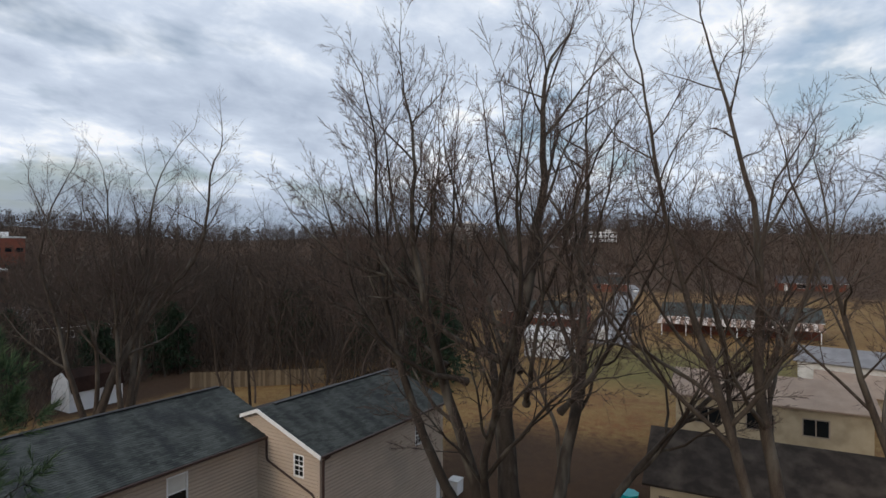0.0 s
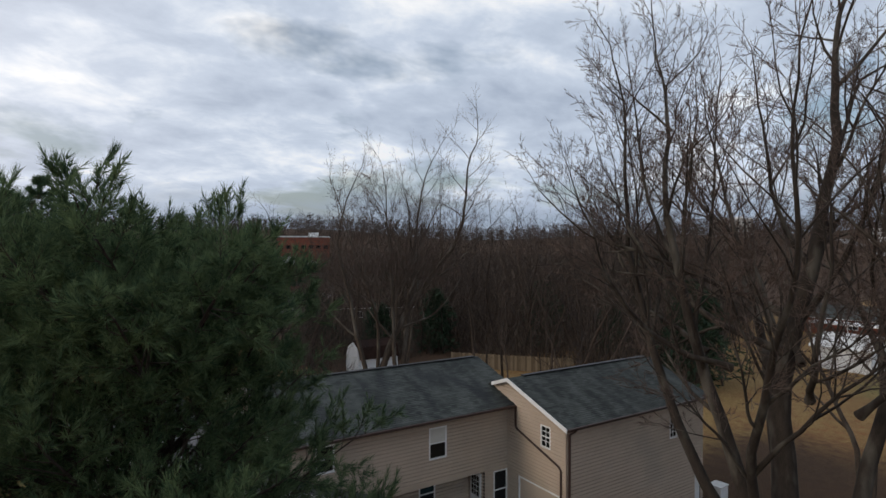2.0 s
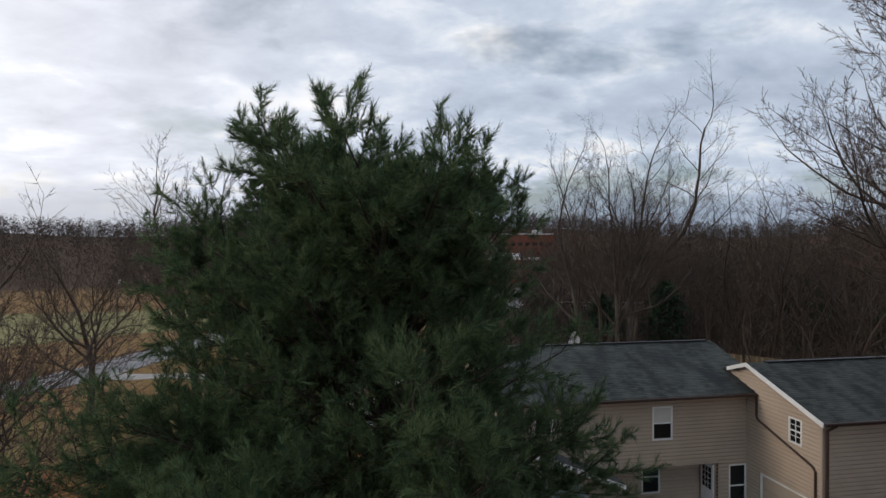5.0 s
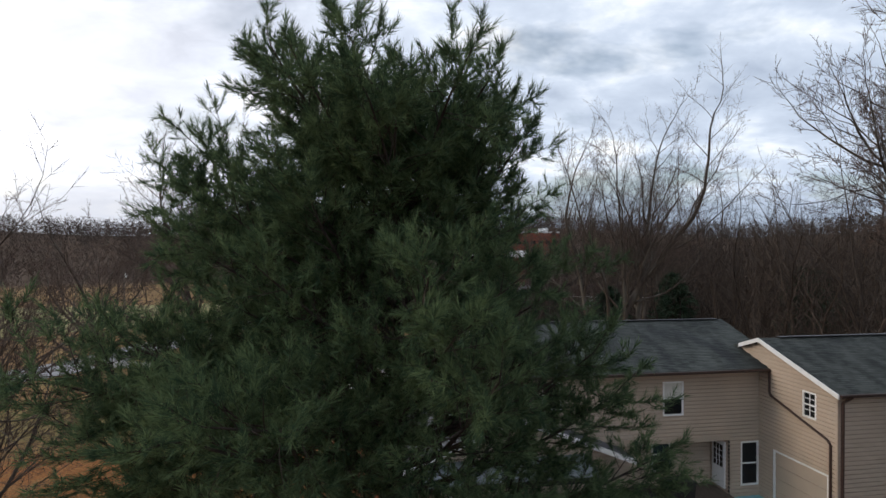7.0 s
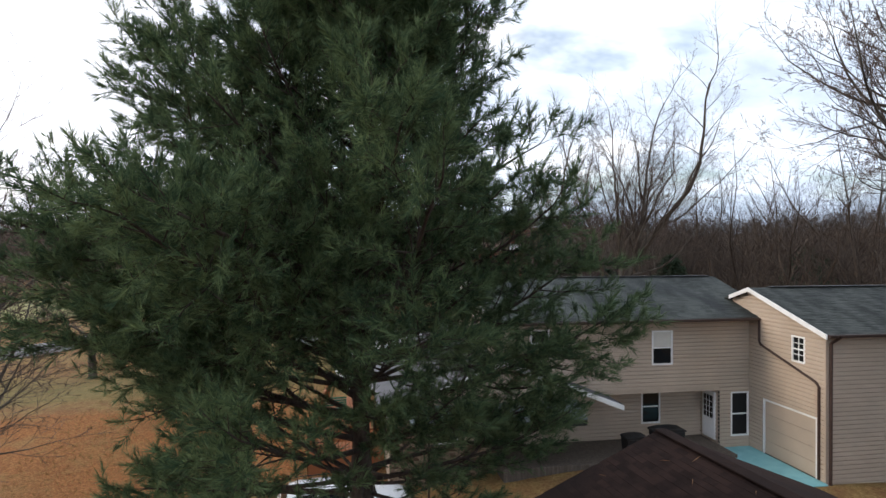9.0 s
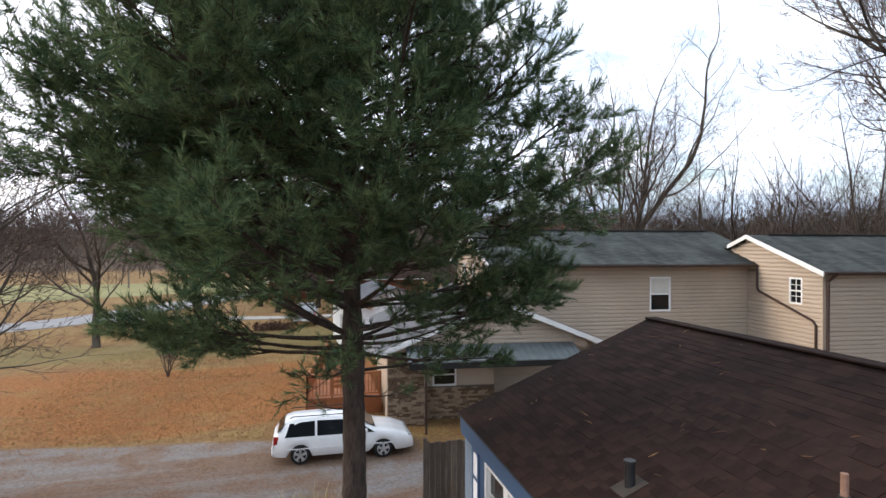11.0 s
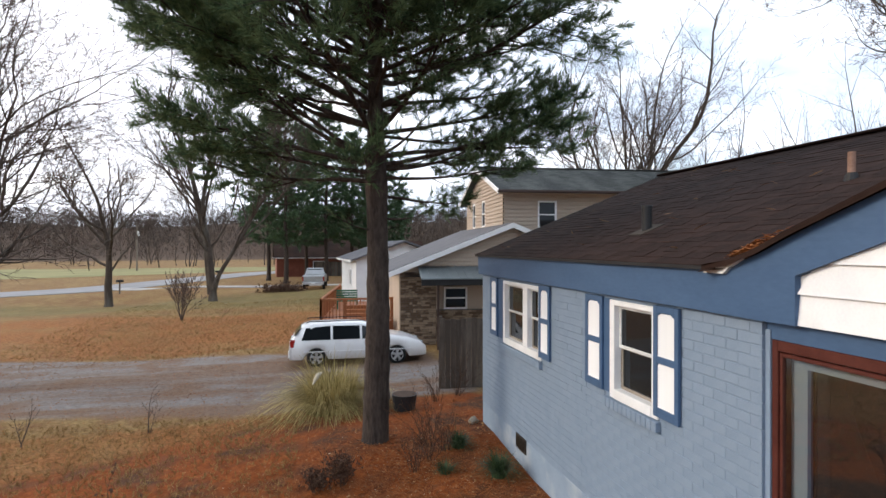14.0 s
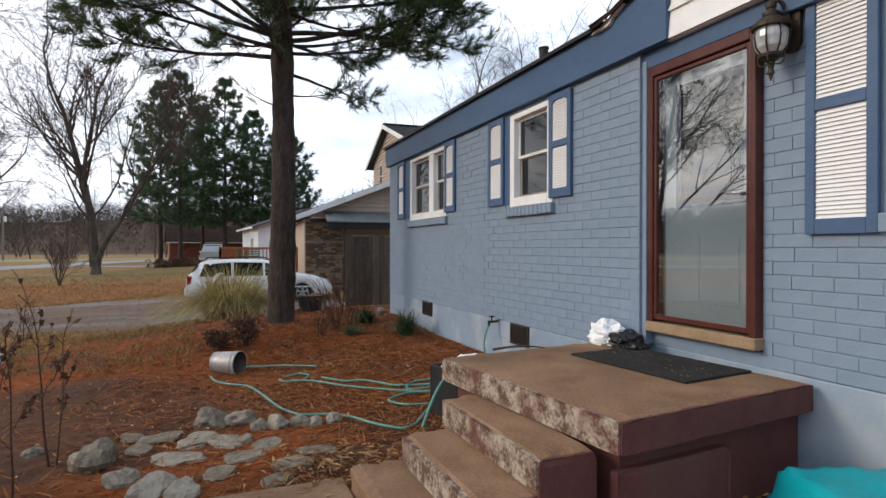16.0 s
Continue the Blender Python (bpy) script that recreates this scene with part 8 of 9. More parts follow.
for i, (x, y, s) in enumerate(((-3.36, 1.55, .17), (-3.10, 1.48, .14), (-2.98, 1.25, .10), (-2.84, 1.25, .13), (-2.64, 1.22, .11), (-2.52, 1.18, .08), (-2.36, 1.22, .09), (-4.12, 0.85, .20), (-3.90, 0.42, .13), (-3.70, 0.20, .15), (-3.52, 0.02, .14), (-4.58, 1.25, .09), (-3.1, 0.95, .08))):
    rock("pale grey field stone edging the bed", x, y, s * 0.9, s * 0.72, s * 0.68, i + 3)
for i, (x, y, s) in enumerate(((-3.75, 1.30, .20), (-3.45, 1.15, .22), (-3.25, 1.0, .20), (-3.55, 0.75, .22), (-3.15, 0.62, .18), (-2.95, 0.82, .17), (-3.85, 1.05, .14), (-2.80, 0.35, .18), (-2.95, 0.1, .13), (-3.3, 0.35, .15), (-3.95, 1.4, .13), (-2.62, 0.55, .15))):
    rock("flat weathered stepping stone set in straw", x, y, s * 0.88, s * 0.62, 0.045, i + 31, flat=True, sink=0.45)
rock("small white stone at the house corner", -0.16, 7.35, 0.12, 0.09, 0.08, 77)


def crumpled(name, label, category, x, y, z, sx, sy, sz, mat, seed):
    bm = bmesh.new()
    bmesh.ops.create_icosphere(bm, subdivisions=4, radius=1.0)
    for v in bm.verts:
        p = v.co * 1.6 + Vector((seed, seed * 2, 0))
        d = 1 + 0.45 * noise.noise(p) + 0.28 * abs(noise.noise(p * 2.4)) + 0.10 * noise.noise(p * 6)
        v.co = Vector((v.co.x * d * sx, v.co.y * d * sy, max(v.co.z, -0.55) * d * sz))
    ob = new(name, mesh_of(bm, name, mat, smooth=False))
    ob.location = (x, y, z + 0.5 * sz)
    return tagged(ob, label, category)


crumpled("plastic_bag", "crumpled white plastic shopping bag on the stoop", "plastic bag", -0.16, 0.24, 0.585, 0.12, 0.17, 0.13, M["bag_white"], 3.0)
crumpled("black_bag", "crumpled black bag on the stoop", "bag", -0.14, 0.02, 0.585, 0.13, 0.17, 0.08, M["bag_black"], 7.0)
# black crate with a white sack beside the stoop
cr = thing("plastic_crate", "black plastic crate holding a white sack", "crate", at=pose(-1.22, 0.92, gz(-1.22, 0.92), 0, 0, 15))
part("crate_body", boxes([(-0.24, 0.24, -0.20, -0.18, 0.0, 0.44), (-0.24, 0.24, 0.18, 0.20, 0.0, 0.44), (-0.24, -0.22, -0.18, 0.18, 0.0, 0.44), (0.22, 0.24, -0.18, 0.18, 0.0, 0.44), (-0.22, 0.22, -0.18, 0.18, 0.0, 0.02)], 0.004), M["black_plastic"], cr)
ob = crumpled("white_sack", "white plastic sack stuffed in a black crate", "sack", -1.22, 0.92, gz(-1.22, 0.92) + 0.34, 0.19, 0.15, 0.12, M["bag_white"], 11.0)

h = Heap()
t = np.linspace(0, 1, 8)
h.tube(np.stack([-1.25 + 0.42 * t, 0.30 - 0.10 * t, 0.592 + 0.02 * np.sin(t * 3)], -1), 0.011 - 0.005 * t, 6)
tagged(h.make("fallen_stick", M["bark"]), "short dark stick lying on the stoop", "stick")
# teal tarpaulin heap and a pale lid beside the stoop
bm = bmesh.new()
bmesh.ops.create_grid(bm, x_segments=26, y_segments=26, size=0.5)
for v in bm.verts:
    r = max(abs(v.co.x), abs(v.co.y)) * 2
    top = 0.42 * (1 - smooth01(r, 0.72, 1.0))
    v.co.z = top + 0.02 * noise.noise(v.co * 5) + 0.012 * noise.noise(v.co * 14) - 0.01
tp = new("tarpaulin", mesh_of(bm, "tarpaulin", M["teal_plastic"], smooth=True))
tp.matrix_world = pose(-0.36, -2.05, gz(-0.4, -2.1), 0, 0, -22) @ Matrix.Diagonal((0.85, 0.80, 0.9, 1))
sol = tp.modifiers.new("sheet", "SOLIDIFY")
sol.thickness = 0.004
tagged(tp, "bright teal plastic sheet draped over a low heap", "tarpaulin")
# the off-white disc is a loose lid
bm = bmesh.new()
cyl(bm, (0, 0, 0), (0, 0, 0.035), 0.14, 0.13, 20)
ld = new("plastic_dish", mesh_of(bm, "plastic_dish", M["white_old"]))
ld.matrix_world = pose(-0.72, -1.60, gz(-.7, -1.6) + 0.02, 12, 6, 0)
tagged(ld, "round off-white plastic lid on the leaves", "dish")

# deck beyond the car
dk = thing("deck", "orange-stained timber deck with slatted railings", "deck")
D0, D1, D2 = Vector((-3.05, 20.8, 0)), Vector((-1.85, 30.0, 0)), Vector((0.0, 20.8, 0))
for i in range(16):
    y0 = 20.8 + i * 0.575
    xl = -3.05 + 1.2 * (y0 - 20.8) / 9.2
    part("deck_board", boxes([(xl, -0.05, y0, y0 + 0.56, 0.36, 0.40)], 0.004), M["deck"], dk)
part("fascia", boxes([(-3.05, -0.05, 20.74, 20.79, -0.35, 0.40)], 0.006), M["deck"], dk)


def railing(a, b, n_posts, z0=0.38, hgt=1.0):
    a, b = Vector(a), Vector(b)
    d = (b - a)
    L = d.length
    yaw = math.degrees(math.atan2(d.y, d.x))
    for nm, zz, th in (("top_rail", z0 + hgt, 0.045), ("rail", z0 + 0.14, 0.03)):
        ob = part(nm, boxes([(0, L, -0.05, 0.05, -th, th)], 0.006), M["deck"], dk)
        ob.matrix_world = pose(a.x, a.y, zz, 0, 0, yaw)
    me = mesh_of(boxes([(-0.018, 0.018, -0.018, 0.018, 0.14, hgt)]), "baluster", M["deck"])
    for i in range(int(L / 0.14)):
        ob = new("baluster", me)
        ob.parent = dk
        p = a + d * ((i + 0.5) / int(L / 0.14))
        ob.location = (p.x, p.y, z0)
    for i in range(n_posts):
        p = a + d * (i / (n_posts - 1))
        part("post", boxes([(p.x - 0.045, p.x + 0.045, p.y - 0.045, p.y + 0.045, -0.6, z0 + hgt + 0.06)], 0.005), M["deck"], dk)


railing(D0, D1, 6)
railing(D0, D2, 4)
# steps and patio chair on the deck
for i in range(3):
    part("tread", boxes([(-1.9, -0.7, 22.4 + i * 0.3, 22.7 + i * 0.3, 0.40 + i * 0.16, 0.56 + i * 0.16)], 0.006), M["deck"], dk)
ch = thing("patio_bench", "dark green slatted patio bench on the deck", "bench")
for i in range(4):
    part("back_slat", boxes([(-2.2, -1.1, 26.32, 26.36, 0.92 + i * 0.12, 1.01 + i * 0.12)], 0.006), M["rubber_green"], ch)
part("seat", boxes([(-2.2, -1.1, 25.8, 26.3, 0.80, 0.85)], 0.01), M["rubber_green"], ch)
for x in (-2.15, -1.15):
    for y in (25.85, 26.3):
        part("leg", boxes([(x - 0.03, x + 0.03, y - 0.03, y + 0.03, 0.40, 0.80)]), M["rubber_green"], ch)

# mailboxes by the road
for x, y in ((-20.6, 52.6), (-15.5, 73.0)):
    mb = thing("mailbox", "black mailbox on a post by the road", "mailbox", "mailboxes", at=pose(x, y, gz(x, y), 0, 0, 35))
    part("post", boxes([(-0.05, 0.05, -0.05, 0.05, -0.2, 1.05)], 0.005), M["wood_grey"], mb)
    bm = bmesh.new()
    prism(bm, [(-0.11, 1.05), (0.11, 1.05), (0.11, 1.20), (0.07, 1.28), (-0.07, 1.28), (-0.11, 1.20)], "x", -0.28, 0.28)
    part("box", bm, M["black_plastic"], mb)
# brush pile near the truck
bp_ = thing("brush_pile", "rounded heap of brown brush on the lawn", "brush pile", at=pose(-6.0, 45.8, gz(-6, 45.8)))
rng = np.random.default_rng(9)
P = rng.normal(0, 1, (420, 3)) * (0.75, 0.5, 0.28)
P[:, 2] = np.abs(P[:, 2])
h = Heap()
tufts_mesh(h, P, norm(rng.normal(0, 1, (420, 3))), rng, 7, 0.4, 0.05)
h.make("brush", M["dry_plant"], bp_, smooth=False)


# black bins that stand on the tan house's porch
for x, y, w_, d_, hh in ((10.30, 17.6, 0.95, 0.62, 0.92), (11.85, 17.6, 1.35, 0.65, 1.12)):
    zb = 0.30
    bn = thing("rubbish_bin", "black lidded plastic bin on the porch", "bin", "porch bins", at=pose(x, y + 0.35, zb, 0, 0, -4.5))
    bm = bmesh.new()
    prism(bm, [(-w_ * 0.42, 0.0), (w_ * 0.42, 0.0), (w_ * 0.5, hh * 0.88), (-w_ * 0.5, hh * 0.88)], "y", -d_ / 2, d_ / 2)
    bmesh.ops.bevel(bm, geom=bm.edges[:], offset=0.03, segments=2, affect="EDGES")
    part("body", bm, M["black_plastic"], bn)
    bm = bmesh.new()
    prism(bm, [(-w_ * 0.54, hh * 0.88), (w_ * 0.54, hh * 0.88), (w_ * 0.50, hh * 0.95), (w_ * 0.2, hh), (-w_ * 0.2, hh), (-w_ * 0.50, hh * 0.95)], "y", -d_ * 0.54, d_ * 0.54)
    bmesh.ops.bevel(bm, geom=bm.edges[:], offset=0.015, segments=2, affect="EDGES")
    part("lid", bm, M["black_plastic"], bn)


# painted brick pier with an iron ornament on its cap
PX, PY, PT = -4.79, 0.345, 0.75
pier = thing("brick_pier", "square pale blue brick pier with a concrete cap", "pier", at=pose(PX, PY, 0))
part("core", boxes([(-0.19, 0.19, -0.19, 0.19, -0.4, PT - 0.07)]), M["mortar_blue"], pier)
part("cap", worn_box(-0.24, 0.24, -0.24, 0.24, PT - 0.07, PT, 31, 0.012, 8), M["conc"], pier, "weathered concrete cap")
zz, k = -0.25, 0
while zz < PT - 0.10:
    z1 = min(zz + 0.072, PT - 0.074)
    m_ = 1 if k % 2 else -1
    for r_ in ((-0.20, 0.10, -0.20, -0.10), (0.104, 0.20, -0.20, 0.10), (-0.10, 0.20, 0.104, 0.20), (-0.20, -0.104, -0.096, 0.20)):
        x0, x1 = (r_[0], r_[1]) if m_ > 0 else (-r_[1], -r_[0])
        part("brick", boxes([(x0 + 0.003, x1 - 0.003, r_[2] + 0.003, r_[3] - 0.003, zz, z1)], 0.004), M["brick_blue"], pier)
    zz += 0.080
    k += 1
orn = thing("iron_ornament", "black wrought-iron scroll ornament on the brick pier", "ornament", at=pose(PX + 0.03, PY - 0.03, PT) @ Matrix.Diagonal((1.25, 1.25, 1.25, 1)))
bm = bmesh.new()
for z0, z1, r0, r1 in ((0.0, 0.02, 0.10, 0.09), (0.02, 0.08, 0.05, 0.028), (0.08, 0.27, 0.028, 0.034), (0.27, 0.30, 0.05, 0.046), (0.30, 0.35, 0.040, 0.026)):
    cyl(bm, (0, 0, z0), (0, 0, z1), r0, r1, 12)
part("stem", bm, M["black_plastic"], orn)
for i in range(4):
    a = i * math.pi / 2 + 0.5
    t = np.linspace(0, 1, 13)
    rr_ = 0.03 + 0.13 * np.sin(t * np.pi * 0.85) ** 0.8
    h = Heap()
    h.tube(np.stack([rr_ * math.cos(a), rr_ * math.sin(a), 0.015 + 0.26 * t - 0.04 * np.sin(t * 9)], -1), 0.014 * (1 - 0.3 * t), 6)
    h.make("scroll", M["black_plastic"], orn)

# tall dry weeds with withered leaves and seed heads beside the pier and on the lawn
for i, (x, y, hh) in enumerate(((-4.44, 0.02, 1.15), (-4.40, 0.95, 1.10), (-5.5, 3.6, 1.0))):
    t_ = thing("dry_weed", "tall dry weed stalk with withered brown leaves", "weed", "dry weeds", at=pose(x, y, gz(x, y)))
    lv = grow(140 + i, [(0, 0, -0.05, -0.10, 0.05, 1, hh, 0.010), (0.03, 0.02, -0.05, 0.14, -0.06, 1, hh * 0.8, 0.007)], kids=(4, 2), seg=(7, 3, 2), ratio=(0.30, 0.45), ang=(0.65, 0.6), upward=(0.0, 0.06, 0.05), jitter=(0.06, 0.12, 0.14), rmin=0.0028, first=0.45)
    h = Heap()
    for pts, rad in lv:
        h.add(*tubes(pts, rad, 5))
    h.make("stalk", M["dry_plant"], t_)
    for p in lv[1][0][:, -1]:
        bm = bmesh.new()
        cyl(bm, Vector(p) - Vector((0, 0, 0.014)), Vector(p) + Vector((0, 0, 0.022)), 0.009, 0.016, 6)
        part("seed_head", bm, M["dry_plant"], t_)
    rr = np.random.default_rng(500 + i)
    P = np.concatenate([lv[2][0][:, -1], lv[2][0][:, 1], lv[1][0][:, 2]])
    P = P[rr.random(len(P)) < 0.5]
    h = Heap()
    tufts_mesh(h, P, norm(rr.normal(0, 1, (len(P), 3)) + (0, 0, -0.6)), rr, 3, 0.045, 0.026)
    h.make("dry_foliage", M["dry_plant"], t_, "curled brown leaves", smooth=False)


# ---- houses further off ----
def plain_house(label, x, y, rot, w, d, eave, rise, wall_mat, roof_mat, windows=(), doors=(), gable="x", over=0.4, z0=None, category="house", trim=True, sash="white"):
    """A house with its front towards -y before turning: walls, ridge roof along gable axis, windows and doors as (wall, u, z0, width, height)."""
    hs = thing("house", label, category, "neighbouring houses", at=pose(x, y, gz(x, y) if z0 is None else z0, 0, 0, rot))
    bm = boxes([(-w / 2, w / 2, -d / 2, d / 2, -0.5, eave)])
    part("wall", bm, wall_mat, hs)
    bm = bmesh.new()
    if gable == "x":
        prism(bm, [(-d / 2, eave), (d / 2, eave), (0, eave + rise * 0.97)], "x", -w / 2, w / 2)
    else:
        prism(bm, [(-w / 2, eave), (w / 2, eave), (0, eave + rise * 0.97)], "y", -d / 2, d / 2)
    part("gable", bm, wall_mat, hs)
    half = (d if gable == "x" else w) / 2
    s = rise / half
    lo = eave - over * s
    bm = bmesh.new()
    prism(bm, [(-half - over, lo), (0, eave + rise), (half + over, lo), (half + over, lo + 0.12), (0, eave + rise + 0.14), (-half - over, lo + 0.12)], gable, -(w if gable == "x" else d) / 2 - over, (w if gable == "x" else d) / 2 + over)
    part("roof", bm, roof_mat, hs)
    if trim:
        rows = [(-w / 2 - over, w / 2 + over, sgn * (half + over) - 0.03, sgn * (half + over) + 0.03, lo - 0.02, lo + 0.10) for sgn in (-1, 1)] if gable == "x" else \
               [(sgn * (half + over) - 0.03, sgn * (half + over) + 0.03, -d / 2 - over, d / 2 + over, lo - 0.02, lo + 0.10) for sgn in (-1, 1)]
        for r in rows:
            part("fascia", boxes([r]), M["white"], hs)
    for side, u, zb, ww, hh in windows:
        def B(a, b, o0, o1, za, zb_):
            if side in "fb":
                sg = -1 if side == "f" else 1
                return (a, b, *sorted((sg * (d / 2 + o0), sg * (d / 2 + o1))), za, zb_)
            sg = -1 if side == "l" else 1
            return (*sorted((sg * (w / 2 + o0), sg * (w / 2 + o1))), a, b, za, zb_)
        t = 0.08
        wn_ = part("window", boxes([B(u, u + t, 0.0, 0.05, zb, zb + hh), B(u + ww - t, u + ww, 0.0, 0.05, zb, zb + hh), B(u + t, u + ww - t, 0.0, 0.05, zb, zb + t), B(u + t, u + ww - t, 0.0, 0.05, zb + hh - t, zb + hh),
                             B(u + ww / 2 - 0.03, u + ww / 2 + 0.03, 0.0, 0.045, zb + t, zb + hh - t)]), M[sash], hs)
        part("pane", boxes([B(u + t, u + ww - t, 0.004, 0.02, zb + t, zb + hh - t)]), M["glass"], wn_)
    for side, u, ww, hh, mat_ in doors:
        sg = -1 if side in "fl" else 1
        r = (u, u + ww, *sorted((sg * d / 2, sg * (d / 2 + 0.05))), 0.0, hh) if side in "fb" else (*sorted((sg * w / 2, sg * (w / 2 + 0.05))), u, u + ww, 0.0, hh)
        part("door", boxes([r], 0.004), mat_, hs)
    return hs


# cream cottage and the brown-roofed outbuilding before it
plain_house("cream block cottage with a low brown roof", 45.2, -4.6, 90, 12.0, 7.4, 5.3, 1.1, M["tan_stucco"], M["tan_metal"], z0=-1.0,
            windows=[("b", 2.9, 3.3, 1.8, 1.25), ("b", -0.4, 3.3, 1.8, 1.25), ("b", -3.6, 3.3, 1.6, 1.25)], trim=False, sash="cream_trim")
ob_ = plain_house("cream outbuilding with a dark weathered shingle roof", 33.0, -4.4, 90, 12.2, 7.0, 3.1, 1.9, M["tan_stucco"], M["shingle_old"], z0=-1.0,
            windows=[("b", 1.6, 1.4, 1.0, 1.2), ("b", -1.6, 1.4, 1.0, 1.2)], doors=[("b", 4.4, 1.25, 2.3, M["wood_grey"])], trim=False)
# grey-roofed shed and tan metal roofs
plain_house("long low shed with a tan metal roof", 61.0, -16.5, 82, 13.5, 6.5, 2.9, 1.2, M["tan_stucco"], M["tan_metal"], z0=-1.0, trim=False)
plain_house("low building under grey roofing", 74.0, -15.5, 78, 12.0, 7.0, 3.4, 1.1, M["white_old"], M["grey_tarp"], z0=-1.0, trim=False)
# the ranch with the striped awning
rh = plain_house("red brick ranch with a striped metal porch awning", 117.0, -3.0, 90, 26.0, 9.0, 3.2, 2.0, M["brick_red"], M["shingle_black"], z0=-1.0,
                 windows=[("b", -8, 1.0, 1.6, 1.3), ("b", 2, 1.0, 1.6, 1.3)], doors=[("b", -2.5, 1.0, 2.1, M["white"])])
for i in range(34):
    y0 = -12.9 + i * 0.775
    bm = bmesh.new()
    prism(bm, [(4.6, 3.15), (9.4, 2.25), (9.4, 2.12 + 0.06 * (i % 2)), (4.6, 3.02)], "x", y0, y0 + 0.765)
    part("awning_panel", bm, M["strip_roof"] if i % 2 else M["strip_rust"], rh, "cream metal awning panel" if i % 2 else "rust-brown metal awning panel")
for i in range(7):
    part("porch_post", boxes([(-12.4 + i * 4.15, -12.25 + i * 4.15, 9.1, 9.25, -0.3, 2.3)]), M["white"], rh)
plain_house("long brick ranch with a white gutter line", 132.0, -42.0, 98, 24.0, 8.5, 3.2, 2.1, M["brick_red"], M["shingle_black"], z0=-1.0, windows=[("l", -1, 1.0, 1.0, 1.6), ("b", 2, 1.0, 1.6, 1.3), ("r", 0.3, 1.0, 0.9, 1.5)])
plain_house("brick house with a white carport roof", 112.0, 33.0, 92, 17.0, 8.5, 3.0, 1.9, M["brick_red"], M["shingle_black"], z0=-1.0, windows=[("l", 1.0, 1.0, 0.9, 1.5), ("b", -3, 1.2, 1.6, 1.2)])
ca = thing("carport", "flat white carport roof on thin posts", "carport", "neighbouring houses", at=pose(103.5, 29.5, -1.0, 0, 0, 92))
part("roof", boxes([(-5.6, 5.6, -2.0, 2.0, 2.55, 2.75)], 0.02), M["white"], ca)
for x in (-5.3, 0, 5.3):
    part("post", boxes([(x - 0.05, x + 0.05, 1.8, 1.9, -0.2, 2.55)]), M["white"], ca)
plain_house("small white gabled shed behind the trees", 78.0, 22.0, 90, 6.0, 6.0, 3.0, 1.3, M["siding_white"], M["white_old"], z0=-1.0, trim=False, category="shed")
tl = thing("utility_trailer", "small white enclosed trailer", "trailer", at=pose(95.0, 17.6, -1.0, 0, 0, 90))
part("box", boxes([(-1.1, 1.1, -1.8, 1.8, 0.5, 2.4)], 0.05), M["white"], tl)
for s in (-1, 1):
    bm = bmesh.new()
    cyl(bm, (s * 1.12, 0, 0.33), (s * 0.92, 0, 0.33), 0.33, n=14)
    part("wheel", bm, M["tyre"], tl)
plain_house("brick house at the end of the lane", 213.0, 39.0, 92, 12.0, 8.0, 3.0, 2.2, M["brick_red"], M["shingle_black"], windows=[("b", 3.0, 1.0, 1.4, 1.3)])
plain_house("far brick ranch with white window trim", 252.0, -28.0, 95, 22.0, 9.0, 3.0, 2.4, M["brick_red"], M["shingle_grey"], windows=[("b", 2, 0.9, 3.0, 1.6), ("b", -5, 1.2, 2.0, 1.2)], doors=[("b", 8, 1.2, 2.2, M["white"])])
plain_house("far brick ranch with white window trim", 330.0, -82.0, 100, 26.0, 9.0, 3.0, 2.4, M["brick_red"], M["shingle_grey"], windows=[("b", 2, 0.9, 3.0, 1.6), ("b", -6, 1.2, 2.0, 1.2)])
car("blue-grey sedan parked by the lane", pose(134, 22.2, gz(134, 20) + 0.03, 0, 0, -80), M["car_blue"], SEDAN, length=4.6, wagon=False, detail=False, group="parked cars")
car("white car parked at the end of the lane", pose(206, 29, gz(206, 27) + 0.03, 0, 0, 10), M["car_white"], SEDAN, length=4.6, wagon=False, detail=False, group="parked cars")
car("dark car parked at the end of the lane", pose(196, 31.5, gz(196, 31) + 0.03, 0, 0, 190), M["car_dark"], SEDAN, length=4.6, wagon=False, detail=False, group="parked cars")


def pole(label, x, y, hgt, arm=0.0):
    p = thing("utility_pole", label, "utility pole", "utility poles", at=pose(x, y, gz(x, y)))
    bm = bmesh.new()
    cyl(bm, (0, 0, -0.3), (0, 0, hgt), 0.16, 0.11, 10)
    part("post", bm, M["wood_grey"], p)
    part("crossarm", boxes([(-0.06, 0.06, -1.1, 1.1, hgt - 0.7, hgt - 0.56)]), M["wood_grey"], p)
    bm = bmesh.new()
    cyl(bm, (0.3, 0, hgt - 2.4), (0.3, 0, hgt - 1.5), 0.22, n=12)
    part("transformer", bm, M["white_old"], p)
    if arm:
        h = Heap()
        h.tube([(0, 0, hgt - 2.2), (0, arm * 0.6, hgt - 1.7), (0, arm, hgt - 1.75)], [0.04] * 3, 6)
        h.make("lamp_arm", M["steel"], p)


pole("wooden utility pole with a street lamp beside the lane", 146.0, 11.0, 12.5, -1.8)
pole("wooden utility pole with a street lamp beside the lane", 250.0, -60.0, 12.0, 1.8)
pole("wooden utility pole past the road", -36, 112, 9.0)
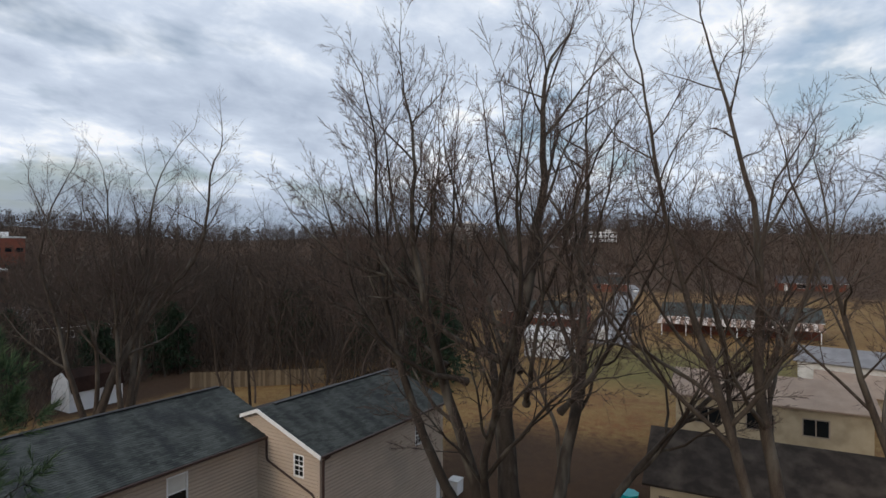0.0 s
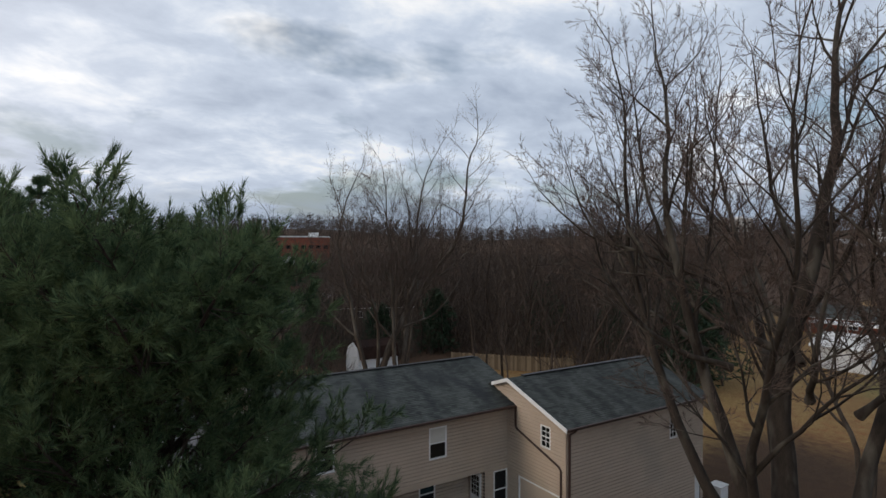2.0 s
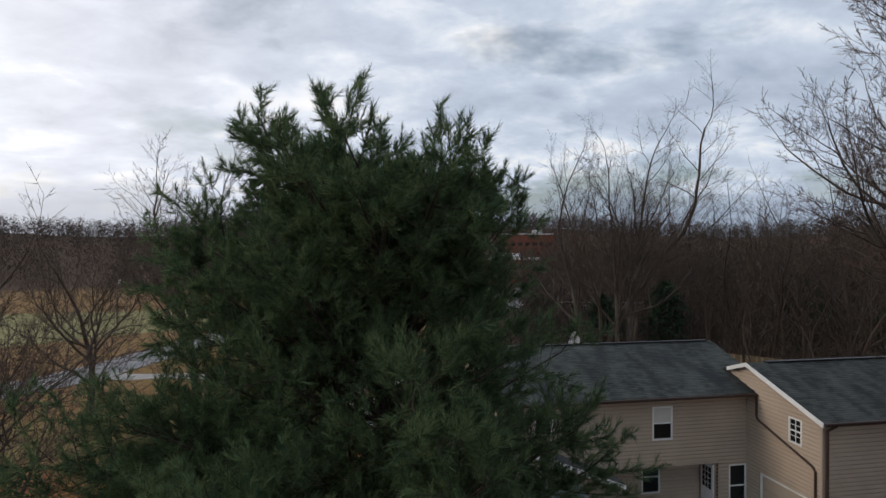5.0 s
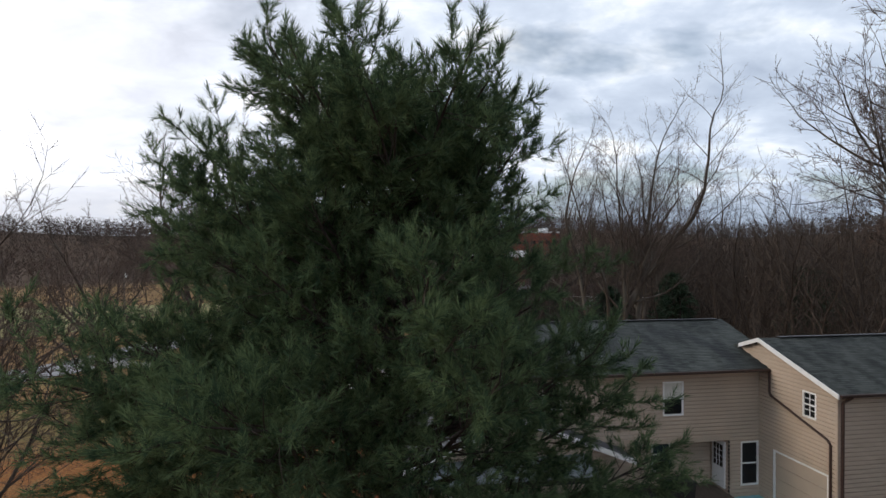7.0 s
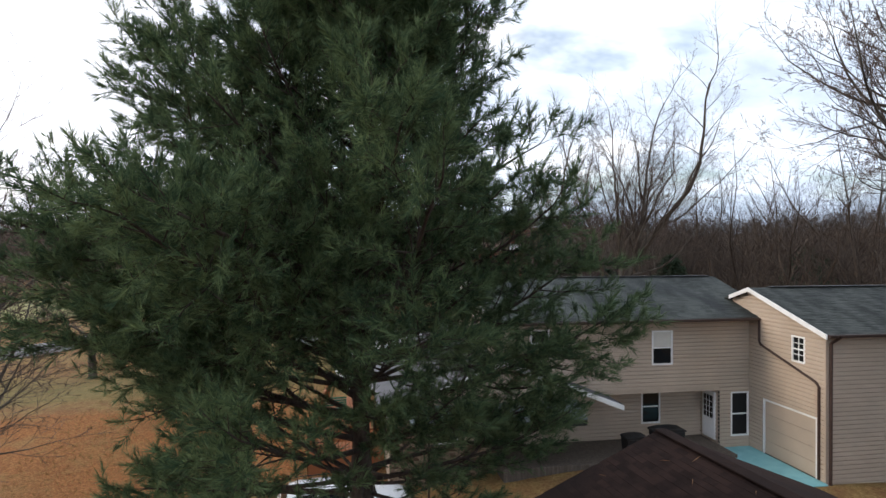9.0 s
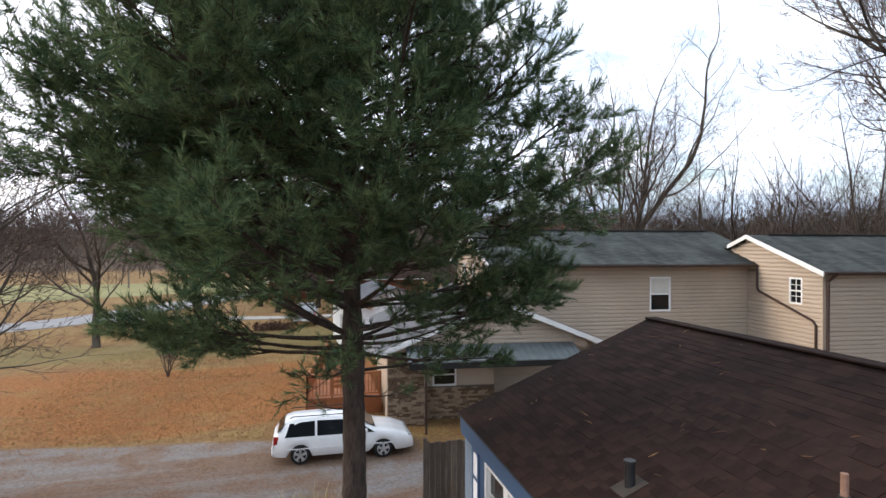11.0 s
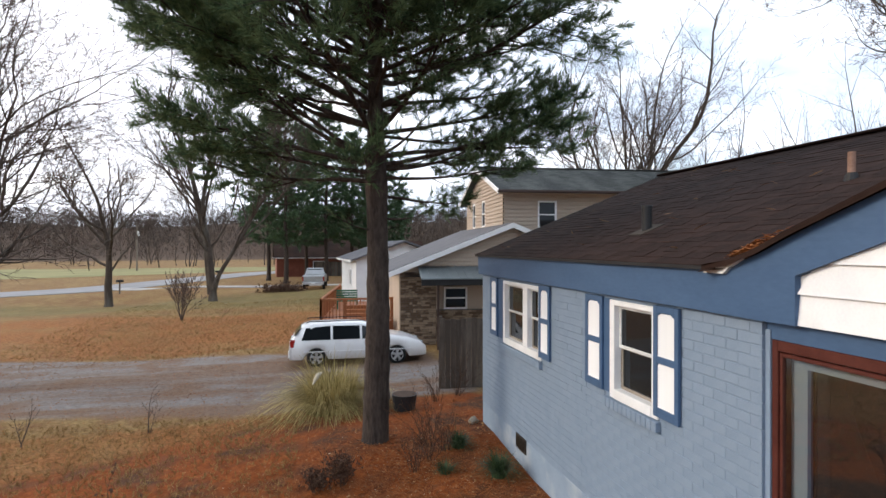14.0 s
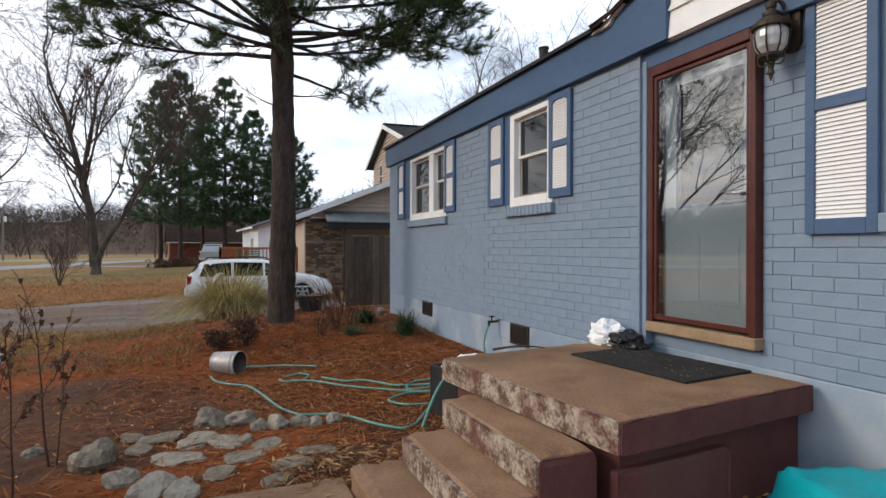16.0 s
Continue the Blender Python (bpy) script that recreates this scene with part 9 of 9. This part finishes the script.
# big far buildings
def slab_building(label, x, y, rot, w, d, hgt, mat, floors, cols, z0=None):
    b_ = thing("commercial_building", label, "building", "far buildings", at=pose(x, y, gz(x, y) if z0 is None else z0, 0, 0, rot))
    part("wall", boxes([(-w / 2, w / 2, -d / 2, d / 2, -1.5, hgt)]), mat, b_)
    part("roof", boxes([(-w / 2 - 0.2, w / 2 + 0.2, -d / 2 - 0.2, d / 2 + 0.2, hgt, hgt + 0.6)]), M["white_old"], b_)
    part("roof_unit", boxes([(w * 0.1, w * 0.3, -2, 2, hgt + 0.6, hgt + 2.4)]), M["white"], b_)
    for f in range(floors):
        for c in range(cols):
            u = -w / 2 + (c + 0.5) * w / cols
            zz = 1.2 + f * hgt / floors
            part("window", boxes([(u - w / cols * 0.32, u + w / cols * 0.32, -d / 2 - 0.06, -d / 2 + 0.02, zz, zz + 1.6)]), M["glass"], b_)
    return b_


slab_building("long low brick office building", 68, 198, -22, 36, 16, 9.0, M["brick_red"], 2, 7)
slab_building("taller brick office block", 105, 252, -22, 24, 16, 19.5, M["brick_red"], 3, 7)
slab_building("white apartment block on the skyline", 461, 119, -76, 15, 12, 13, M["siding_white"], 4, 5, 14)
slab_building("white apartment block on the skyline", 466, 94, -78, 22, 12, 14, M["siding_white"], 4, 7, 14)
slab_building("grey office block on the skyline", 528, 253, -65, 36, 16, 16, M["conc"], 3, 8)
plain_house("brown house among bare trees", 54.0, 97.0, -20, 15.0, 8.0, 3.0, 2.0, M["wood_grey"], M["shingle_brown"], windows=[("f", -4, 1.0, 1.2, 1.2), ("f", 2, 1.0, 1.2, 1.2)])
# white barn-roofed shed behind the tan house
ws = thing("garden_shed", "white barn-shaped shed with a brown roof", "shed", at=pose(30.2, 56.3, -1.0, 0, 0, -3))
bm = bmesh.new()
prism(bm, [(-1.7, -0.3), (1.7, -0.3), (1.7, 2.0), (1.2, 3.1), (0, 3.7), (-1.2, 3.1), (-1.7, 2.0)], "x", -2.6, 2.6)
part("wall", bm, M["siding_white"], ws)
bm = bmesh.new()
prism(bm, [(-1.85, 1.9), (-1.3, 3.15), (0, 3.8), (1.3, 3.15), (1.85, 1.9), (1.95, 1.95), (1.36, 3.25), (0, 3.92), (-1.36, 3.25), (-1.95, 1.95)], "x", -2.5, 2.7)
part("roof", bm, M["shingle_brown"], ws)
part("door", boxes([(-2.66, -2.6, -0.6, 0.6, 0.1, 2.1)]), M["white"], ws)
fn = thing("board_fence", "weathered board fence at the wood's edge", "fence")
fence_rot = Matrix.Rotation(math.atan2(-12.0, 9.0), 4, "Z")
board = mesh_of(boxes([(-0.122, 0.122, -0.012, 0.012, -1.2, 0.85)]), "board", M["wood_tan"])
for i in range(60):
    ob = new("board", board)
    ob.matrix_world = Matrix.Translation((39.5 + 9.0 * i / 60, 52.5 - 12.0 * i / 60, 0.03 * math.sin(i * 2.1))) @ fence_rot
    ob.parent = fn
# white house, dish and brown-roofed house past the deck
plain_house("white sided house with a low gable", 2.4, 38.5, 4, 6.6, 8.0, 2.9, 1.15, M["siding_white"], M["shingle_grey"], gable="y", windows=[("l", -2.0, 1.0, 1.0, 1.2)], z0=-0.1)
plain_house("brown-roofed brick house beyond the lawn", 2.0, 84.0, 5, 22.0, 9.0, 2.8, 2.2, M["brick_red"], M["shingle_brown"], windows=[("f", -6, 0.9, 1.6, 1.3), ("f", 3, 0.9, 1.6, 1.3)])
sd = thing("satellite_dish", "grey satellite dish on a house wall", "satellite dish", at=pose(0.9, 34.2, 2.95))
bm = bmesh.new()
cyl(bm, (0, 0, 0), (0, -0.08, 0.02), 0.30, 0.36, 18)
part("dish", bm, M["pipe_grey"], sd)
bm = bmesh.new()
cyl(bm, (0, 0.02, 0), (0, 0.3, -0.25), 0.02, n=6)
part("mast", bm, M["steel"], sd)
fn2 = thing("privacy_fence", "dark board privacy fence across the lawn", "fence")
for i in range(30):
    part("board", boxes([(-6.0 + i * 0.42, -5.6 + i * 0.42, 79.0, 79.06, -0.6, 1.5)]), M["wood_grey"], fn2)
# lawn across the road
h = Heap()
X, Y = np.meshgrid(np.linspace(-110, 10, 30), np.linspace(0, 1, 12), indexing="ij")
lo_ = 96 + 0.9 * (X + 20)
lo_ = np.where(X < -20, 96 + 0.62 * (X + 20), lo_)
YY = lo_ + (128 - lo_) * Y
k = np.arange(30 * 12).reshape(30, 12)
h.add(np.stack([X, YY, ground_z(X, YY) + 0.04], -1).reshape(-1, 3), np.stack([k[:-1, :-1], k[1:, :-1], k[1:, 1:], k[:-1, 1:]], -1).reshape(-1, 4))
tagged(h.make("lawn", M["lawn_far"]), "pale green lawn across the road", "lawn", kind="structure")
# teal bin and small clutter in the yard behind the garage
tb = thing("bin", "teal plastic bin in the back yard", "bin", at=pose(31.5, 3.2, gz(31.5, 3.2), 0, 0, 20))
bm = bmesh.new()
cyl(bm, (0, 0, 0), (0, 0, 0.9), 0.5, 0.62, 8)
part("tub", bm, M["teal_plastic"], tb)
for x, y in ((42.0, -17.2), (35.2, -18.1)):
    cp = thing("clothes_post", "white T-shaped clothes-line post", "clothes post", "clothes posts", at=pose(x, y, gz(x, y)))
    part("post", boxes([(-0.04, 0.04, -0.04, 0.04, -0.2, 1.9), (-0.04, 0.04, -0.5, 0.5, 1.86, 1.94)]), M["white_old"], cp)
bx = thing("white_box", "white plastic box beside the garage door", "box", at=pose(27.4, 12.9, gz(27.4, 12.9)))
part("body", boxes([(-0.4, 0.4, -0.35, 0.35, 0.0, 0.8)], 0.03), M["white"], bx)
part("lid", boxes([(-0.43, 0.43, -0.38, 0.38, 0.8, 0.88)], 0.02), M["white_old"], bx)


# ---- pieces of walls and roofs ----
def brick_field(face, spans, z0, z1, holes, near, seed):
    """Painted utility bricks in running bond on a wall that faces -x. near(y): those that the camera passes closest are pieces of their own; the rest is joined."""
    rnd = random.Random(seed)
    L, H, gap = 0.264, 0.084, 0.007
    me = [mesh_of(boxes([(-0.002, 0.010, -L / 2 - 0.0027, L / 2 + 0.0027, -H / 2, H / 2)], 0.004), "brick", M["brick_blue"]) for _ in range(1)]
    rest = bmesh.new()
    count = 0
    row, z = 0, z0
    while z + H < z1 + 0.03:
        zt = min(z + H, z1)
        for y0, y1 in spans:
            y = y0 - (0.5 * L if row % 2 else 0.0) - rnd.uniform(0, 0.02)
            while y < y1:
                a, b = max(y, y0), min(y + L, y1)
                segs = [(a, b)]
                for h0, h1, hz0, hz1 in holes:
                    if zt > hz0 + 0.01 and z < hz1 - 0.01:
                        nsg = []
                        for p, q in segs:
                            if q <= h0 or p >= h1:
                                nsg.append((p, q))
                            else:
                                if p < h0:
                                    nsg.append((p, h0))
                                if q > h1:
                                    nsg.append((h1, q))
                        segs = nsg
                for p, q in segs:
                    if q - p < 0.03:
                        continue
                    out = rnd.uniform(-0.003, 0.003)
                    if near((p + q) / 2) and count < 290 and abs(q - p - L) < 0.01 and zt - z > 0.08:
                        ob = new("brick", me[0])
                        ob.parent = house
                        ob.location = (face + 0.0075 + out * 0.5, (p + q) / 2, (z + zt) / 2)
                        ob.rotation_euler = (rnd.uniform(-.006, .006), 0, 0)
                        count += 1
                    else:
                        box(rest, face + 0.005 + out * 0.6, face + 0.012, p - 0.0024, q + 0.0024, z, zt)
                y += L + gap
        z += H + gap
        row += 1
    tagged(part("brickwork", rest, M["brick_blue"], house), kind="stuff")


brick_field(WX, [(0.06, 7.34)], 0.505, FASCIA_B - 0.005, [(1.34, 2.42, 1.78, 3.1), (4.28, 6.12, 1.78, 3.1), (2.3, 2.44, 1.93, 3.1), (6.04, 6.34, 1.93, 3.1)], lambda y: y < 2.9, 1)
brick_field(RX, [(-4.2, -1.025)], 0.60, FASCIA_B - 0.16, [(-3.2, -1.75, 1.50, 3.1)], lambda y: y > -2.4, 2)
# returned end of the brick front beside the door
rest = bmesh.new()
z = 0.505
while z < FASCIA_B - 0.05:
    box(rest, WX - 0.008, RX + 0.0, 0.052, 0.075, z, min(z + 0.092, FASCIA_B - 0.01))
    z += 0.102
tagged(part("brickwork", rest, M["brick_blue"], house), kind="stuff")

# shingles on the slope over the front
rnd = random.Random(8)
SL = math.hypot(RIDGE_X + 0.06, roof_z(RIDGE_X) - EAVE_Z)
CO, WID = 0.135, 0.31
ca_, sa_ = (RIDGE_X + 0.06) / SL, (roof_z(RIDGE_X) - EAVE_Z) / SL
h = Heap()
sh_me = None
count = 0
for k in range(int(SL / CO)):
    s0, s1 = k * CO - 0.02, (k + 1) * CO + 0.03
    y = -2.6 - rnd.random() * WID
    while y < 7.5:
        a, b = y, min(y + WID - 0.004, 7.50)
        ym = (a + b) / 2
        xm = s0 * ca_ - 0.06
        hid = ym < CG_Y0 and roof_z(max(xm, 0)) < rake_z(ym) + 0.05
        if b - a > 0.05 and not hid:
            lift = 0.004 + rnd.uniform(0, 0.007)
            if 0.4 < ym < 4.4 and k < 24 and count < 300 and b - a > 0.29:
                if sh_me is None:
                    sh_me = bpy.data.meshes.new("shingle")
                    w2, d_ = (WID - 0.004) / 2, CO + 0.05
                    sh_me.from_pydata([(0, -w2, 0.006), (0, w2, 0.006), (d_ * ca_ + 0, w2, d_ * sa_ + 0.002), (d_ * ca_, -w2, d_ * sa_ + 0.002), (0, -w2, 0), (0, w2, 0), (d_ * ca_, w2, d_ * sa_), (d_ * ca_, -w2, d_ * sa_)], [],
                                      [(0, 3, 2, 1), (4, 5, 6, 7), (0, 1, 5, 4), (1, 2, 6, 5), (3, 0, 4, 7)])
                    sh_me.materials.append(M["shingle_brown"])
                ob = new("shingle", sh_me)
                ob.parent = house
                ob.location = (s0 * ca_ - 0.06, ym, EAVE_Z + s0 * sa_ + rnd.uniform(0, 0.006))
                ob.rotation_euler = (rnd.uniform(-0.012, 0.012), rnd.uniform(-0.02, 0.0), rnd.uniform(-0.02, 0.02))
                count += 1
            else:
                base = [(a, s0, lift), (b, s0, lift), (b, s1, 0.002), (a, s1, 0.002), (a, s0, 0.0), (b, s0, 0.0)]
                v = np.array([(ss * ca_ - 0.06 - ll * sa_, yy, EAVE_Z + ss * sa_ + ll * ca_) for yy, ss, ll in base])
                h.add(v, np.array([[0, 3, 2, 1], [4, 0, 1, 5]]))
        y += WID
tagged(h.make("shingles", M["shingle_brown"], house, smooth=False), kind="stuff")
part("ridge_cap", boxes([(RIDGE_X - 0.14, RIDGE_X + 0.14, -7.9, 7.5, roof_z(RIDGE_X) - 0.02, roof_z(RIDGE_X) + 0.022)], 0.012), M["shingle_brown"], house)

# ledge stones on the wing's wall
rnd = random.Random(6)
z = -0.8
rest = bmesh.new()
while z < 2.40:
    hh = rnd.uniform(0.055, 0.12)
    for u0, u1, lim, vv_, single in ((-1.42, 0.04, 2.42, WV + 0.10, True), (0.05, NU0, 1.0, WV + 0.70, False)):
        u = u0
        while u < u1 - 0.02:
            w_ = min(rnd.uniform(0.12, 0.38), u1 - u)
            if z + hh < lim + 0.05:
                r_ = (u + 0.006, u + w_ - 0.006, vv_ - rnd.uniform(0.02, 0.06), vv_ + 0.01, z + 0.006, min(z + hh, lim) - 0.004)
                if single:
                    part("stone", boxes([r_], 0.010), M["stone_wall"], tan)
                else:
                    box(rest, *r_)
            u += w_
    z += hh
tagged(part("stonework", rest, M["stone_wall"], tan), kind="stuff")

# leaves and straw in the valley of the roof, on the ground and by the stoop
def litter(name, label, n, place, size, mat, seed, long=1.0, category="leaves"):
    """Loose leaves: place(rng, n) gives positions; each leaf is a bent pair of triangles."""
    rng = np.random.default_rng(seed)
    P = place(rng, n)
    n = len(P)
    a = rng.uniform(0, 2 * np.pi, n)
    d = np.stack([np.cos(a), np.sin(a), rng.normal(0, 0.25, n)], -1) * (size * rng.uniform(0.6, 1.3, n))[:, None] * long
    s = np.stack([-np.sin(a), np.cos(a), rng.normal(0, 0.3, n)], -1) * (size * rng.uniform(0.4, 0.8, n))[:, None] / long
    up_ = np.array([0, 0, 1]) * (size * rng.uniform(0.05, 0.35, n))[:, None] / long
    v = np.stack([P - d / 2, P + s / 2 + up_, P + d / 2, P - s / 2 + up_ * 0.6], 1).reshape(-1, 3)
    h = Heap()
    i = np.arange(n)[:, None] * 4
    h.add(v, np.concatenate([i + np.array([[0, 1, 2]]), i + np.array([[0, 2, 3]])]))
    return tagged(h.make(name, mat, smooth=False), label, category, kind="stuff")


def on_ground(cx, cy, sx, sy, keep=None):
    def f(rng, n):
        X, Y = rng.normal(cx, sx, n), rng.normal(cy, sy, n)
        ok = (X < WX - 0.03) | (Y > 7.4)
        ok &= ~((X > -2.6) & (X < 0.2) & (Y > -1.6) & (Y < 0.5))
        if keep is not None:
            ok &= keep(X, Y)
        X, Y = X[ok], Y[ok]
        return np.stack([X, Y, ground_z(X, Y) + 0.012], -1)
    return f


def spread(x0, x1, y0, y1):
    def f(rng, n):
        X, Y = rng.uniform(x0, x1, n), rng.uniform(y0, y1, n)
        ok = ((X < WX - 0.03) | (Y > 7.4)) & ~((X > -2.6) & (X < 0.2) & (Y > -1.6) & (Y < 0.5))
        X, Y = X[ok], Y[ok]
        return np.stack([X, Y, ground_z(X, Y) + 0.012], -1)
    return f


def lawn_tufts(name, label, n, place, mat, seed, length):
    """Short dry grass in loose tufts."""
    rng = np.random.default_rng(seed)
    P = place(rng, n)
    keep = zone_masks(P[:, 0], P[:, 1])[0] < 0.35
    P = P[keep] - (0, 0, 0.012)
    h = Heap()
    tufts_mesh(h, P + (0, 0, 0.04), norm(rng.normal(0, 0.35, P.shape) + (0, 0, 1)), rng, 5, length, 0.010)
    return tagged(h.make(name, mat, smooth=False), label, "grass", kind="stuff")


lawn_tufts("dry_grass", "short straw-coloured winter grass on the front lawn", 4000, spread(-12, -3.6, 4.5, 10.6), M["dry_grass"], 31, 0.10)
lawn_tufts("dry_grass", "short straw-coloured winter grass past the drive", 6000, spread(-16, -1, 18.5, 40), M["dry_grass"], 32, 0.14)


def valley(rng, n):
    y = rng.uniform(-2.4, 0.42, n)
    zz = np.array([rake_z(v) for v in y])
    x = (zz - EAVE_Z) / PITCH + 0.04 + np.abs(rng.normal(0, 0.20, n))
    return np.stack([x, y, EAVE_Z + PITCH * (np.maximum(x, -0.05) + 0.06) + 0.03 + rng.uniform(0, 0.03, n)], -1)


litter("leaf_litter", "orange pine straw and leaves heaped in the roof valley", 4200, valley, 0.055, M["straw"], 1, 1.6)
litter("leaf_litter", "brown oak leaves scattered over the pine straw", 5200, on_ground(-1.3, 3.2, 1.5, 3.0), 0.045, M["leaf"], 2)
litter("leaf_litter", "fallen leaves on the front lawn", 9000, spread(-14, 0, 7.5, 31), 0.045, M["straw"], 3)
litter("pine_straw", "loose orange pine needles over the bed", 26000, on_ground(-1.8, 3.2, 1.5, 2.6), 0.052, M["straw"], 4, 4.0, "pine straw")
litter("leaf_litter", "brown leaves drifted beside the stoop", 900, lambda r, n: np.stack([r.uniform(-1.5, 0.05, n), r.normal(-1.85, 0.22, n), np.full(n, -0.09) + r.uniform(0, 0.06, n)], -1), 0.07, M["leaf"], 5)
litter("leaf_litter", "pale leaves drifted against the steps", 420, lambda r, n: np.stack([r.normal(-2.45, 0.32, n), r.normal(0.12, 0.20, n), np.full(n, -0.09) + r.uniform(0, 0.03, n)], -1), 0.055, M["leaf"], 6, 1.6)
litter("twig_litter", "small twigs on the brown roof", 40, lambda r, n: (lambda x, y: np.stack([x, y, EAVE_Z + PITCH * (x + 0.06) + 0.03], -1))(r.uniform(0.2, 4.0, n), r.uniform(0.8, 7.2, n)), 0.07, M["leaf"], 7, 3.0, "twigs")
litter("leaf_litter", "bits of leaf and grit on the door mat and stoop", 110, lambda r, n: (lambda x, y: np.stack([x * math.cos(0.105) - y * math.sin(0.105), -1.40 + x * math.sin(0.105) + y * math.cos(0.105), 0.600 + 0 * x], -1))(r.uniform(-0.62, 0.0, n), r.uniform(0.36, 1.36, n)), 0.015, M["leaf"], 8)
litter("leaf_litter", "dead leaves caught between stoop and steps", 160, lambda r, n: np.stack([r.normal(-1.56, 0.012, n), r.uniform(-1.25, 0.1, n), 0.405 + r.uniform(0, 0.012, n)], -1), 0.03, M["leaf"], 9)
litter("chip_litter", "pale chips and leaf scraps on the straw", 420, on_ground(-2.6, 3.4, 1.7, 2.6), 0.024, M["plume"], 10, 1.4)
litter("leaf_litter", "drift of brown and orange leaves across the lawn", 9000, spread(-15, 0.4, 18.6, 31), 0.052, M["leaf"], 12)
